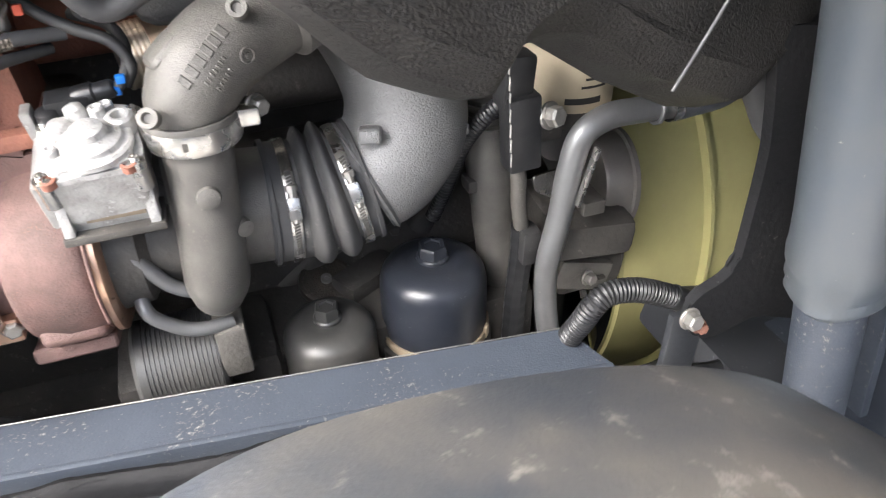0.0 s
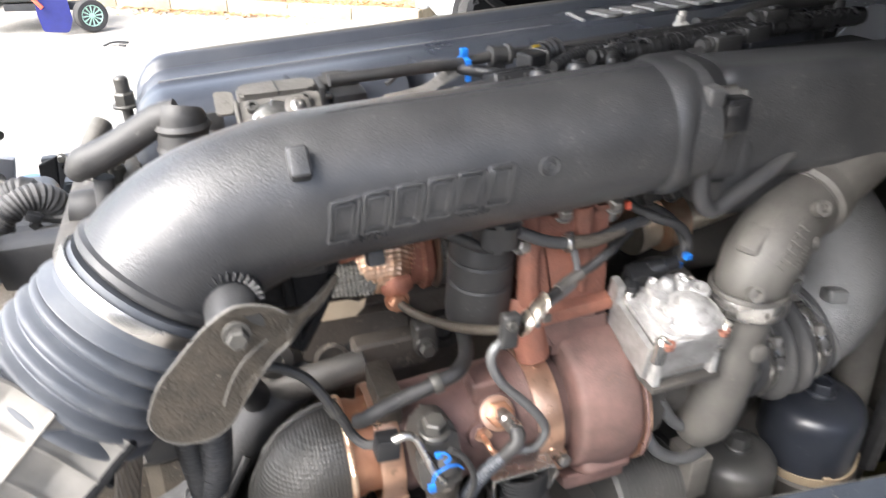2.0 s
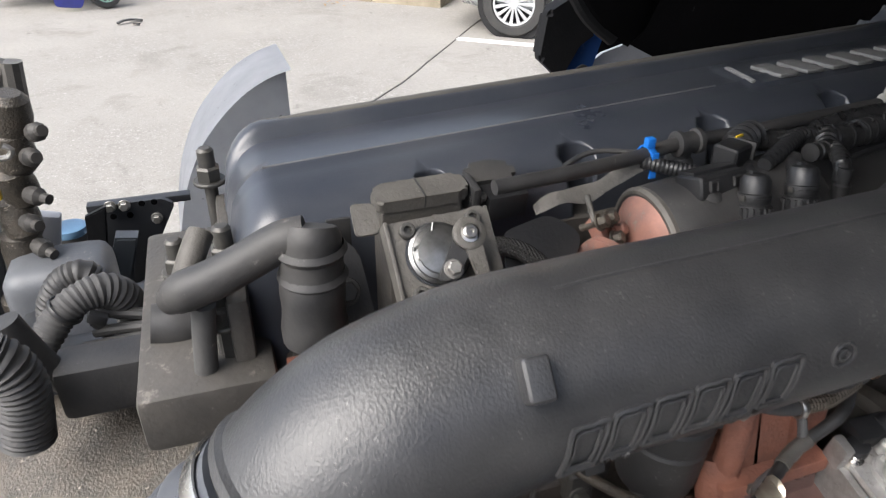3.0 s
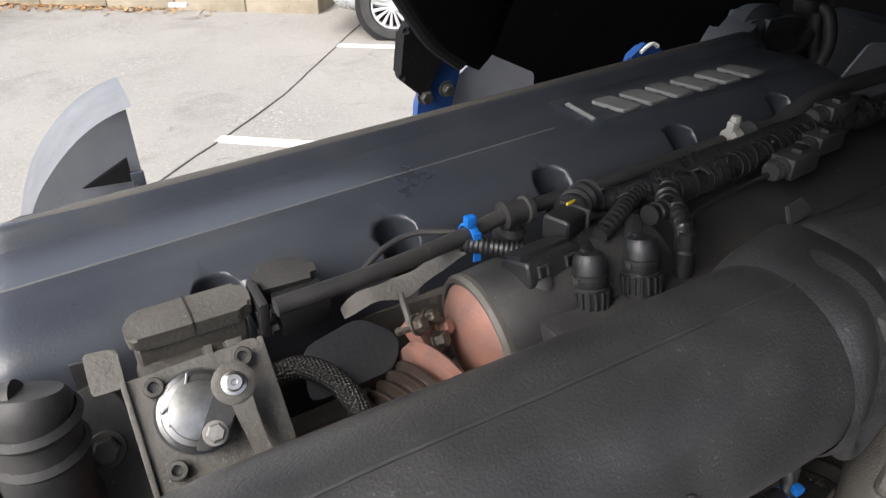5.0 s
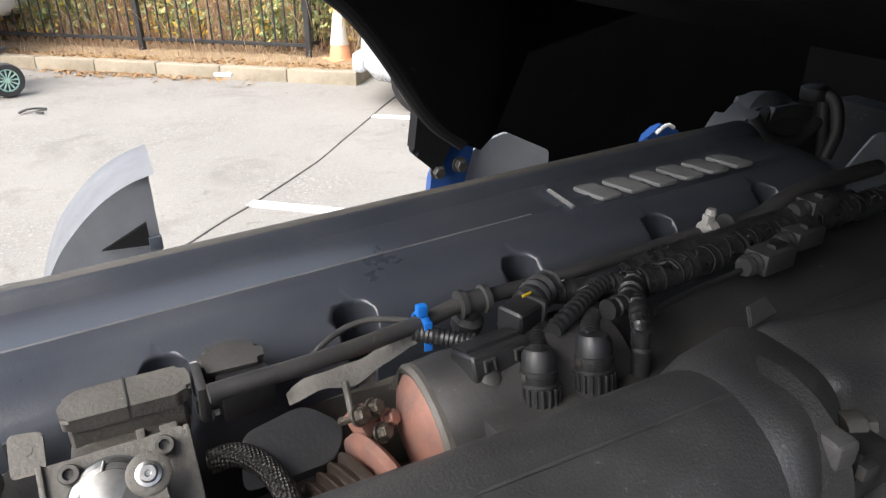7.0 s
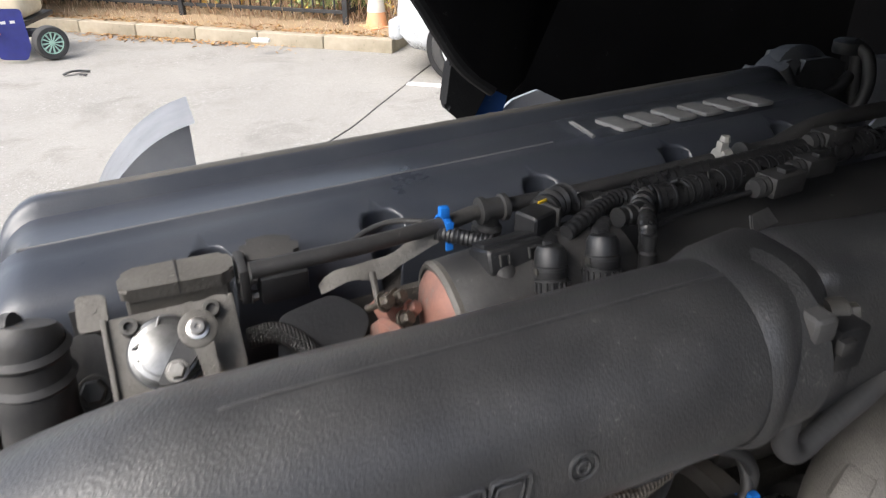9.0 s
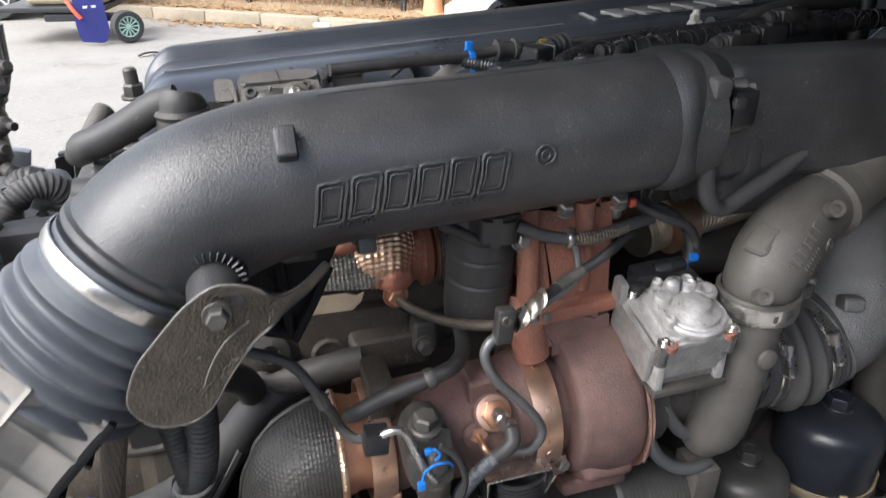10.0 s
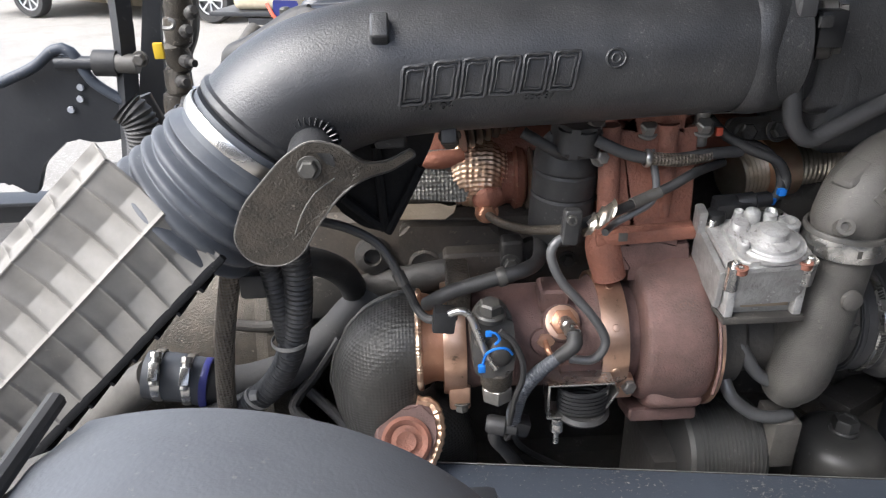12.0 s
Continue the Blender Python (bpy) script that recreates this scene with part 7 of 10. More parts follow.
part("tube", sweep([(0.152, 0.746, 1.492), (0.20, 0.757, 1.517), (0.29, 0.773, 1.567), (0.42, 0.80, 1.64)], [0.045, 0.045, 0.045, 0.046], 32, 0.01), CAST_GREY, cpipe)
part("cuff", sweep([(0.285, 0.772, 1.564), (0.335, 0.782, 1.592)], 0.050, 32, 0.01), RUBBER, cpipe)
vcl = thing("v_band_clamp", "steel v-band clamp on the charge air elbow", "clamp")
part("band", band((0.053, 0.698, 1.410), (0, 0, 1), 0.0405, 0.024, 0.003), STEEL, vcl)
part("lug", box(0.03, 0.014, 0.018, Matrix.Translation((0.098, 0.688, 1.416)), 0.003), STEEL, vcl)
part("bolt", hexbolt((0.112, 0.698, 1.420), (0.5, -0.8, 0), 0.016, 0.03), BOLT, vcl)
part("label", box(0.018, 0.001, 0.008, Matrix.Translation((0.050, 0.6545, 1.410)), 0), BEIGE_BOX, vcl)

bh = thing("rubber_coupling", "grey-black ribbed rubber coupling hose", "coupling hose")
bx = [(0.108, 0.775, 1.264), (0.145, 0.774, 1.262), (0.185, 0.773, 1.266), (0.225, 0.772, 1.275)]


def bell_ridge(s):
    for c in (0.052, 0.078):
        if abs(s - c) < 0.011:
            return 1.0 + 0.17 * math.cos((s - c) / 0.011 * math.pi / 2) ** 0.7
    return 1.0


part("hose", sweep(bx, [0.070, 0.070, 0.071, 0.071], 44, 0.0015, bell_ridge), RUBBER, bh)
part("lip", band((0.111, 0.775, 1.264), (1, 0, -0.04), 0.0700, 0.006, 0.0022), RUBBER, bh)
part("lip", band((0.222, 0.772, 1.274), (1, 0, 0.2), 0.0705, 0.006, 0.0022), RUBBER, bh)
worm_clamp("hose_clamp", (0.132, 0.7745, 1.263), (1, 0, -0.02), 0.071, 0.012, (0, -1, 0.45), "steel worm-drive hose clamp on the rubber coupling")
worm_clamp("hose_clamp", (0.205, 0.7725, 1.270), (1, 0, 0.2), 0.072, 0.012, (0, -1, 0.45), "steel worm-drive hose clamp on the rubber coupling")
el = thing("intake_elbow", "silver-grey rough cast aluminium intake elbow", "elbow")
part("casting", sweep([(0.222, 0.772, 1.273), (0.255, 0.775, 1.290), (0.283, 0.785, 1.330), (0.283, 0.80, 1.385), (0.255, 0.825, 1.445), (0.225, 0.85, 1.50)], [0.068, 0.071, 0.073, 0.070, 0.064, 0.06], 40, 0.006), CAST_SILVER, el)
part("bead", lathe([(0.069, -0.003), (0.073, 0.0), (0.069, 0.004)], at((0.228, 0.772, 1.277), (0.9, 0.05, 0.4)), 40, cap=False), CAST_SILVER, el)
part("boss", box(0.026, 0.018, 0.026, at((0.226, 0.728, 1.352), (-0.3, -1, 0.3)), 0.006, 3), CAST_SILVER, el)
part("rib", box(0.012, 0.02, 0.016, Matrix.Translation((0.345, 0.76, 1.325)), 0.004), CAST_SILVER, el)
xpipe = thing("dark_cross_pipe", "dark flat pipe behind the couplings", "pipe")
part("tube", sweep([(0.05, 0.88, 1.385), (0.15, 0.885, 1.375), (0.30, 0.90, 1.37)], 0.045, 28, 0.02), CAST_DARK, xpipe)

# ---- front of the engine: filters, fan, coolant pipe, looms ----
def filter_cap(name, p, r, h, material, label, base_mat):
    f = thing(name, label, "oil filter")
    prof_ = [(r * 1.0, -h), (r * 0.995, -h * 0.2), (r * 0.985, 0.0), (r * 0.95, h * 0.13), (r * 0.87, h * 0.25), (r * 0.72, h * 0.335), (r * 0.5, h * 0.39), (r * 0.46, h * 0.38), (r * 0.3, h * 0.41), (0.0, h * 0.43)]
    m = Matrix.Translation(p)
    part("cap", lathe(prof_, m, 48), material, f)
    top_ = Vector(p) + Vector((0, 0, h * 0.435))
    part("hex_base", lathe([(r * 0.30, -0.003), (r * 0.30, 0.002), (r * 0.27, 0.004)], Matrix.Translation(top_), 28), material, f)
    part("hex", lathe([(r * 0.27, 0.0), (r * 0.27, 0.017), (r * 0.24, 0.020), (r * 0.16, 0.020), (r * 0.15, 0.017), (0, 0.017)], Matrix.Translation(top_) @ Matrix.Rotation(0.3, 4, "Z"), 6), material, f)
    part("seal_ring", lathe([(r * 1.0, -h * 0.98), (r * 1.05, -h * 0.96), (r * 1.06, -h * 1.05), (r * 1.04, -h * 1.16), (r * 0.99, -h * 1.18)], m, 48), base_mat, f)
    part("seat", lathe([(r * 1.1, -h * 2.2), (r * 1.1, -h * 1.22), (r * 1.02, -h * 1.14)], m, 40), CAST_DARK, f)
    for a in (0.6, 2.2, 4.4, 5.6):
        part("tab", box(0.012, 0.006, 0.018, m @ Matrix.Rotation(a, 4, "Z") @ Matrix.Translation((r * 1.04, 0, -h * 1.0)) @ Matrix.Rotation(radians(90), 4, "Z"), 0.002), base_mat, f)
    return f


filter_cap("oil_filter", (0.306, 0.765, 1.106), 0.0735, 0.078, FILTER_CAP, "glossy black oil filter cap with a hexagon top", BEIGE_SEAL)
filter_cap("fuel_filter", (0.156, 0.752, 1.062), 0.062, 0.066, FILTER_GREY, "oily dark grey filter cap with a hexagon top", FILTER_GREY)
plug2 = thing("cover_plug", "round dark cover plate with a centre screw", "cover plate")
pm = at((0.176, 0.862, 1.062), (0, -0.35, 0.95))
part("disc", lathe([(0.040, -0.03), (0.041, 0.0), (0.039, 0.004), (0.034, 0.005), (0.033, 0.003), (0.010, 0.003), (0.0, 0.004)], pm, 36), BRACKET, plug2)
part("screw", lathe([(0.008, 0.002), (0.008, 0.008), (0.004, 0.008), (0.004, 0.005), (0, 0.005)], pm, 18), BOLT, plug2)
fhouse = thing("filter_housing", "oily cast housing behind the filters", "oil housing")
part("base", box(0.44, 0.22, 0.20, Matrix.Translation((0.24, 0.86, 0.95)), 0.02), CAST_DARK, fhouse)
part("arm", box(0.10, 0.05, 0.03, Matrix.Translation((0.235, 0.855, 1.06)) @ Matrix.Rotation(0.5, 4, "Z"), 0.008), CAST_DARK, fhouse)
part("wall", box(0.34, 0.05, 0.22, Matrix.Translation((0.25, 0.93, 1.12)), 0.02), CAST_DARK, fhouse)
for k, (x, z) in enumerate(((0.12, 1.09), (0.23, 1.15), (0.34, 1.18), (0.29, 1.10))):
    part("bolt", hexbolt((x, 0.902, z), (0, -1, 0.2), 0.018), DARK_BOLT, fhouse)
part("rib", sweep([(0.10, 0.90, 1.03), (0.20, 0.895, 1.10), (0.33, 0.89, 1.16), (0.40, 0.88, 1.24)], 0.016, 12, 0.02), CAST_DARK, fhouse)

col = thing("coolant_column", "dark grey cast coolant column beside the filters", "coolant pipe")
part("tube", sweep([(0.428, 0.8, 0.915), (0.42, 0.8, 1.056), (0.407, 0.8, 1.169), (0.403, 0.805, 1.238), (0.403, 0.82, 1.297), (0.406, 0.83, 1.346)], [0.030, 0.030, 0.030, 0.033, 0.036, 0.036], 24, 0.012), CAST_GREY, col)
for z in (1.30, 1.315, 1.33):
    part("ring", lathe([(0.036, -0.004), (0.040, 0.0), (0.036, 0.004)], at((0.405, 0.82, z), (0, 0, 1)), 30, cap=False), CAST_GREY, col)
part("side_lug", box(0.03, 0.03, 0.02, Matrix.Translation((0.379, 0.8, 1.219)), 0.006), CAST_DARK, col)

cool = thing("coolant_pipe", "grey steel coolant pipe bent towards the radiator", "coolant pipe")
part("tube", sweep([(0.443, 0.68, 1.029), (0.434, 0.68, 1.084), (0.43, 0.68, 1.152), (0.441, 0.68, 1.223), (0.448, 0.68, 1.289), (0.459, 0.68, 1.33), (0.489, 0.68, 1.348), (0.529, 0.68, 1.349), (0.587, 0.68, 1.347)], 0.0152, 20, 0.008), PIPE_GREY, cool)
part("bead", band((0.552, 0.68, 1.348), (1, 0, -0.05), 0.0155, 0.006, 0.003), PIPE_GREY, cool)
part("clip", band((0.575, 0.68, 1.347), (1, 0, -0.05), 0.0165, 0.012, 0.002), STEEL, cool)
part("clip_lug", box(0.014, 0.012, 0.018, Matrix.Translation((0.573, 0.665, 1.36)), 0.003), STEEL, cool)
part("hose", sweep([(0.579, 0.68, 1.347), (0.65, 0.68, 1.36), (0.661, 0.66, 1.427), (0.658, 0.65, 1.49)], [0.019, 0.020, 0.020, 0.02], 18, 0.01), BELLOWS, cool, "grey rubber hose end")

fan = thing("cooling_fan", "pale yellow plastic fan ring and blades", "cooling fan")
FC = Vector((0.735, 1.17, 0.98))
R = 0.42
part("ring", lathe([(R, -0.135), (R + 0.004, -0.13), (R + 0.004, 0.008), (R + 0.016, 0.012), (R + 0.016, 0.018), (R + 0.002, 0.022), (R + 0.002, 0.150), (R - 0.006, 0.150), (R - 0.006, -0.135)], at(FC, XA), 96, cap=False), FAN, fan)
part("hub", lathe([(0.10, -0.05), (0.11, -0.04), (0.11, 0.04), (0.0, 0.05)], at(FC, XA), 40), FAN, fan)
for k in range(9):
    a = 2 * math.pi * k / 9
    m = at(FC, XA) @ Matrix.Rotation(a, 4, "Z")
    part("blade", box(0.29, 0.10, 0.006, m @ Matrix.Translation((0.25, 0, 0)) @ Matrix.Rotation(radians(35), 4, "X"), 0.002, 1), FAN, fan)
shroud = thing("fan_shroud", "black fan shroud and radiator frame", "fan shroud")
part("shell", lathe([(R + 0.05, 0.0), (R + 0.055, 0.09), (R + 0.03, 0.10), (R + 0.03, 0.30), (R + 0.10, 0.32)], at(FC + Vector((0.085, 0, 0)), XA), 72, cap=False), FRAME_BLACK, shroud)
part("radiator", box(0.07, 0.96, 1.0, Matrix.Translation((1.10, 1.12, 1.05)), 0.01), FLAP, shroud)

pulley = thing("belt_pulley", "grey smooth belt pulley in front of the fan", "pulley")
pmx = at((0.580, 0.8, 1.180), (1, -0.10, -0.05)) @ Matrix.Diagonal((1.4, 1.4, 1.0, 1))
part("wheel", lathe([(0.026, -0.03), (0.048, -0.03), (0.050, -0.026), (0.050, 0.008), (0.053, 0.010), (0.053, 0.017), (0.042, 0.019), (0.037, 0.006), (0.0, 0.006)], pmx, 44), mat("smooth_grey_pulley", (0.20, 0.185, 0.17), (0.15, 0.14, 0.13), 12, 0.4, 0.3, 0.1, 200), pulley)
part("arm", box(0.10, 0.04, 0.12, pmx @ Matrix.Translation((-0.03, -0.02, -0.06)), 0.012), CAST_DARK, pulley)
alt = thing("alternator", "dark cast alternator low beside the fan", "alternator")
part("body", lathe([(0.05, -0.05), (0.062, -0.04), (0.062, 0.04), (0.045, 0.055)], at((0.548, 0.8, 1.063), XA), 32), CAST_DARK, alt)
for k in range(12):
    a = 2 * math.pi * k / 12
    part("fin", box(0.03, 0.004, 0.012, at((0.548, 0.8, 1.063), XA) @ Matrix.Rotation(a, 4, "Z") @ Matrix.Translation((0.062, 0, 0.0)), 0.001, 1), CAST_DARK, alt)
part("bracket", box(0.09, 0.03, 0.05, Matrix.Translation((0.522, 0.745, 1.068)) @ Matrix.Rotation(0.3, 4, "Y"), 0.008), CAST_GREY, alt)
part("bolt", hexbolt((0.525, 0.725, 1.07), (0.3, -1, 0.2), 0.016), BOLT, alt)

loom = thing("cable_loom_trunk", "black taped cable loom with ties, running upright", "cable loom")
part("upper_block", box(0.040, 0.032, 0.092, Matrix.Translation((0.396, 0.71, 1.334)) @ Matrix.Rotation(radians(-4), 4, "Y"), 0.004), CONNECTOR, loom)
part("top_block", box(0.036, 0.034, 0.062, Matrix.Translation((0.39, 0.72, 1.393)) @ Matrix.Rotation(radians(4), 4, "Y"), 0.006), CONNECTOR, loom)
part("lower_run", sweep([(0.418, 0.73, 1.184), (0.418, 0.73, 1.138), (0.414, 0.73, 1.07), (0.412, 0.73, 0.984)], 0.0155, 8, 0.004, corrugated(0.02, 0.05)), CONNECTOR, loom)
part("lower_block", box(0.024, 0.024, 0.05, Matrix.Translation((0.42, 0.715, 1.164)), 0.003), CONNECTOR_GREY, loom)
part("wire", sweep([(0.398, 0.72, 1.293), (0.403, 0.72, 1.261), (0.405, 0.72, 1.227), (0.413, 0.725, 1.188)], 0.010, 12, 0.006), BEIGE_BOX, loom, "bare beige cable sleeve")
part("branch", sweep([(0.388, 0.735, 1.363), (0.368, 0.76, 1.327), (0.355, 0.79, 1.277), (0.346, 0.82, 1.207), (0.332, 0.84, 1.148)], 0.0095, 12, 0.0014, corrugated(0.006, 0.16)), CONNECTOR, loom)
for k in range(7):
    part("tape_edge", box(0.0015, 0.003, 0.016, Matrix.Translation(Vector((0.377, 0.69, 1.309)).lerp(Vector((0.374, 0.7, 1.416)), k / 6)), 0.0005, 1), WHITE_TIE, loom)
lb = thing("loom_bracket", "bright steel bracket with a hexagon bolt", "bracket")
part("plate", prism(rounded([(0.0, 0.0), (0.066, 0.008), (0.060, -0.010), (0.034, -0.038), (0.004, -0.020)], 0.004), 0.004, Matrix.Translation((0.421, 0.72, 1.262)) @ Matrix.Rotation(radians(84), 4, "X"), 0.001), STEEL, lb)
part("bolt", hexbolt((0.427, 0.699, 1.352), (0.35, -1, 0.25), 0.022, 0.05), BOLT, lb)
part("clamp", box(0.05, 0.03, 0.03, Matrix.Translation((0.437, 0.74, 1.317)), 0.008), CAST_DARK, lb)
strut = thing("steel_strut", "thin bright steel strut by the coolant pipe", "strut")
part("bar", box(0.004, 0.01, 0.075, Matrix.Translation((0.46, 0.66, 1.286)) @ Matrix.Rotation(radians(14), 4, "Y"), 0.001), STEEL, strut)
part("foot", box(0.03, 0.05, 0.02, Matrix.Translation((0.48, 0.69, 1.235)), 0.004), CAST_DARK, strut)

fcan = thing("filter_canister", "upper filter canister with a cream paper label", "filter canister")
fp = Vector((0.502, 0.8, 1.359))
part("can", lathe([(0.055, -0.06), (0.058, -0.055), (0.058, 0.10), (0.05, 0.11)], Matrix.Translation(fp), 40), CAST_DARK, fcan)
part("label", lathe([(0.0585, -0.036), (0.0592, -0.035), (0.0592, 0.05), (0.0585, 0.051)], Matrix.Translation(fp), 48, cap=False), CREAM, fcan, "cream paper label with dark print bars")
for k, (w, h, dz, da) in enumerate(((0.30, 0.008, -0.024, -110), (0.22, 0.003, -0.004, -92), (0.34, 0.003, 0.006, -88))):
    part("print_bar", lathe([(0.0593, dz), (0.0597, dz), (0.0597, dz + h), (0.0593, dz + h)], Matrix.Translation(fp), 12, arc=w / 2.4, start=(da - 10) / 360, cap=False), INK, fcan)
front_hoses = thing("front_hoses", "dark rubber hoses at the front of the engine", "hoses")
part("hose", sweep([(0.386, 0.84, 1.338), (0.37, 0.86, 1.268), (0.369, 0.88, 1.196), (0.326, 0.89, 1.102)], 0.02, 14, 0.01), HOSE, front_hoses)
part("hose", sweep([(0.497, 0.8, 1.252), (0.538, 0.84, 1.182), (0.541, 0.86, 1.121)], 0.025, 14, 0.01), HOSE, front_hoses)

# grey hoses behind the intake collar
gh = thing("breather_hose", "grey rubber breather hose with an elbow", "hose")
part("upper", sweep([(-0.04, 0.715, 1.643), (-0.037, 0.712, 1.617), (-0.032, 0.712, 1.59)], 0.0095, 14, 0.006), HOSE, gh)
part("lower", sweep([(-0.033, 0.712, 1.593), (-0.028, 0.715, 1.567), (-0.018, 0.72, 1.533), (0.005, 0.725, 1.512), (0.04, 0.73, 1.525), (0.084, 0.735, 1.546), (0.141, 0.75, 1.576)], 0.0092, 16, 0.006), RUBBER, gh)
part("clip", band((-0.032, 0.712, 1.59), (0, 0, 1), 0.0125, 0.008, 0.001), DARK_BOLT, gh)
part("elbow_cap", box(0.02, 0.03, 0.02, Matrix.Translation((-0.035, 0.715, 1.647)), 0.006, 3), RUBBER, gh)
gcon = thing("wall_connector", "black connector clipped beside the breather hose", "connector")
part("body", box(0.026, 0.02, 0.034, Matrix.Translation((-0.008, 0.71, 1.627)), 0.003), CONNECTOR, gcon)
part("latch", box(0.012, 0.006, 0.01, Matrix.Translation((-0.019, 0.697, 1.635)), 0.001), CONNECTOR_GREY, gcon)

# ---- on top: exhaust flap valve, fuel pipe, looms and connectors ----
valve = thing("exhaust_flap_valve", "dusty cast valve body with a bright disc and lever", "valve")
vn = Vector((0.0, -0.72, 0.69)).normalized()
vu = Vector((1, 0.06, 0.0)).normalized()
vw = vn.cross(vu).normalized()
vu = vw.cross(vn).normalized()
VMx = Matrix((vu, vw, vn)).transposed().to_4x4()
VMx.translation = Vector((-0.466, 0.897, 1.634))          # upper corner of the plate
part("plate", prism(rounded([(0.0, -0.088), (0.084, -0.088), (0.084, 0.0), (0.074, 0.002), (0.066, 0.0), (0.0, 0.0)], 0.004), 0.0045, VMx @ Matrix.Translation((0, 0, -0.002)), 0.001), BEIGE_BOX, valve)
part("flange_wall", box(0.0035, 0.09, 0.020, VMx @ Matrix.Translation((0.0, -0.044, -0.006)), 0.001), BEIGE_BOX, valve)
part("flange_wall", box(0.0035, 0.09, 0.020, VMx @ Matrix.Translation((0.084, -0.044, -0.010)), 0.001), BEIGE_BOX, valve)
part("recess", lathe([(0.0262, 0.0), (0.0262, 0.0016), (0.0, 0.0018)], VMx @ Matrix.Translation((0.036, -0.031, 0.0)), 40), FRAME_BLACK, valve, "dark ring round the disc")
part("disc", lathe([(0.0245, 0.0), (0.0245, 0.004), (0.022, 0.0055), (0.0215, 0.0075), (0.018, 0.0085), (0.0175, 0.0105), (0.010, 0.012), (0.0, 0.0125)], VMx @ Matrix.Translation((0.036, -0.031, 0.0015)), 40), mat("scuffed_bright_steel", (0.27, 0.27, 0.265), (0.12, 0.118, 0.115), 55, 0.34, 0.9, 0.08, 150, (0.16, 0.155, 0.15), 0.25, 120), valve, "bright worn steel disc")
for k, (x, y, w, r) in enumerate(((0.022, -0.022, 0.016, 0.5), (0.024, -0.036, 0.015, -0.3), (0.033, -0.014, 0.014, 1.2))):
    part("disc_step", box(w, 0.0016, 0.0025, VMx @ Matrix.Translation((x, y, 0.0105)) @ Matrix.Rotation(r, 4, "Z"), 0.0005, 1), STEEL, valve)
part("crank", prism(rounded([(0.026, -0.054), (0.040, -0.056), (0.064, -0.030), (0.050, -0.020)], 0.005), 0.004, VMx @ Matrix.Translation((0, 0, 0.0145)), 0.001), CONNECTOR_GREY, valve)
part("lever", prism(rounded([(0.052, -0.026), (0.0665, -0.030), (0.0665, -0.060), (0.072, -0.092), (0.062, -0.092), (0.057, -0.060)], 0.004), 0.0045, VMx @ Matrix.Translation((0, 0, 0.0185)), 0.001), BEIGE_BOX, valve)
part("lever_eye", lathe([(0.0125, 0.0), (0.0130, 0.001), (0.0130, 0.0045), (0.0115, 0.0055), (0.0075, 0.0055), (0.007, 0.004), (0, 0.004)], VMx @ Matrix.Translation((0.0585, -0.0235, 0.0165)), 32), BEIGE_BOX, valve)
part("pivot", lathe([(0.0075, 0.0), (0.0075, 0.0025), (0.0055, 0.003), (0.0055, 0.006), (0.0045, 0.0068), (0.002, 0.0068), (0.0015, 0.005)], VMx @ Matrix.Translation((0.0585, -0.0235, 0.0205)), 20), STEEL, valve)
part("nut", hexbolt(VMx @ Vector((0.0405, -0.0475, 0.0165)), vn, 0.0105), BOLT, valve)
for x, y in ((0.0155, -0.009), (0.0695, -0.0085), (0.0145, -0.060)):
    part("screw", screw(VMx @ Vector((x, y, 0.001)), vn, 0.0125), DARK_BOLT, valve)
motor = thing("valve_motor", "dusty beige cast motor housing on the valve", "actuator")
mmx = Matrix.Translation((-0.416, 0.966, 1.622)) @ Matrix.Rotation(0.07, 4, "Z") @ Matrix.Rotation(radians(8), 4, "X")
part("lid", prism(rounded([(-0.044, -0.014), (0.030, -0.016), (0.0335, -0.0135), (0.040, -0.012), (0.042, 0.002), (0.038, 0.014), (-0.034, 0.015), (-0.046, 0.006)], 0.005), 0.012, mmx, 0.0025, 3), BEIGE_BOX, motor)
part("lid_seam", box(0.0012, 0.031, 0.0125, mmx @ Matrix.Translation((-0.002, 0.0, 0.0008)), 0), CONNECTOR_GREY, motor)
part("body", box(0.078, 0.030, 0.034, mmx @ Matrix.Translation((-0.003, 0.002, -0.022)), 0.006, 3), BEIGE_BOX, motor)
part("strap", box(0.0055, 0.010, 0.032, mmx @ Matrix.Translation((0.002, -0.022, -0.019)) @ Matrix.Rotation(0.75, 4, "X"), 0.001), BEIGE_BOX, motor)
part("strap", box(0.012, 0.006, 0.030, mmx @ Matrix.Translation((0.020, -0.020, -0.020)) @ Matrix.Rotation(0.75, 4, "X"), 0.001), BEIGE_BOX, motor)
part("base_block", box(0.06, 0.045, 0.03, mmx @ Matrix.Translation((-0.002, -0.040, -0.034)) @ Matrix.Rotation(0.7, 4, "X"), 0.004), BEIGE_BOX, motor)
part("end_cap", box(0.008, 0.032, 0.034, mmx @ Matrix.Translation((0.047, -0.002, -0.012)), 0.003), CONNECTOR_GREY, motor)
part("connector", box(0.040, 0.026, 0.026, mmx @ Matrix.Translation((0.079, -0.006, -0.020)), 0.003), CONNECTOR, motor)
part("duct_behind", prism(rounded([(0.0, -0.014), (0.050, -0.016), (0.052, 0.004), (0.030, 0.012), (0.004, 0.010)], 0.006), 0.020, mmx @ Matrix.Translation((0.048, 0.022, -0.010)) @ Matrix.Rotation(0.2, 4, "X"), 0.005, 3), HOSE, motor)
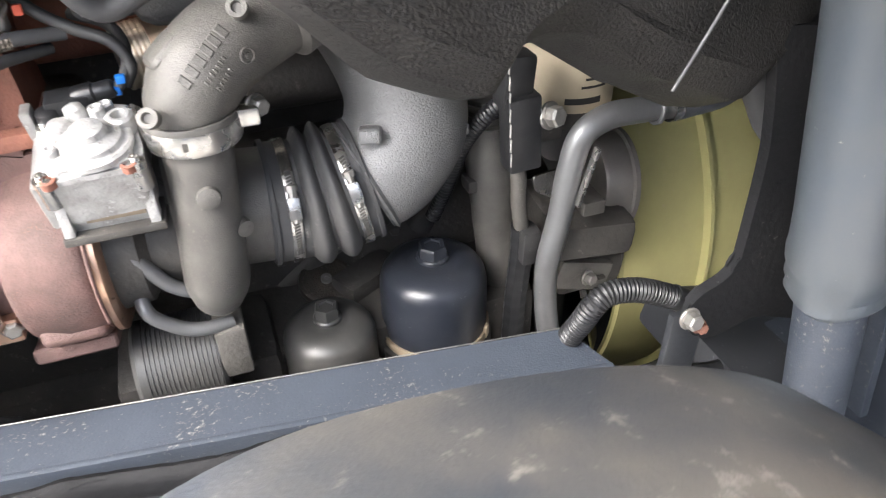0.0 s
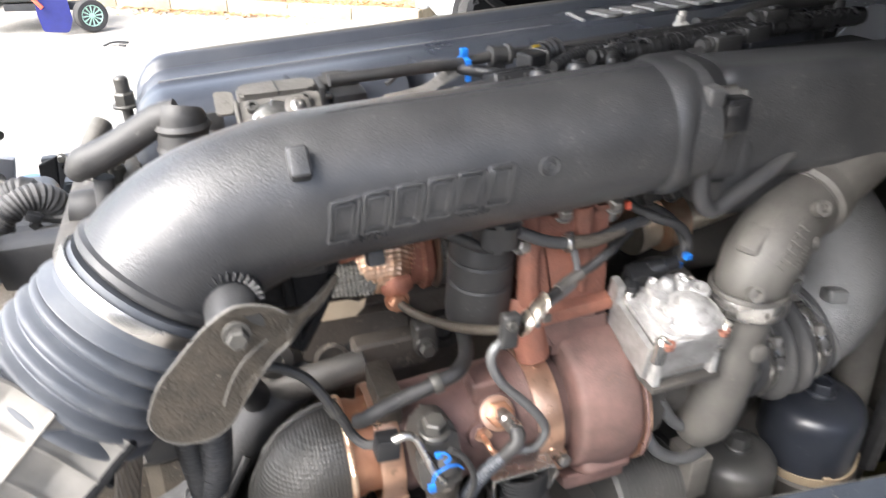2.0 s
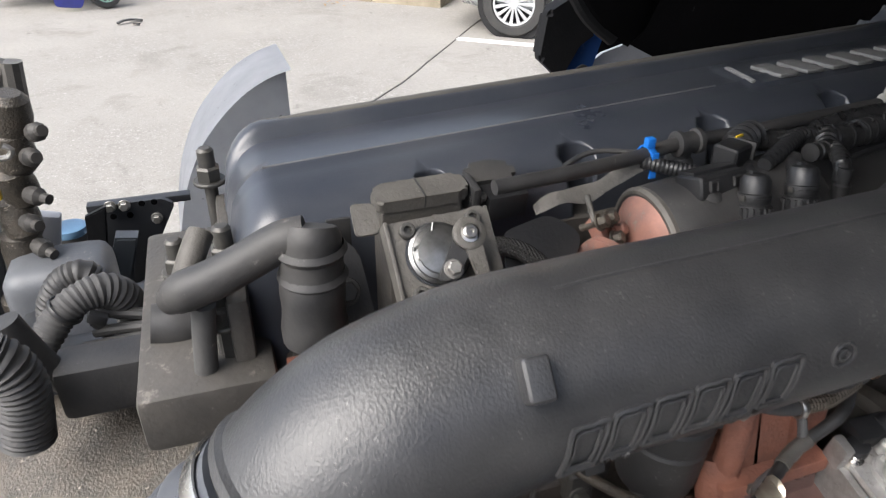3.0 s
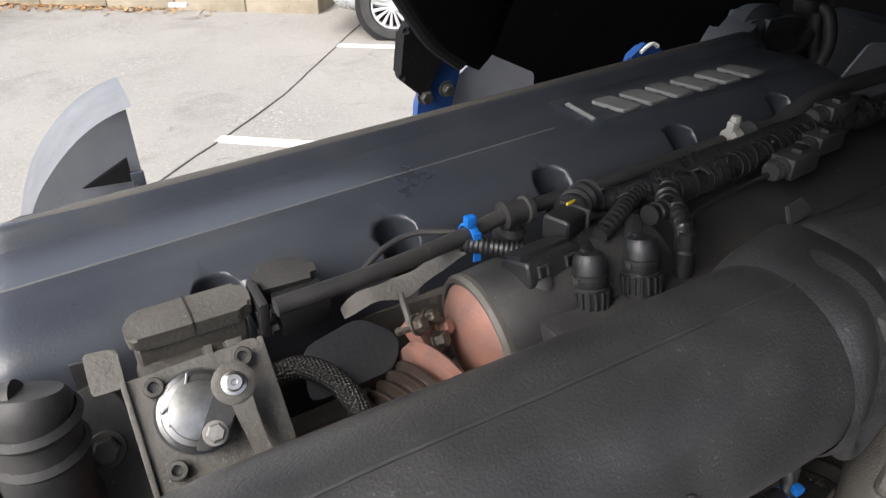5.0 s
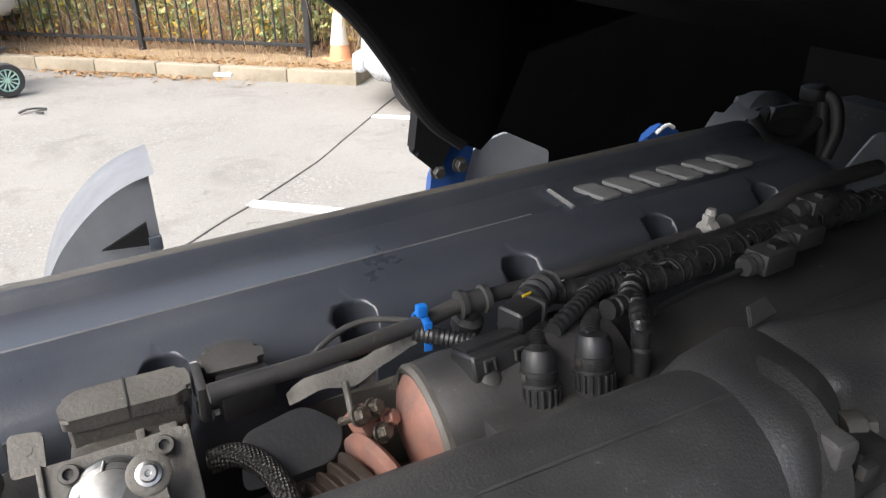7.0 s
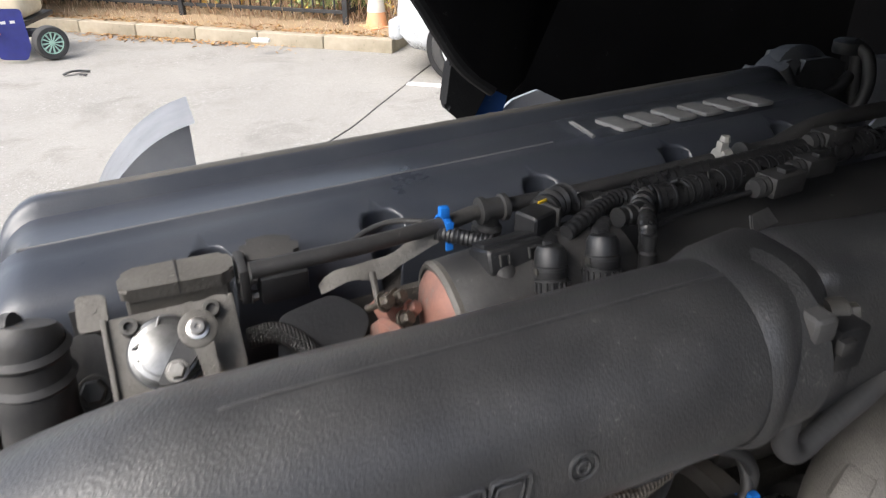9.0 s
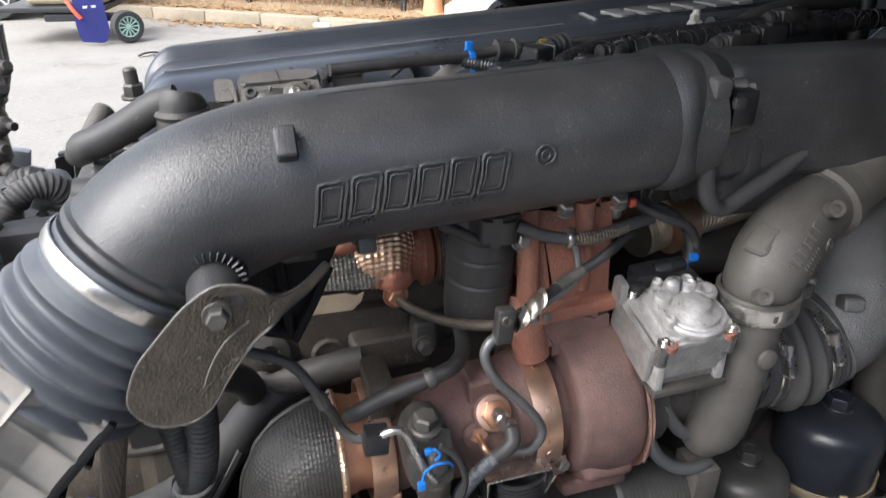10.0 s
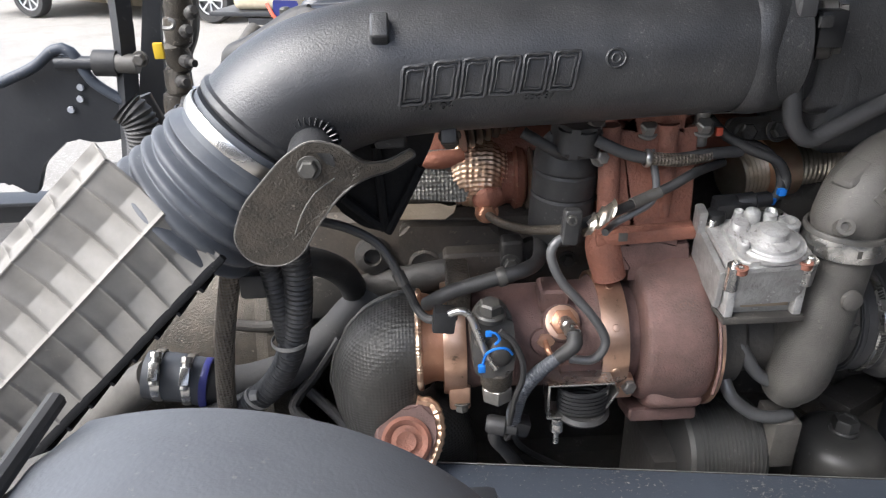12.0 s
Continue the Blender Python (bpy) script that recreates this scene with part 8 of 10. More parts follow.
for k in range(2):
    part("bolt", hexbolt(mmx @ Vector((0.052, -0.012, -0.008 - 0.018 * k)), (1, 0.06, 0), 0.008, 0.01), DARK_BOLT, motor)
part("ear", join(prism(rounded([(-0.010, -0.016), (0.010, -0.016), (0.010, 0.010), (-0.010, 0.012)], 0.004), 0.004, Matrix.Translation((-0.476, 0.925, 1.628)) @ Matrix.Rotation(radians(42), 4, "X"), 0.001), lathe([(0.0038, 0.0), (0.0038, 0.0026)], Matrix.Translation((-0.476, 0.925, 1.628)) @ Matrix.Rotation(radians(42), 4, "X"), 14)), BEIGE_BOX, motor)
part("mount", box(0.07, 0.06, 0.16, Matrix.Translation((-0.425, 0.945, 1.52)), 0.01), CAST_DARK, motor)
bkt = thing("hose_bracket", "dark pressed steel bracket beside the valve", "bracket")
part("plate", prism(rounded([(-0.025, -0.09), (0.022, -0.09), (0.022, 0.02), (0.010, 0.035), (-0.012, 0.032), (-0.025, 0.01)], 0.008), 0.004, Matrix.Translation((-0.495, 0.955, 1.553)) @ Matrix.Rotation(radians(60), 4, "X") @ Matrix.Rotation(0.1, 4, "Z"), 0.001), CONNECTOR_GREY, bkt)
part("bolt", hexbolt((-0.492, 0.945, 1.545), (0, -0.8, 0.5), 0.018), DARK_BOLT, bkt)
part("tab", box(0.022, 0.004, 0.036, Matrix.Translation((-0.49, 0.975, 1.585)), 0.002), CONNECTOR_GREY, bkt)

# heat sleeve bellows, joint and copper shell beside the valve
exb = thing("exhaust_bellows", "brown steel exhaust bellows with a bolted joint", "exhaust bellows")
PINK = mat("pinkish_heat_tinted_iron", (0.34, 0.165, 0.125), (0.20, 0.12, 0.10), 40, 0.55, 0.3, 0.3, 160, (0.22, 0.19, 0.17), 0.25, 160)
part("bellows", sweep([(-0.36, 0.858, 1.508), (-0.31, 0.872, 1.524), (-0.262, 0.888, 1.540)], 0.036, 34, 0.0015, corrugated(0.0105, 0.15)), mat("browned_bellows_steel", (0.085, 0.062, 0.05), (0.05, 0.042, 0.036), 20, 0.4, 0.7, 0.2, 200), exb)
part("joint", lathe([(0.040, 0.0), (0.046, 0.003), (0.046, 0.010), (0.040, 0.014)], at((-0.260, 0.889, 1.541), (0.95, 0.3, 0.25)), 34), PINK, exb)
JM = at((-0.259, 0.915, 1.585), (0.55, -0.62, 0.56))
part("clamp_lug", box(0.016, 0.024, 0.012, JM @ Matrix.Translation((0.0, 0.002, -0.004)), 0.002), PINK, exb)
part("clamp_lug", box(0.014, 0.020, 0.010, JM @ Matrix.Translation((0.014, -0.012, -0.006)), 0.002), PINK, exb)
for x, y, h in ((-0.006, 0.010, 0.004), (0.008, 0.006, 0.006), (0.002, -0.012, 0.006), (0.018, -0.010, 0.004)):
    part("bolt", hexbolt(JM @ Vector((x, y, h)), JM.to_3x3() @ Vector((0, 0, 1)), 0.0115, 0.02), PINK if x > 0.01 else BRACKET, exb)
part("stud", sweep([JM @ Vector((-0.008, 0.012, 0.0)), Vector((-0.268, 0.935, 1.612))], 0.0028, 8, 0.01), BEIGE_BOX, exb)
shellc = thing("exhaust_joint_cover", "dark cover with a coppery rusted end face", "heat cover")
sd_ = Vector((0.985, 0.02, 0.10)).normalized()
sc_ = Vector((-0.214, 0.912, 1.562))
part("shell", lathe([(0.053, 0.0), (0.056, 0.004), (0.0575, 0.05), (0.056, 0.15), (0.05, 0.17)], at(sc_, sd_), 44), CONNECTOR_GREY, shellc)
part("face", lathe([(0.0, -0.016), (0.026, -0.013), (0.042, -0.006), (0.0515, 0.003)], at(sc_, sd_), 44, cap=False), PINK, shellc, "coppery rusted end face")
part("rim", lathe([(0.0505, -0.001), (0.054, -0.0015), (0.0565, 0.002), (0.0560, 0.007), (0.053, 0.006)], at(sc_, sd_), 44, cap=False), BEIGE_BOX, shellc, "dull grey crimped rim")
part("dent", lathe([(0.0, 0.004), (0.008, 0.003), (0.011, 0.0)], at(sc_ + sd_ * 0.045 + Vector((0, -0.016, 0.055)), (0, -0.3, 1)) @ Matrix.Scale(1.6, 4, (1, 0, 0)), 20, cap=False), CONNECTOR_GREY, shellc)
part("lip", sweep([sc_ + sd_ * 0.04 + Vector((0, -0.054, 0.010)), sc_ + sd_ * 0.08 + Vector((0, -0.052, 0.018)), sc_ + sd_ * 0.13 + Vector((0, -0.05, 0.022))], 0.006, 10, 0.01), CONNECTOR, shellc)
hb = thing("braided_heater_hose", "braided rubber hose dipping beside the bellows", "hose")
part("hose", sweep([(-0.372, 0.935, 1.572), (-0.352, 0.930, 1.576), (-0.335, 0.905, 1.577), (-0.325, 0.872, 1.565), (-0.322, 0.855, 1.535)], 0.0088, 16, 0.003), dimpled("braided_black_hose", (0.022, 0.021, 0.020), (0.012, 0.012, 0.012), 0.0026, 0.45, 0.2, 1.0), hb)
hs = thing("heat_shield_strip", "crumpled thin metal heat shield strip", "heat shield")
bm = bmesh.new()
rows = []
for i in range(15):
    t = i / 14
    c = Vector((-0.308, 0.958, 1.590)).lerp(Vector((-0.205, 0.948, 1.623)), t) + Vector((0, 0, 0.004 * math.sin(t * 9)))
    w = 0.0035 + 0.0035 * math.sin(t * 3.1) + 0.0012 * math.sin(t * 17)
    rows.append([bm.verts.new(c + Vector((0.1, -0.6, -0.6)).normalized() * w * s + Vector((0, 0.0015, 0.002)) * k) for s, k in ((-1, 0), (1, 0), (1, 1), (-1, 1))])
for a, b in zip(rows, rows[1:]):
    for j in range(4):
        bm.faces.new((a[j], a[(j + 1) % 4], b[(j + 1) % 4], b[j]))
bm.faces.new(rows[0])
bm.faces.new(rows[-1][::-1])
part("strip", bm, BEIGE_BOX, hs)
part("fold", prism(rounded([(-0.04, -0.02), (0.03, -0.022), (0.045, 0.0), (0.02, 0.026), (-0.03, 0.02)], 0.01), 0.003, Matrix.Translation((-0.316, 0.928, 1.572)) @ Matrix.Rotation(0.75, 4, "X") @ Matrix.Rotation(0.1, 4, "Z"), 0.001), CONNECTOR, hs)

fuel = thing("fuel_pipe", "dark plastic pipe with tee pieces along the valve cover", "pipe")
FP = [(-0.365, 0.922, 1.640), (-0.28, 0.932, 1.6395), (-0.20, 0.955, 1.635), (-0.155, 0.966, 1.637), (-0.06, 0.974, 1.637), (0.02, 0.982, 1.639), (0.115, 0.992, 1.640)]
part("run", sweep(FP, 0.0068, 14, 0.008), HOSE, fuel)
part("run", sweep([(0.165, 0.995, 1.640), (0.20, 0.995, 1.643), (0.24, 1.003, 1.652), (0.30, 1.015, 1.656), (0.42, 1.03, 1.655)], 0.0095, 14, 0.008), HOSE, fuel)
for p_ in ((-0.147, 0.966, 1.637), (0.13, 0.993, 1.640)):
    p_ = Vector(p_)
    if p_.x < 0:
        part("tee", join(lathe([(0.009, -0.014), (0.0125, -0.013), (0.0125, -0.008), (0.010, -0.007), (0.010, 0.008), (0.0125, 0.009), (0.0125, 0.014), (0.009, 0.015)], at(p_, (1, 0.05, 0)), 22), lathe([(0.012, -0.03), (0.014, -0.026), (0.014, -0.018), (0.009, -0.014), (0.009, 0.0)], at(p_, (0.1, -0.2, 0.95)), 20)), CONNECTOR_GREY, fuel)
    else:
        part("white_clip", join(lathe([(0.0075, -0.006), (0.0115, -0.0055), (0.0115, 0.0055), (0.0075, 0.006)], at(p_, (1, 0.05, 0)), 22), box(0.010, 0.009, 0.012, Matrix.Translation(p_ + Vector((-0.002, 0.0, 0.013))), 0.002), lathe([(0.006, 0.018), (0.0045, 0.024), (0.002, 0.024)], Matrix.Translation(p_), 8)), WHITE_TIE, fuel, "dirty white plastic clip")
part("ring", lathe([(0.009, -0.004), (0.013, -0.003), (0.013, 0.003), (0.009, 0.004)], at((0.158, 0.995, 1.640), (1, 0.05, 0)), 20), CONNECTOR_GREY, fuel)
part("side_branch", sweep([(-0.205, 0.952, 1.630), (-0.185, 0.938, 1.628), (-0.165, 0.925, 1.626)], 0.0065, 12, 0.0012, corrugated(0.004, 0.14)), CONNECTOR, fuel)
part("clear_tube", sweep([(-0.29, 0.968, 1.615), (-0.262, 0.978, 1.628), (-0.235, 0.978, 1.634), (-0.205, 0.965, 1.634)], 0.0026, 10, 0.006), HOSE, fuel)
bt = thing("cable_tie", "bright blue plastic cable tie round the pipe", "cable tie")
part("loop", band((-0.197, 0.956, 1.634), (1, 0.2, 0), 0.0085, 0.007, 0.0016), BLUE_TIE, bt)
part("head", box(0.009, 0.008, 0.010, Matrix.Translation((-0.198, 0.953, 1.648)), 0.002), BLUE_TIE, bt)
part("tail", box(0.007, 0.002, 0.026, Matrix.Translation((-0.196, 0.944, 1.628)), 0.0006), BLUE_TIE, bt)


def round_plug(top, s=1.0):
    """A bayonet plug: a knurled ring below, a smooth domed cap, a thin boot leaving from the top."""
    t = thing("bayonet_plug", "black knurled bayonet cable plug", "connector", "bayonet plugs")
    d = Vector((0.08, 0.30, 0.95)).normalized()
    m = at(Vector(top) - d * 0.040, d) @ Matrix.Diagonal((1, 1, 0.84, 1))
    part("ring", lathe([(0.0128 * s, -0.03), (0.0135 * s, 0.0), (0.0135 * s, 0.0135), (0.0125 * s, 0.015)], m, 32), CONNECTOR, t)
    for k in range(18):
        a = 2 * math.pi * k / 18
        part("grip", box(0.0026, 0.0026, 0.017, m @ Matrix.Rotation(a, 4, "Z") @ Matrix.Translation((0.0140 * s, 0, 0.0035)), 0.0007, 1), CONNECTOR, t)
    part("cap", lathe([(0.0115 * s, 0.0135), (0.0125 * s, 0.0165), (0.0125 * s, 0.022), (0.0131 * s, 0.0225), (0.0131 * s, 0.026), (0.0122 * s, 0.027), (0.0118 * s, 0.040), (0.0095 * s, 0.0455), (0.005 * s, 0.0475), (0, 0.048)], m, 28), CONNECTOR, t)
    part("index_tab", box(0.006, 0.002, 0.006, m @ Matrix.Translation((0.002, -0.0128 * s, 0.022)), 0.0005), DARK_BOLT, t)
    part("top_tab", box(0.005, 0.007, 0.004, m @ Matrix.Translation((0.0, -0.003, 0.0485)), 0.001), CONNECTOR, t)
    q = Vector(top) - d * 0.014
    part("boot", sweep([q, q + Vector((0.008, 0.016, 0.000)), q + Vector((0.018, 0.032, -0.002)), q + Vector((0.032, 0.048, -0.003))], [0.0078 * s, 0.0068 * s, 0.0062 * s, 0.0062 * s], 16, 0.0016, corrugated(0.0055, 0.16)), CONNECTOR, t)
    return t


round_plug((-0.132, 0.884, 1.639), 1.1)
round_plug((-0.089, 0.876, 1.645), 1.13)
sp_ = thing("small_plug", "thin black cable plug standing beside the others", "connector")
part("stem", lathe([(0.0075, -0.03), (0.008, 0.02), (0.006, 0.022), (0.0065, 0.036)], at((-0.047, 0.866, 1.603), (0, 0.1, 1)), 16), CONNECTOR, sp_)

cb = thing("sensor_plug", "black rectangular two-latch sensor plug", "connector")
cbm = Matrix.Translation((-0.158, 0.908, 1.622)) @ Matrix.Rotation(0.15, 4, "Z") @ Matrix.Rotation(radians(-18), 4, "X")
part("body", box(0.056, 0.034, 0.022, cbm, 0.005, 3), CONNECTOR, cb)
part("lid_step", box(0.050, 0.020, 0.004, cbm @ Matrix.Translation((0.0, 0.004, 0.012)), 0.001), CONNECTOR, cb)
for dx in (-0.014, 0.014):
    part("latch", join(box(0.010, 0.003, 0.002, cbm @ Matrix.Translation((dx, -0.0185, 0.005)), 0.0006), box(0.002, 0.003, 0.009, cbm @ Matrix.Translation((dx - 0.004, -0.0185, 0.001)), 0.0006), box(0.002, 0.003, 0.009, cbm @ Matrix.Translation((dx + 0.004, -0.0185, 0.001)), 0.0006)), CONNECTOR_GREY, cb)
part("collar", box(0.030, 0.026, 0.024, Matrix.Translation((-0.120, 0.933, 1.634)) @ Matrix.Rotation(0.4, 4, "Z"), 0.005, 3), CONNECTOR, cb)
part("collar_rim", box(0.004, 0.029, 0.027, Matrix.Translation((-0.106, 0.938, 1.634)) @ Matrix.Rotation(0.4, 4, "Z"), 0.001), CONNECTOR_GREY, cb)
part("yellow_mark", box(0.011, 0.0018, 0.0025, Matrix.Translation((-0.112, 0.937, 1.651)) @ Matrix.Rotation(0.3, 4, "Z"), 0.001), YELLOW, cb, "small yellow mark")
part("boot", sweep([(-0.105, 0.945, 1.637), (-0.09, 0.955, 1.638), (-0.075, 0.962, 1.638)], 0.0135, 16, 0.002, corrugated(0.005, 0.14)), CONNECTOR, cb)

tl = thing("taped_cable_loom", "black taped cable loom along the engine top", "cable loom")
TAPE = mat("shiny_black_tape", (0.012, 0.012, 0.013), (0.022, 0.022, 0.022), 40, 0.3, 0, 0.5, 160, (0.13, 0.13, 0.125), 0.12, 110)


def taped(pitch, seed):
    """Overlapping turns of tape, uneven."""
    def f(s):
        k = int(s / pitch)
        u = s / pitch - k
        return 0.92 + 0.16 * u + 0.12 * noise.noise(Vector((k * 1.7 + seed, 0.3, 0.1))) + 0.06 * noise.noise(Vector((s * 160, seed, 0)))
    return f


part("main", sweep([(-0.078, 0.958, 1.634), (-0.04, 0.955, 1.630), (0.0, 0.948, 1.628), (0.05, 0.951, 1.630), (0.12, 0.961, 1.632), (0.20, 0.975, 1.633), (0.30, 0.985, 1.634), (0.45, 1.0, 1.633)], [0.0105, 0.011, 0.0125, 0.0135, 0.0135, 0.0135, 0.0135, 0.013], 14, 0.0016, taped(0.0125, 3.0)), TAPE, tl)
part("main", sweep([(0.005, 0.964, 1.636), (0.06, 0.968, 1.639), (0.13, 0.974, 1.640), (0.22, 0.986, 1.641), (0.34, 0.998, 1.641)], [0.008, 0.010, 0.010, 0.010, 0.009], 12, 0.0016, taped(0.0105, 7.0)), TAPE, tl)
part("branch", sweep([(0.0, 0.95, 1.632), (-0.03, 0.948, 1.636), (-0.06, 0.93, 1.637), (-0.085, 0.915, 1.637), (-0.105, 0.905, 1.634)], [0.0085, 0.0085, 0.0075, 0.007, 0.0065], 12, 0.0015, corrugated(0.0075, 0.16)), CONNECTOR, tl)
part("branch", sweep([(0.008, 0.950, 1.634), (-0.012, 0.930, 1.637), (-0.03, 0.912, 1.638), (-0.055, 0.905, 1.640)], [0.010, 0.010, 0.009, 0.008], 12, 0.0015, taped(0.009, 1.0)), TAPE, tl)
part("branch", sweep([(-0.018, 0.918, 1.636), (-0.034, 0.892, 1.640), (-0.044, 0.876, 1.636), (-0.047, 0.870, 1.622)], [0.0085, 0.008, 0.0075, 0.007], 12, 0.0015, taped(0.007, 11.0)), TAPE, tl)
part("thin_wire", sweep([(-0.02, 0.895, 1.632), (0.01, 0.908, 1.629), (0.06, 0.922, 1.627), (0.12, 0.932, 1.628)], 0.0028, 8, 0.006), CONNECTOR, tl)
part("thin_wire", sweep([(-0.01, 0.93, 1.640), (-0.022, 0.90, 1.640), (-0.034, 0.885, 1.632)], 0.0022, 8, 0.006), CONNECTOR, tl)
part("tie_clip", box(0.010, 0.008, 0.005, Matrix.Translation((-0.022, 0.893, 1.636)) @ Matrix.Rotation(0.6, 4, "Z"), 0.001), CONNECTOR_GREY, tl)
LOOM_LINE, _ = smooth_path([(-0.04, 0.955, 1.630), (0.0, 0.948, 1.628), (0.05, 0.951, 1.630), (0.12, 0.961, 1.632), (0.20, 0.975, 1.633), (0.30, 0.985, 1.634), (0.45, 1.0, 1.633)], 0.0135)
for a, b in zip(LOOM_LINE[2:], LOOM_LINE[3:]):
    part("loom_rib", band(a, b - a + Vector((0, 0.004 * math.sin(a.x * 300), 0.003 * math.sin(a.x * 190))), 0.0138, 0.0034, 0.0008, 18), CONNECTOR, tl)
rnd = random.Random(5)
for k in range(34):
    x = -0.07 + k * 0.0145
    y = 0.955 + 0.09 * max(0, x - 0.05)
    part("tape_end", box(0.0022, 0.0022, rnd.uniform(0.005, 0.012), Matrix.Translation((x, y - 0.013 + rnd.uniform(-0.002, 0.016), 1.643 + rnd.uniform(-0.004, 0.004))) @ Matrix.Rotation(rnd.uniform(-1.2, 1.2), 4, "Y") @ Matrix.Rotation(rnd.uniform(-1, 1), 4, "X"), 0.0005, 1), TAPE, tl)


def box_plug(p, rz, s=1.0):
    t = thing("inline_plug", "black inline cable plug with a latch", "connector", "inline plugs")
    m = Matrix.Translation(p) @ Matrix.Rotation(rz, 4, "Z")
    part("housing", box(0.046 * s, 0.026 * s, 0.022 * s, m, 0.003, 2), CONNECTOR_GREY, t)
    part("latch", box(0.018 * s, 0.010 * s, 0.006 * s, m @ Matrix.Translation((0.004, -0.002, 0.012 * s)), 0.001), CONNECTOR, t)
    part("seal", lathe([(0.010 * s, 0), (0.011 * s, 0.004), (0.009 * s, 0.008), (0.011 * s, 0.012), (0.009 * s, 0.018)], m @ Matrix.Translation((-0.022 * s, 0, 0)) @ Matrix.Rotation(radians(-90), 4, "Y"), 16), CONNECTOR_GREY, t)
    return t


box_plug((0.155, 0.935, 1.632), 0.15)
box_plug((0.215, 0.952, 1.636), 0.1, 0.9)
box_plug((0.27, 0.985, 1.648), 0.1, 0.95)
top_plate = thing("fuel_rail_cover", "dark grey cover plate under the cable looms", "cover plate")
part("plate", box(0.66, 0.13, 0.03, Matrix.Translation((0.14, 0.925, 1.587)) @ Matrix.Rotation(0.09, 4, "Z"), 0.008), CONNECTOR_GREY, top_plate)
part("tab", prism([(0, 0), (0.03, 0.006), (0.024, 0.02), (0.004, 0.016)], 0.004, Matrix.Translation((0.030, 0.838, 1.640)) @ Matrix.Rotation(0.9, 4, "X"), 0.001), CONNECTOR_GREY, top_plate)

# grey tank and plate at the front, past the end of the cover
etank = thing("expansion_tank", "grey plastic expansion tank past the valve cover", "tank")
tm_ = Matrix.Translation((0.956, 1.55, 1.481)) @ Matrix.Rotation(0.1, 4, "Z")
TANK = mat("worn_grey_tank_plastic", (0.045, 0.046, 0.048), (0.030, 0.031, 0.033), 9, 0.55, 0, 0.2, 180, (0.2, 0.2, 0.19), 0.15, 120)
part("tank", prism(rounded([(0.64, 1.40), (0.645, 1.535), (0.69, 1.595), (0.79, 1.598), (0.85, 1.575), (0.88, 1.40)], 0.03, 5), 0.10, Matrix.Translation((0, 1.50, 0)) @ Matrix.Rotation(radians(90), 4, "X"), 0.022, 4), TANK, etank)
part("rib", sweep([(0.66, 1.445, 1.59), (0.70, 1.44, 1.545), (0.78, 1.44, 1.53), (0.84, 1.445, 1.56)], 0.012, 12, 0.01), TANK, etank)
part("lobe", lathe([(0.0, 0.03), (0.05, 0.026), (0.075, 0.0), (0.08, -0.04)], at((0.75, 1.47, 1.545), (0, -1, 0.35)), 32), TANK, etank)
part("cap", lathe([(0.026, 0.0), (0.028, 0.006), (0.028, 0.022), (0.022, 0.026)], Matrix.Translation((0.83, 1.46, 1.60)), 24), CONNECTOR, etank)
part("cap_hose", sweep([(0.83, 1.45, 1.62), (0.84, 1.42, 1.60), (0.835, 1.40, 1.55), (0.82, 1.40, 1.50)], 0.012, 12, 0.008), HOSE, etank)
part("stand", box(0.3, 0.16, 0.5, Matrix.Translation((0.75, 1.56, 1.16)), 0.02), FRAME_BLACK, etank)
part("hose", sweep([(0.844, 1.45, 1.609), (0.844, 1.44, 1.557), (0.85, 1.43, 1.492)], 0.012, 12, 0.01), HOSE, etank)
gpl = thing("front_grey_plate", "grey painted steel plate with a slotted mark", "plate")
part("plate", prism(rounded([(-0.14, -0.10), (0.12, -0.10), (0.13, 0.06), (0.05, 0.07), (-0.06, 0.0)], 0.015), 0.006, Matrix.Translation((0.788, 1.3, 1.503)) @ Matrix.Rotation(radians(70), 4, "X"), 0.002), PANEL_GREY, gpl)
part("foot", box(0.08, 0.05, 0.30, Matrix.Translation(Vector((0.788, 1.3, 1.503)) + Vector((0, 0.03, -0.2))), 0.008), FRAME_BLACK, gpl)

# ---- rear of the engine: hoses, looms, gearbox, chassis brackets ----
gear = thing("bell_housing", "dusty grey cast bell housing behind the engine", "gearbox")
part("bell", lathe([(0.20, -0.30), (0.25, -0.26), (0.27, -0.16), (0.27, -0.02), (0.29, 0.0), (0.29, 0.03)], at((-0.62, 1.12, 1.10), XA), 48), BRACKET, gear)
part("gearbox", lathe([(0.17, -0.8), (0.19, -0.75), (0.19, -0.3)], at((-0.62, 1.12, 1.08), XA), 40), CAST_DARK, gear)
for k in range(8):
    a = 2 * math.pi * k / 8
    part("rib", box(0.16, 0.012, 0.02, at((-0.70, 1.12, 1.12), XA) @ Matrix.Rotation(a, 4, "Z") @ Matrix.Translation((0.262, 0, 0)) @ Matrix.Rotation(radians(90), 4, "Y"), 0.004), CAST_GREY, gear)
part("slot_rib", sweep([(-0.659, 0.86, 1.232), (-0.621, 0.86, 1.227), (-0.582, 0.86, 1.233)], 0.008, 10, 0.01), CAST_DARK, gear)

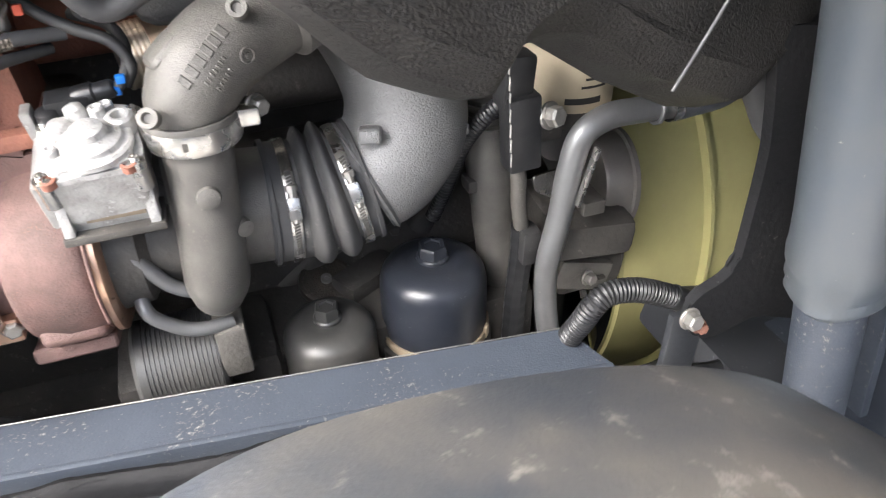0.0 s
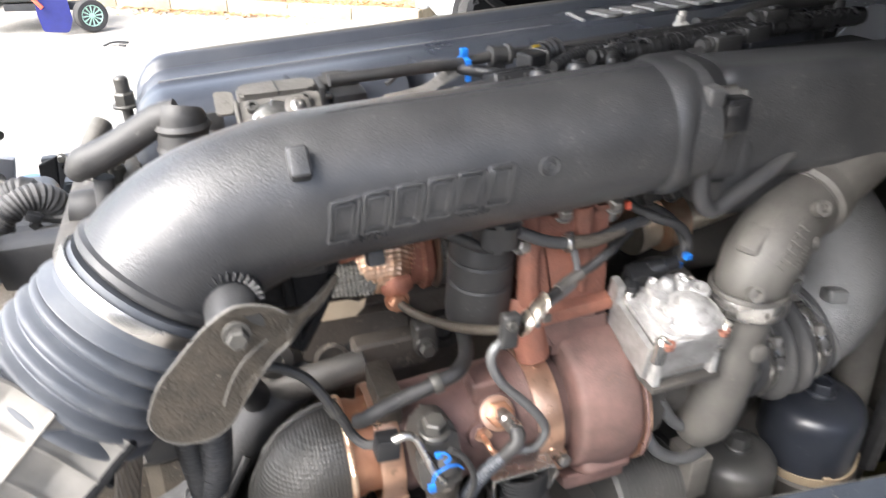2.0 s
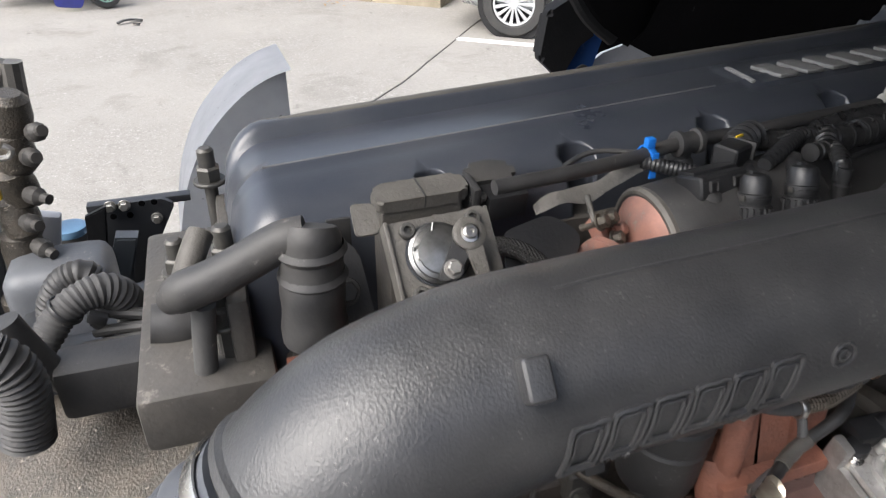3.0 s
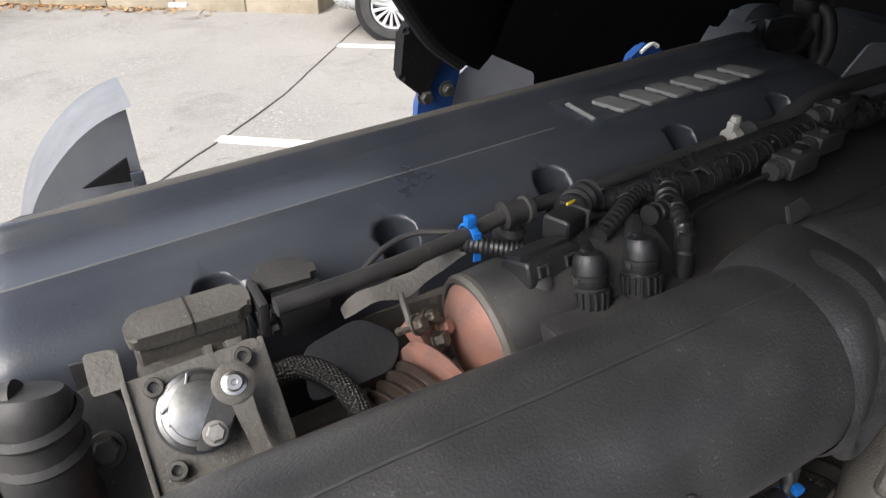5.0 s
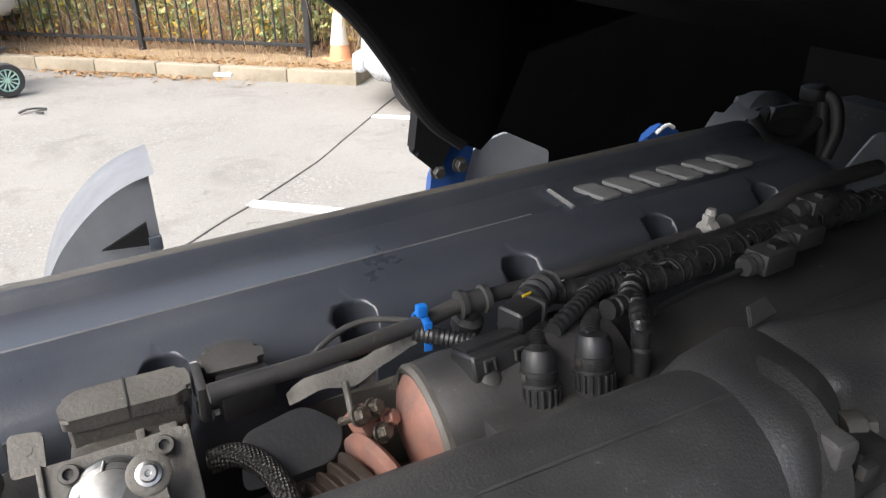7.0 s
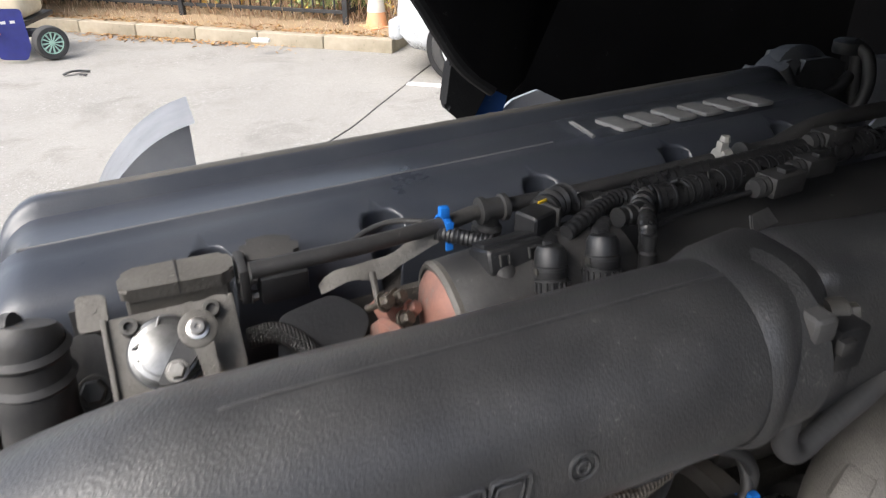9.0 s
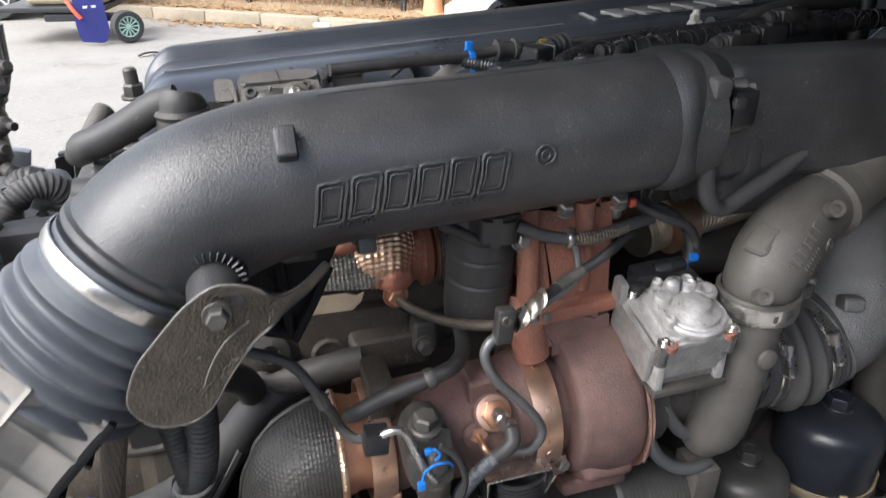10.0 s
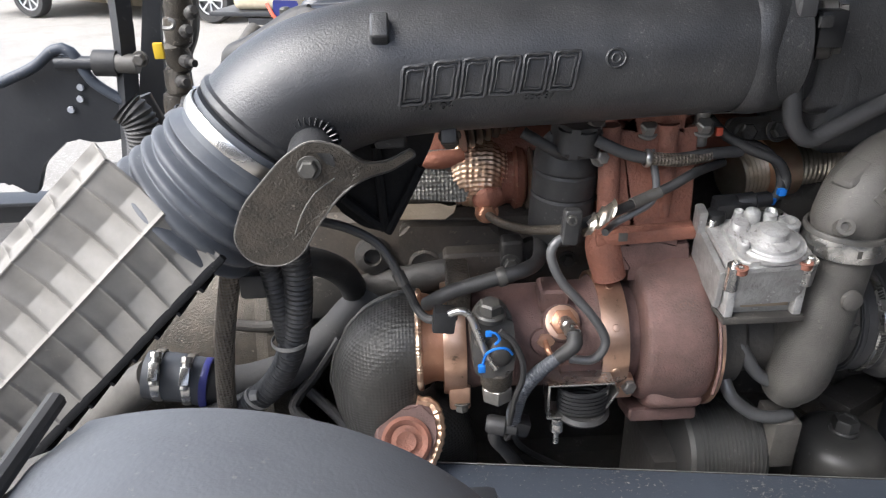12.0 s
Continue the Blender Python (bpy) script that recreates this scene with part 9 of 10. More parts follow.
# added black sheets under the engine, standing in for the darkness between parts
pan = thing("dark_under_sheet", "black sheet added under the engine to keep the gaps dark", "under tray")
part("tray", box(2.1, 0.95, 0.02, Matrix.Translation((-0.1, 1.10, 0.62)), 0.005), FRAME_BLACK, pan)
part("tray_side", box(2.1, 0.02, 0.30, Matrix.Translation((-0.1, 0.64, 0.76)) @ Matrix.Rotation(radians(-12), 4, "X"), 0.005), FRAME_BLACK, pan)
part("tray_side", box(2.1, 0.02, 0.5, Matrix.Translation((-0.1, 1.58, 0.86)), 0.005), FRAME_BLACK, pan)
frail = thing("chassis_rail", "black far chassis rail beyond the engine", "chassis rail")
part("web", box(3.4, 0.009, 0.27, Matrix.Translation((-0.9, 1.60, 1.02)), 0.003), FRAME_BLACK, frail)
part("top_flange", box(3.4, 0.075, 0.009, Matrix.Translation((-0.9, 1.565, 1.155)), 0.003), FRAME_BLACK, frail)
part("leg", box(0.12, 0.1, 0.9, Matrix.Translation((-2.4, 1.58, 0.45)), 0.01), FRAME_BLACK, frail)

big = thing("coolant_hose", "thick grey rubber coolant hose with two clamps", "hose")
part("hose", sweep([(-0.768, 0.8, 1.195), (-0.719, 0.8, 1.189), (-0.684, 0.8, 1.179), (-0.643, 0.81, 1.171), (-0.584, 0.83, 1.179), (-0.53, 0.86, 1.211), (-0.49, 0.88, 1.243), (-0.426, 0.9, 1.266), (-0.313, 0.92, 1.275)], [0.029, 0.029, 0.026, 0.026, 0.026, 0.026, 0.026, 0.025, 0.025], 22, 0.01), RUBBER, big)
part("cuff", sweep([(-0.767, 0.8, 1.2), (-0.726, 0.8, 1.193), (-0.696, 0.8, 1.184)], 0.0315, 24, 0.008), BELLOWS, big)
part("blue_ring", band((-0.692, 0.8, 1.182), (1, 0, -0.15), 0.0305, 0.010, 0.002), CLOTH_BLUE, big, "blue painted ring")
for q in ((-0.75, 0.8, 1.198), (-0.713, 0.8, 1.188)):
    worm_clamp("hose_clamp", q, (1, 0.05, -0.12), 0.032, 0.011, (0.2, -0.8, 0.7), "rusty steel hose clamp on the coolant hose", False)
part("stub", sweep([(-0.993, 0.9, 0.99), (-0.898, 0.86, 1.064), (-0.808, 0.82, 1.152), (-0.784, 0.81, 1.177), (-0.758, 0.8, 1.196)], 0.027, 18, 0.01), CAST_GREY, big)
br = thing("braided_hose", "brown braided hose hanging from the pipe", "hose")
part("hose", sweep([(-0.604, 0.71, 1.411), (-0.617, 0.715, 1.363), (-0.632, 0.72, 1.301), (-0.645, 0.73, 1.23), (-0.654, 0.74, 1.153)], 0.0115, 16, 0.006), BRAID, br)
part("cap", box(0.03, 0.026, 0.03, Matrix.Translation((-0.588, 0.72, 1.373)), 0.006), CONNECTOR, br)
lm = thing("corrugated_loom", "black corrugated cable conduits tied together", "cable loom")
part("conduit", sweep([(-0.569, 0.71, 1.409), (-0.565, 0.712, 1.377), (-0.563, 0.715, 1.331), (-0.562, 0.72, 1.298)], 0.0105, 14, 0.0014, corrugated(0.0058, 0.16)), HOSE, lm)
part("conduit", sweep([(-0.538, 0.71, 1.418), (-0.539, 0.712, 1.375), (-0.547, 0.716, 1.322), (-0.563, 0.725, 1.27), (-0.589, 0.735, 1.223), (-0.623, 0.745, 1.19), (-0.662, 0.76, 1.164), (-0.748, 0.78, 1.124), (-0.854, 0.8, 1.083)], 0.0145, 16, 0.0014, corrugated(0.0062, 0.15)), HOSE, lm)
part("tie", band((-0.559, 0.718, 1.296), (0.05, 0, 1), 0.0195, 0.005, 0.0008), WHITE_TIE, lm, "pale cable tie")
part("tie", band((-0.614, 0.742, 1.198), (0.6, 0, 0.8), 0.0162, 0.005, 0.0008), WHITE_TIE, lm, "pale cable tie")
part("tie_head", box(0.010, 0.010, 0.010, Matrix.Translation((-0.612, 0.722, 1.218)), 0.002), WHITE_TIE, lm)
dk = thing("rear_hoses", "dark rubber hoses at the rear of the engine", "hoses")
part("hose", sweep([(-0.62, 0.8, 1.354), (-0.562, 0.82, 1.348), (-0.524, 0.84, 1.328), (-0.501, 0.87, 1.285), (-0.493, 0.9, 1.212)], 0.018, 14, 0.01), HOSE, dk)
part("hose", sweep([(-0.52, 0.84, 1.215), (-0.553, 0.82, 1.175), (-0.585, 0.8, 1.136), (-0.555, 0.78, 1.112), (-0.513, 0.78, 1.069)], 0.008, 10, 0.01), HOSE, dk)
part("hose", sweep([(-0.567, 0.82, 1.148), (-0.526, 0.8, 1.113), (-0.497, 0.78, 1.078), (-0.453, 0.78, 1.024)], 0.008, 10, 0.01), HOSE, dk)
part("block", box(0.10, 0.08, 0.07, Matrix.Translation((-0.548, 0.92, 1.255)), 0.012), CAST_DARK, dk)
part("block", box(0.09, 0.08, 0.06, Matrix.Translation((-0.594, 0.93, 1.218)), 0.012), CAST_DARK, dk)

c1 = thing("sensor_cable", "thin black cable from the bracket to the exhaust clamp", "cable")
part("cable", sweep([(-0.513, 0.72, 1.445), (-0.478, 0.72, 1.433), (-0.450, 0.715, 1.417), (-0.435, 0.705, 1.398), (-0.427, 0.70, 1.381), (-0.418, 0.70, 1.364), (-0.412, 0.70, 1.345), (-0.400, 0.69, 1.335), (-0.383, 0.682, 1.340), (-0.370, 0.675, 1.346)], 0.0052, 10, 0.006), HOSE, c1)
part("silver_joint", sweep([(-0.430, 0.703, 1.387), (-0.424, 0.700, 1.374)], 0.0068, 10, 0.004), DARK_BOLT, c1)
part("clip", box(0.024, 0.02, 0.026, Matrix.Translation((-0.382, 0.672, 1.345)) @ Matrix.Rotation(0.12, 4, "Y"), 0.003), CONNECTOR, c1)
c2 = thing("drain_hose", "dark rubber hose with a steel clip over the exhaust", "hose")
part("hose", sweep([(-0.399, 0.73, 1.330), (-0.392, 0.72, 1.340), (-0.378, 0.718, 1.349), (-0.355, 0.718, 1.357), (-0.315, 0.718, 1.368), (-0.288, 0.725, 1.372), (-0.268, 0.755, 1.368), (-0.260, 0.79, 1.375), (-0.258, 0.83, 1.395)], 0.0085, 14, 0.006), HOSE, c2)
part("clip", band((-0.315, 0.718, 1.368), (0.95, 0.05, 0.22), 0.009, 0.010, 0.0015), DARK_BOLT, c2)
c3 = thing("pressure_pipe", "thin steel pressure pipe looping over the turbine", "pipe")
part("pipe", sweep([(-0.250, 0.69, 1.428), (-0.262, 0.687, 1.424), (-0.268, 0.685, 1.414), (-0.265, 0.684, 1.398), (-0.253, 0.683, 1.375), (-0.223, 0.680, 1.339), (-0.206, 0.680, 1.311), (-0.204, 0.680, 1.293), (-0.216, 0.682, 1.276), (-0.240, 0.69, 1.273)], 0.0052, 12, 0.004), PIPE_GREY, c3)
part("block", box(0.019, 0.014, 0.040, Matrix.Translation((-0.248, 0.688, 1.440)) @ Matrix.Rotation(radians(5), 4, "Y"), 0.005, 3), CONNECTOR_GREY, c3)
part("block_screw", screw((-0.249, 0.681, 1.451), (0, -1, 0.2), 0.011), DARK_BOLT, c3)
part("run", sweep([(-0.318, 0.85, 1.386), (-0.306, 0.81, 1.392), (-0.283, 0.76, 1.405), (-0.262, 0.72, 1.422), (-0.245, 0.697, 1.434)], 0.0055, 12, 0.006), BRACKET, c3)
part("run", sweep([(-0.240, 0.697, 1.437), (-0.186, 0.725, 1.441), (-0.155, 0.742, 1.446), (-0.125, 0.745, 1.458), (-0.100, 0.75, 1.470), (-0.055, 0.785, 1.468)], 0.0055, 12, 0.006), HOSE, c3)
part("braid", sweep([(-0.172, 0.733, 1.443), (-0.155, 0.741, 1.446), (-0.138, 0.744, 1.452)], 0.0066, 12, 0.004), BEIGE_BOX, c3)
part("run", sweep([(-0.205, 0.712, 1.420), (-0.188, 0.735, 1.420), (-0.165, 0.74, 1.430), (-0.148, 0.742, 1.441), (-0.142, 0.748, 1.458), (-0.148, 0.76, 1.495)], 0.0042, 10, 0.005), PIPE_GREY, c3)
bm = bmesh.new()
rows = []
rnd = random.Random(31)
for i in range(12):
    c = Vector((-0.232, 0.694, 1.434)).lerp(Vector((-0.199, 0.712, 1.447)), i / 11)
    r0 = 0.0105 + rnd.uniform(-0.0022, 0.0022)
    rows.append([bm.verts.new(c + Vector((0.3 * math.cos(a), math.sin(a), 0.9 * math.cos(a))) * (r0 + rnd.uniform(-0.0018, 0.0018))) for a in [2 * math.pi * k / 10 for k in range(10)]])
for a, b in zip(rows, rows[1:]):
    for k in range(10):
        bm.faces.new((a[k], a[(k + 1) % 10], b[(k + 1) % 10], b[k]))
part("foil_wrap", bm, FOIL, c3, "torn foil wrap")
c4 = thing("heater_hose", "rubber and braid hose from the canister", "hose")
part("hose", sweep([(-0.211, 0.755, 1.51), (-0.183, 0.75, 1.497), (-0.155, 0.75, 1.489), (-0.119, 0.755, 1.485), (-0.078, 0.765, 1.486), (-0.039, 0.78, 1.482)], 0.0066, 14, 0.006), RUBBER, c4)
part("braid", sweep([(-0.152, 0.75, 1.489), (-0.119, 0.754, 1.484), (-0.081, 0.764, 1.485)], 0.0073, 14, 0.006), BRAID, c4)
part("clip", band((-0.155, 0.75, 1.489), (1, 0, -0.1), 0.0072, 0.006, 0.002), STEEL, c4)
part("left_hose", sweep([(-0.288, 0.77, 1.517), (-0.267, 0.765, 1.505), (-0.247, 0.768, 1.492), (-0.23, 0.775, 1.485)], 0.0064, 12, 0.006), HOSE, c4)
c5 = thing("sheathed_cable", "grey sheathed cable with a blue clip by the foil", "cable")
part("cable", sweep([(-0.076, 0.79, 1.519), (-0.056, 0.785, 1.5), (-0.029, 0.775, 1.485), (-0.002, 0.765, 1.474), (0.01, 0.76, 1.452), (0.001, 0.755, 1.434)], 0.0058, 12, 0.006), HOSE, c5)
part("red_mark", box(0.008, 0.006, 0.010, Matrix.Translation((-0.069, 0.775, 1.508)), 0.002), RED, c5)
part("blue_clip", box(0.009, 0.008, 0.008, Matrix.Translation((-0.001, 0.745, 1.445)), 0.002), BLUE_TIE, c5)
foil2 = thing("foil_heat_sleeve", "bright crumpled foil heat sleeve with copper collar", "heat shield")
part("sleeve", quilted([(-0.009, 0.86, 1.423), (0.038, 0.87, 1.428), (0.108, 0.88, 1.433), (0.172, 0.89, 1.441)], 0.035, 0.006, 0.001, 72, 0.0015), FOIL, foil2)
part("collar", sweep([(0.027, 0.855, 1.43), (0.058, 0.86, 1.435)], 0.040, 30, 0.004), COPPER_FOIL, foil2)
oval = thing("oval_flange", "dark oval flange with two bolts", "flange")
part("plate", prism(rounded([(-0.042, -0.014), (0.042, -0.014), (0.042, 0.014), (-0.042, 0.014)], 0.014), 0.012, Matrix.Translation((0.005, 0.83, 1.492)) @ Matrix.Rotation(radians(70), 4, "X"), 0.003), CAST_DARK, oval)
for q in ((-0.02, 0.815, 1.492), (0.018, 0.815, 1.493)):
    part("bolt", hexbolt(q, (0, -0.9, 0.4), 0.018), DARK_BOLT, oval)

# chassis brackets and parts seen past the bellows
lf = thing("rear_bracket", "black pressed steel bracket with slotted holes", "bracket")
bpl = [(-1.188, 1.4, 1.451), (-1.116, 1.4, 1.481), (-1.078, 1.4, 1.505), (-1.037, 1.4, 1.504), (-1.019, 1.4, 1.472), (-1.01, 1.4, 1.445), (-0.953, 1.4, 1.405), (-0.975, 1.4, 1.338), (-1.036, 1.4, 1.334), (-1.077, 1.4, 1.347), (-1.147, 1.4, 1.292), (-1.176, 1.4, 1.226), (-1.223, 1.4, 1.259), (-1.337, 1.4, 1.252), (-1.274, 1.4, 1.444)]
part("plate", prism(rounded([(q[0], q[2]) for q in bpl], 0.015, 4), 0.02, Matrix.Translation((0, 1.4, 0)) @ Matrix.Rotation(radians(90), 4, "X"), 0.004), FRAME_BLACK, lf)
part("top_edge", sweep([(-1.17, 1.37, 1.46), (-1.1, 1.37, 1.488), (-1.056, 1.37, 1.517), (-1.027, 1.37, 1.512), (-1, 1.37, 1.457), (-0.943, 1.37, 1.412)], 0.010, 12, 0.01), RAIL_BLUE, lf)
for q in ((-1.033, 1.385, 1.444), (-1.039, 1.385, 1.422), (-1.061, 1.385, 1.402)):
    part("hole_plug", lathe([(0.007, 0), (0.006, 0.003), (0, 0.003)], at(q, (0, -1, 0)), 14), PANEL_GREY, lf)
rod = thing("torque_rod", "black rod with a rubber sleeve", "rod")
part("rod", sweep([(-1.058, 1.37, 1.493), (-0.997, 1.37, 1.491), (-0.931, 1.37, 1.489)], 0.013, 14, 0.02), FRAME_BLACK, rod)
part("sleeve", sweep([(-0.985, 1.365, 1.492), (-0.944, 1.365, 1.49)], 0.024, 20, 0.01), HOSE, rod)
part("tip", sweep([(-0.947, 1.36, 1.491), (-0.907, 1.36, 1.489)], 0.018, 16, 0.01), CAST_GREY, rod)
up = thing("black_upright", "black steel upright with holes and a yellow tag", "upright")
part("post", sweep([(-0.917, 1.37, 1.636), (-0.933, 1.37, 1.481), (-0.97, 1.37, 1.248)], 0.020, 4, 0.05), FRAME_BLACK, up)
part("plate", prism([(q[0], q[2]) for q in ((-0.882, 1.42, 1.65), (-0.847, 1.42, 1.649), (-0.872, 1.42, 1.551), (-0.881, 1.42, 1.468), (-0.92, 1.42, 1.226), (-0.989, 1.42, 1.229), (-0.926, 1.42, 1.47))], 0.012, Matrix.Translation((0, 1.42, 0)) @ Matrix.Rotation(radians(90), 4, "X"), 0.002), FRAME_BLACK, up)
part("bolt", hexbolt((-0.898, 1.35, 1.499), (0, -1, 0), 0.02), CAST_GREY, up)
part("leg", box(0.05, 0.05, 0.6, Matrix.Translation(Vector((-0.966, 1.36, 1.252)) + Vector((0, 0.05, -0.25))), 0.006), FRAME_BLACK, up)
reserv = thing("air_dryer_can", "dusty dark air dryer canister with pipes", "canister")
part("can", lathe([(0.03, -0.09), (0.034, -0.085), (0.034, 0.03), (0.028, 0.04), (0.0, 0.042)], Matrix.Translation((-0.924, 1.6, 1.407)), 28), CAST_DARK, reserv)
part("air_pipe", sweep([(-0.913, 1.57, 1.461), (-0.894, 1.57, 1.529), (-0.857, 1.57, 1.605)], 0.012, 10, 0.02), BEIGE_BOX, reserv)
part("air_pipe", sweep([(-0.89, 1.57, 1.46), (-0.862, 1.57, 1.517), (-0.851, 1.57, 1.605)], 0.016, 10, 0.02), CAST_GREY, reserv)
part("arm", sweep([(-0.909, 1.56, 1.469), (-0.869, 1.56, 1.464)], 0.008, 8, 0.01), CAST_DARK, reserv)
part("hanger", box(0.03, 0.03, 0.5, Matrix.Translation(Vector((-0.924, 1.6, 1.407)) + Vector((0, 0.04, -0.3))), 0.004), FRAME_BLACK, reserv)
rh = thing("return_hose", "thick dark hose elbow at the cylinder head end", "hose")
part("upright", sweep([(-0.525, 0.915, 1.527), (-0.524, 0.915, 1.563), (-0.522, 0.92, 1.6), (-0.52, 0.922, 1.621), (-0.519, 0.924, 1.628)], [0.028, 0.027, 0.026, 0.025, 0.020], 22, 0.005, lambda s: 1 + 0.05 * noise.noise(Vector((s * 45, 0.4, 0)))), HOSE, rh)
part("arm", sweep([(-0.524, 0.922, 1.621), (-0.543, 0.925, 1.617), (-0.569, 0.93, 1.602), (-0.598, 0.935, 1.586), (-0.624, 0.94, 1.575), (-0.637, 0.95, 1.562)], [0.0165, 0.0165, 0.0165, 0.017, 0.0175, 0.012], 16, 0.006), HOSE, rh)
part("pipe", sweep([(-0.606, 0.99, 1.599), (-0.614, 0.975, 1.589), (-0.623, 0.96, 1.574), (-0.629, 0.955, 1.56)], 0.0115, 12, 0.006), BEIGE_BOX, rh, "brownish bare metal stub")
for q in ((-0.521, 0.92, 1.61), (-0.522, 0.918, 1.587)):
    part("ring", lathe([(0.026, -0.005), (0.029, 0), (0.026, 0.005)], at(q, (0.02, 0.0, 1)), 26, cap=False), HOSE, rh)
cr = thing("corner_bracket_plate", "black steel plate with small bolts past the head", "bracket")
part("plate", prism(rounded([(q[0], q[2]) for q in ((-0.774, 1.55, 1.374), (-0.689, 1.55, 1.373), (-0.671, 1.55, 1.361), (-0.699, 1.55, 1.31), (-0.73, 1.55, 1.216), (-0.799, 1.55, 1.229))], 0.006), 0.01, Matrix.Translation((0, 1.55, 0)) @ Matrix.Rotation(radians(90), 4, "X"), 0.002), FRAME_BLACK, cr)
part("side_flange", prism([(q[0], q[2]) for q in ((-0.802, 1.52, 1.372), (-0.769, 1.52, 1.385), (-0.793, 1.52, 1.246), (-0.816, 1.52, 1.25))], 0.012, Matrix.Translation((0, 1.52, 0)) @ Matrix.Rotation(radians(90), 4, "X"), 0.002), FLAP, cr)
part("back_lip", box(0.16, 0.02, 0.012, Matrix.Translation((-0.726, 1.57, 1.362)), 0.002), FRAME_BLACK, cr)
for q in ((-0.767, 1.54, 1.373), (-0.746, 1.54, 1.372), (-0.702, 1.54, 1.342), (-0.737, 1.5, 1.236)):
    part("bolt", hexbolt(q, (0, -1, 0), 0.013), BOLT, cr)
# holes are thin near-black discs; the dark inside is only their colour
for q in ((-0.766, 1.542, 1.354), (-0.741, 1.542, 1.353), (-0.72, 1.542, 1.371), (-0.701, 1.542, 1.371)):
    part("hole", lathe([(0.005, 0), (0.005, 0.0015), (0, 0.0015)], at(q, (0, -1, 0)), 14), CAB_BLACK, cr)
part("channel", prism([(q[0], q[2]) for q in ((-0.759, 1.48, 1.354), (-0.727, 1.48, 1.349), (-0.762, 1.48, 1.23), (-0.803, 1.48, 1.238))], 0.03, Matrix.Translation((0, 1.48, 0)) @ Matrix.Rotation(radians(90), 4, "X"), 0.003), RAM_BLUE, cr, "blue-grey painted channel")
part("lower_plate", prism([(q[0], q[2]) for q in ((-0.746, 1.4, 1.299), (-0.695, 1.4, 1.326), (-0.69, 1.4, 1.299), (-0.718, 1.4, 1.25), (-0.748, 1.4, 1.272))], 0.012, Matrix.Translation((0, 1.40, 0)) @ Matrix.Rotation(radians(90), 4, "X"), 0.002), FRAME_BLACK, cr)
bc = thing("blue_cap_bottle", "black bottle with a pale blue cap and rings", "bottle")
bq = Vector((-0.847, 1.6, 1.31))
part("bottle", lathe([(0.026, -0.14), (0.028, -0.13), (0.028, -0.01), (0.025, 0.0)], Matrix.Translation(bq), 24), HOSE, bc)
for h in (-0.022, -0.048):
    part("ring", lathe([(0.028, h - 0.003), (0.0295, h), (0.028, h + 0.003)], Matrix.Translation(bq), 24, cap=False), CONNECTOR, bc)
part("cap", lathe([(0.027, -0.004), (0.028, 0.0), (0.027, 0.008), (0.02, 0.010), (0, 0.010)], Matrix.Translation(bq), 24), mat("pale_blue_cap", (0.16, 0.30, 0.46), (0.13, 0.25, 0.40), 20, 0.5), bc)
part("stand", box(0.05, 0.05, 0.5, Matrix.Translation(bq + Vector((0, 0, -0.38))), 0.01), FRAME_BLACK, bc)
lhs = thing("rear_corrugated_hoses", "grey and black corrugated hoses behind the engine", "hoses")
part("hose", sweep([(-0.826, 1.1, 1.375), (-0.804, 1.11, 1.411), (-0.786, 1.12, 1.431), (-0.771, 1.13, 1.447), (-0.751, 1.14, 1.459), (-0.728, 1.15, 1.46), (-0.712, 1.16, 1.443), (-0.709, 1.18, 1.409), (-0.715, 1.2, 1.362)], [0.016, 0.016, 0.016, 0.016, 0.0165, 0.018, 0.0185, 0.018, 0.016], 18, 0.0016, corrugated(0.0062, 0.11)), RUBBER, lhs)
part("hose", sweep([(-0.798, 1.2, 1.397), (-0.793, 1.2, 1.421), (-0.776, 1.2, 1.447), (-0.755, 1.2, 1.455), (-0.742, 1.2, 1.444)], 0.016, 18, 0.0016, corrugated(0.006, 0.12)), HOSE, lhs)
for q, d in (((-0.764, 1.132, 1.453), (0.7, 0, 0.7)), ((-0.77, 1.2, 1.433), (0.7, 0, 0.7))):
    part("tie", band(q, d, 0.0182, 0.005, 0.0012), CONNECTOR, lhs)
part("rubber_pipe", sweep([(-0.794, 1.05, 1.504), (-0.784, 1.05, 1.471), (-0.771, 1.05, 1.439), (-0.758, 1.05, 1.417)], [0.014, 0.015, 0.015, 0.013], 14, 0.008), HOSE, lhs)
part("braided_end", sweep([(-0.756, 1.06, 1.429), (-0.74, 1.06, 1.425), (-0.73, 1.06, 1.407)], 0.009, 12, 0.0014, corrugated(0.004, 0.12)), RUBBER, lhs)
part("conduit", sweep([(-0.8, 1, 1.502), (-0.787, 1, 1.487), (-0.783, 1, 1.458), (-0.792, 1, 1.403)], 0.022, 16, 0.0016, corrugated(0.0062, 0.12)), HOSE, lhs)
for k, pts_ in enumerate((((-0.739, 1.16, 1.429), (-0.719, 1.15, 1.428), (-0.683, 1.14, 1.425)), ((-0.744, 1.14, 1.413), (-0.717, 1.13, 1.42), (-0.683, 1.12, 1.424)), ((-0.755, 1.12, 1.409), (-0.718, 1.12, 1.411), (-0.686, 1.12, 1.414)), ((-0.743, 1.14, 1.429), (-0.734, 1.14, 1.415), (-0.733, 1.14, 1.4)))):
    part("cable", sweep(pts_, 0.0062 if k else 0.0075, 10, 0.008), HOSE, lhs)
coup = thing("rubber_elbow_joint", "fat black rubber joint at the head end", "hose")
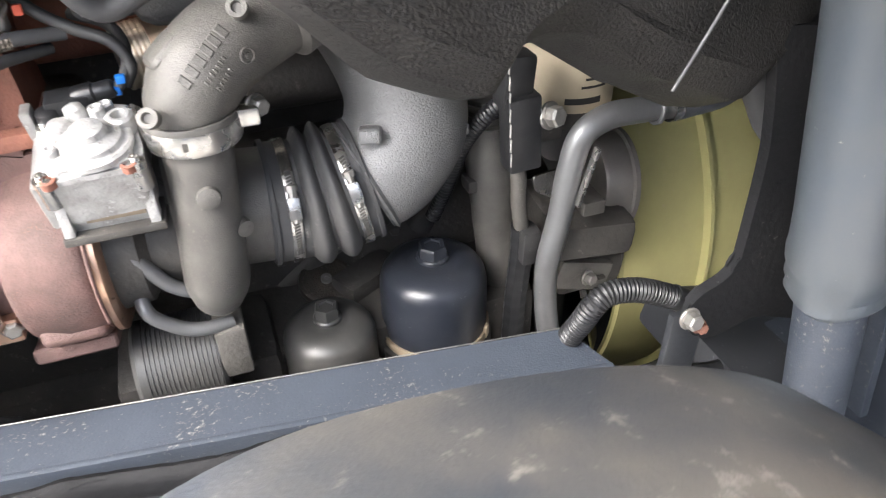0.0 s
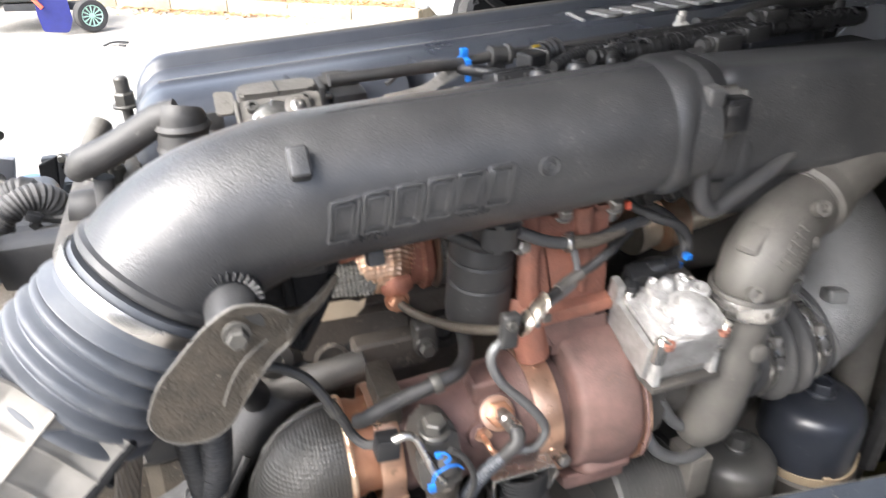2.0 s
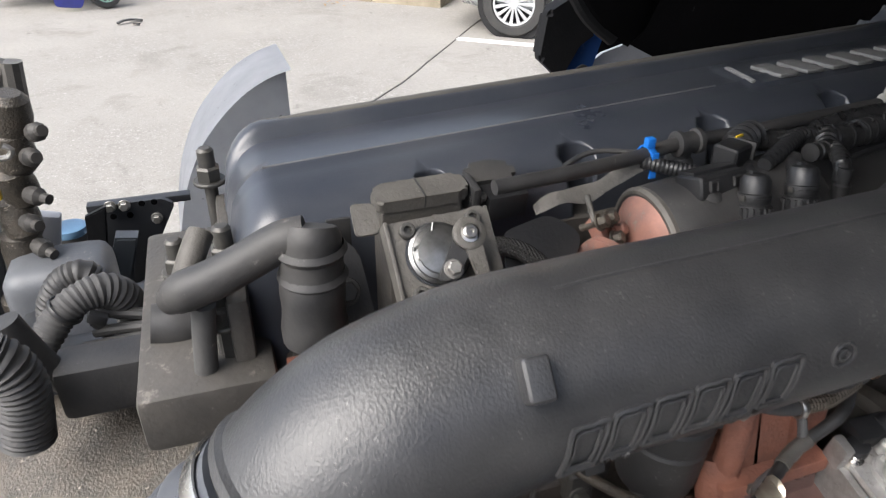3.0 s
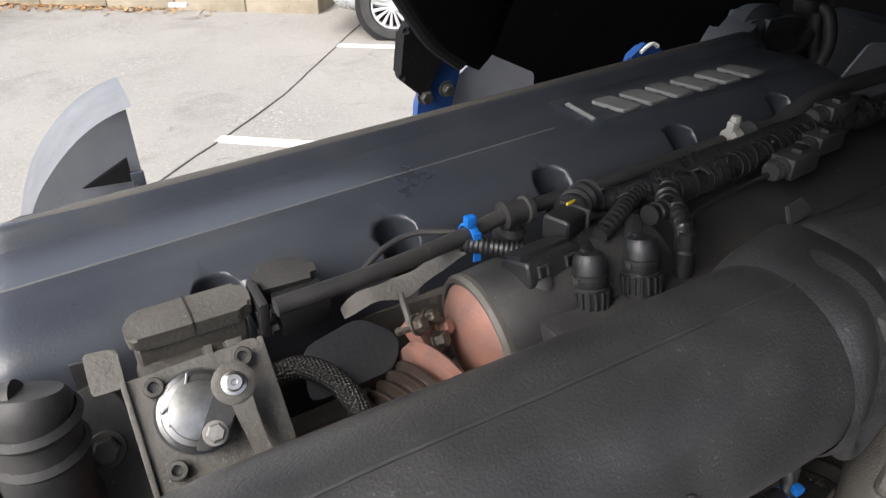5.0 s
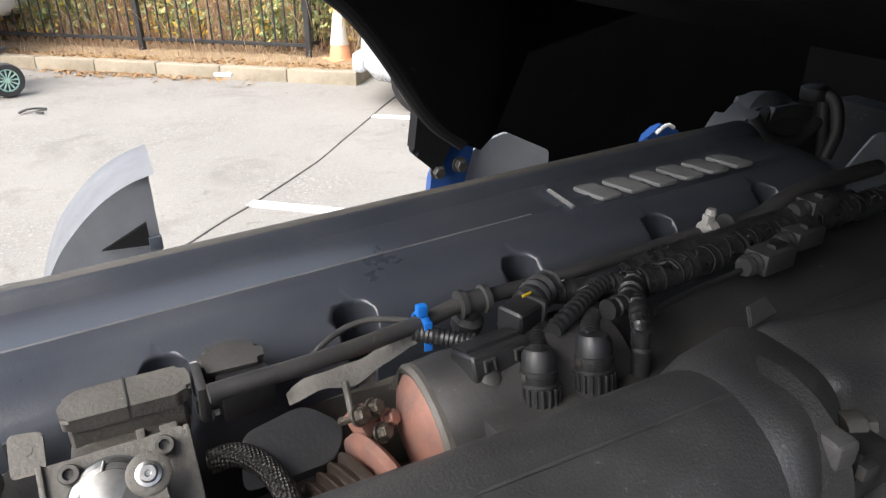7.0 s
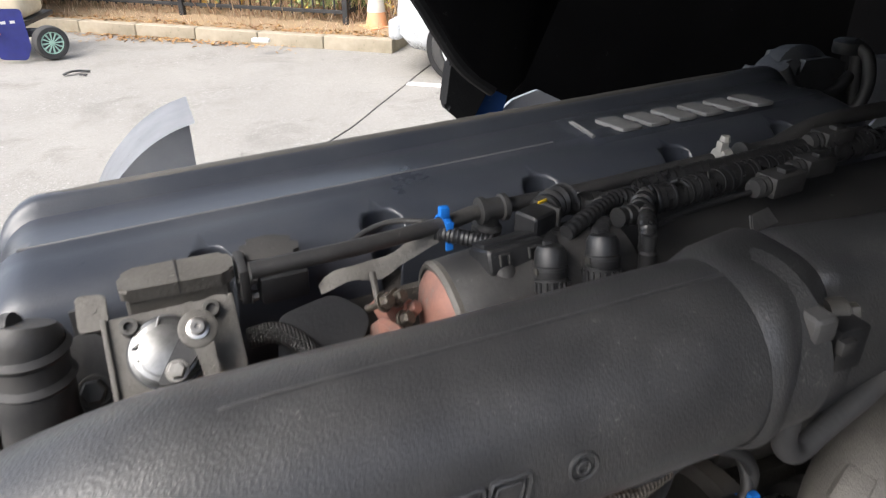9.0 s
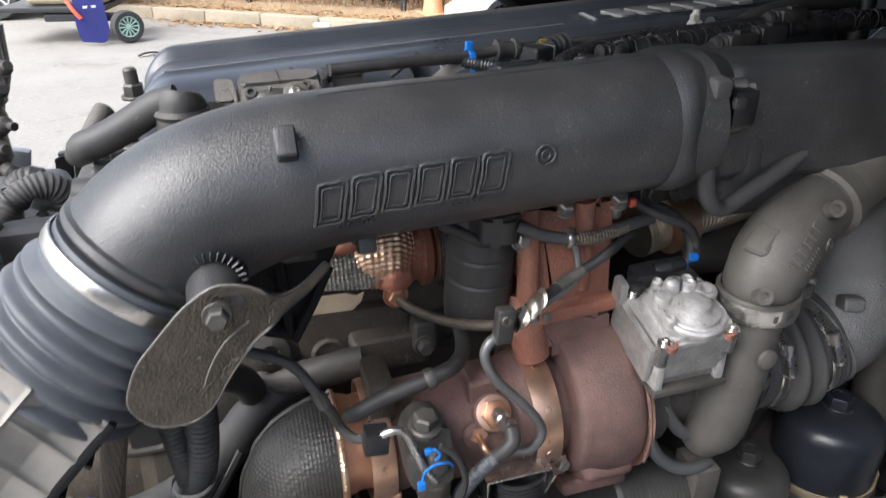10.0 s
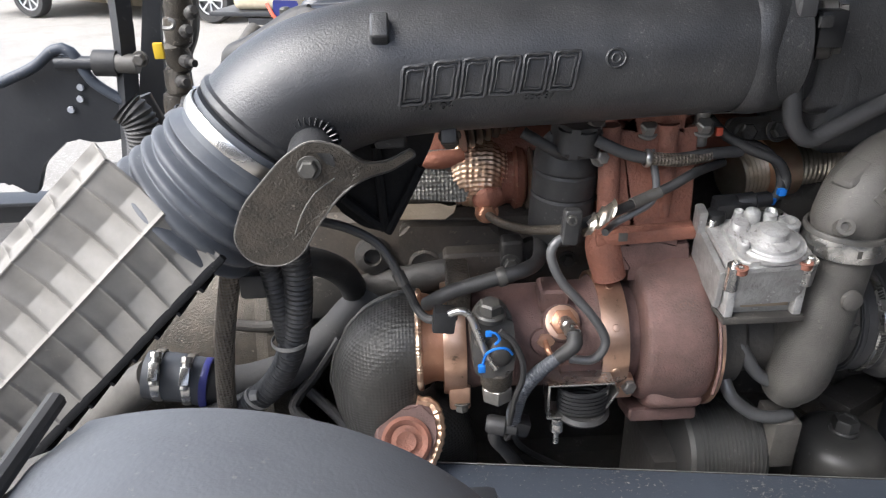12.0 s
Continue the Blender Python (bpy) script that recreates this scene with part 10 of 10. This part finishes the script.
part("joint", sweep([(-0.667, 1.02, 1.493), (-0.651, 1.02, 1.49), (-0.634, 1.02, 1.487), (-0.628, 1.03, 1.47)], [0.020, 0.023, 0.023, 0.018], 18, 0.006), HOSE, coup)
part("post", sweep([(-0.612, 0.95, 1.553), (-0.616, 0.95, 1.523), (-0.62, 0.95, 1.484)], 0.0105, 14, 0.01), RUBBER, coup, "grey rubber post")
bar = thing("cross_bar", "pale blue-grey painted steel cross bar", "cross bar")
part("bar", prism([(q[0], q[2]) for q in ((-0.764, 1.2, 1.332), (-0.647, 1.2, 1.352), (-0.648, 1.2, 1.324), (-0.761, 1.2, 1.312))], 0.06, Matrix.Translation((0, 1.2, 0)) @ Matrix.Rotation(radians(90), 4, "X"), 0.003), RAM_BLUE, bar)
part("nut", hexbolt((-0.654, 1.12, 1.363), (0, -0.5, -1), 0.02), BOLT, bar)
rbk = thing("grey_rear_tank", "smooth grey tank behind the hoses", "tank")
part("body", box(0.13, 0.10, 0.10, Matrix.Translation((-0.811, 1.34, 1.357)), 0.03, 4), GUARD_GREY, rbk)
part("foot", box(0.10, 0.08, 0.30, Matrix.Translation(Vector((-0.811, 1.34, 1.357)) + Vector((0, 0, -0.19))), 0.02), FRAME_BLACK, rbk)
part("side_plate", box(0.05, 0.02, 0.10, Matrix.Translation((-0.851, 1.44, 1.376)) @ Matrix.Rotation(0.25, 4, "Y"), 0.004), PANEL_GREY, rbk)
dark = thing("dark_gap_fill", "dark filler blocks in the shaded gap beside the gearbox, with a clip", "castings")
# filler blocks: they hide the ground and stand for a dark, shaded gap
part("block", box(0.22, 0.14, 0.10, Matrix.Translation((-0.748, 1.26, 1.31)), 0.02), FRAME_BLACK, dark)
part("block", box(0.16, 0.10, 0.10, Matrix.Translation((-0.808, 1.15, 1.331)), 0.02), FRAME_BLACK, dark)
part("block", box(0.10, 0.05, 0.06, Matrix.Translation((-0.717, 1.05, 1.420)), 0.01), HOSE, dark)
part("clip", box(0.02, 0.012, 0.012, Matrix.Translation((-0.733, 1.12, 1.445)) @ Matrix.Rotation(0.5, 4, "Y"), 0.003), CONNECTOR, dark)
# ribbed end of the cylinder head
hend = thing("head_end_ribs", "dark ribbed casting at the end of the cylinder head", "casting")
part("wall", box(0.02, 0.22, 0.16, Matrix.Translation((-0.585, 1.06, 1.47)), 0.008), CAST_DARK, hend)
for k in range(5):
    part("rib", box(0.025, 0.012, 0.15, Matrix.Translation((-0.592, 0.965 + 0.032 * k, 1.465)), 0.005, 2), CAST_DARK, hend)
# rough unit hanging beside the gearbox
vb = thing("air_valve_block", "brown dusty air valve block with fittings", "valve block")
p0, p1 = Vector((-0.842, 1.36, 1.589)) + Vector((0.02, 0.02, 0)), Vector((-0.894, 1.36, 1.312)) + Vector((0.02, 0.02, 0))
rnd = random.Random(8)
for k in range(7):
    c = p0.lerp(p1, k / 6)
    r = rnd.uniform(0.022, 0.032)
    part("segment", lathe([(r * 0.7, -0.03), (r, -0.022), (r * 1.05, 0.0), (r * 0.95, 0.022), (r * 0.6, 0.03)], at(c, (rnd.uniform(-0.2, 0.2), rnd.uniform(-0.2, 0.2), 1)), 18), BRACKET, vb)
    part("fitting", lathe([(0.010, 0), (0.012, 0.006), (0.012, 0.018), (0.007, 0.024), (0.007, 0.034)], at(c + Vector((rnd.uniform(0.01, 0.03), -0.025, rnd.uniform(-0.02, 0.02))), (rnd.uniform(0.3, 1), -0.7, rnd.uniform(-0.3, 0.3))), 10), CAST_DARK, vb)
part("hook", sweep([(-0.84, 1.33, 1.554), (-0.825, 1.33, 1.554), (-0.819, 1.33, 1.563), (-0.827, 1.33, 1.569)], 0.004, 8, 0.005), BOLT, vb)
part("yellow_tag", box(0.018, 0.010, 0.028, Matrix.Translation((-0.853, 1.325, 1.517)), 0.003), YELLOW, vb, "yellow plastic tag")
part("bracket", box(0.03, 0.04, 0.45, Matrix.Translation(p1 + Vector((0, 0.05, -0.18))), 0.005), FRAME_BLACK, vb)
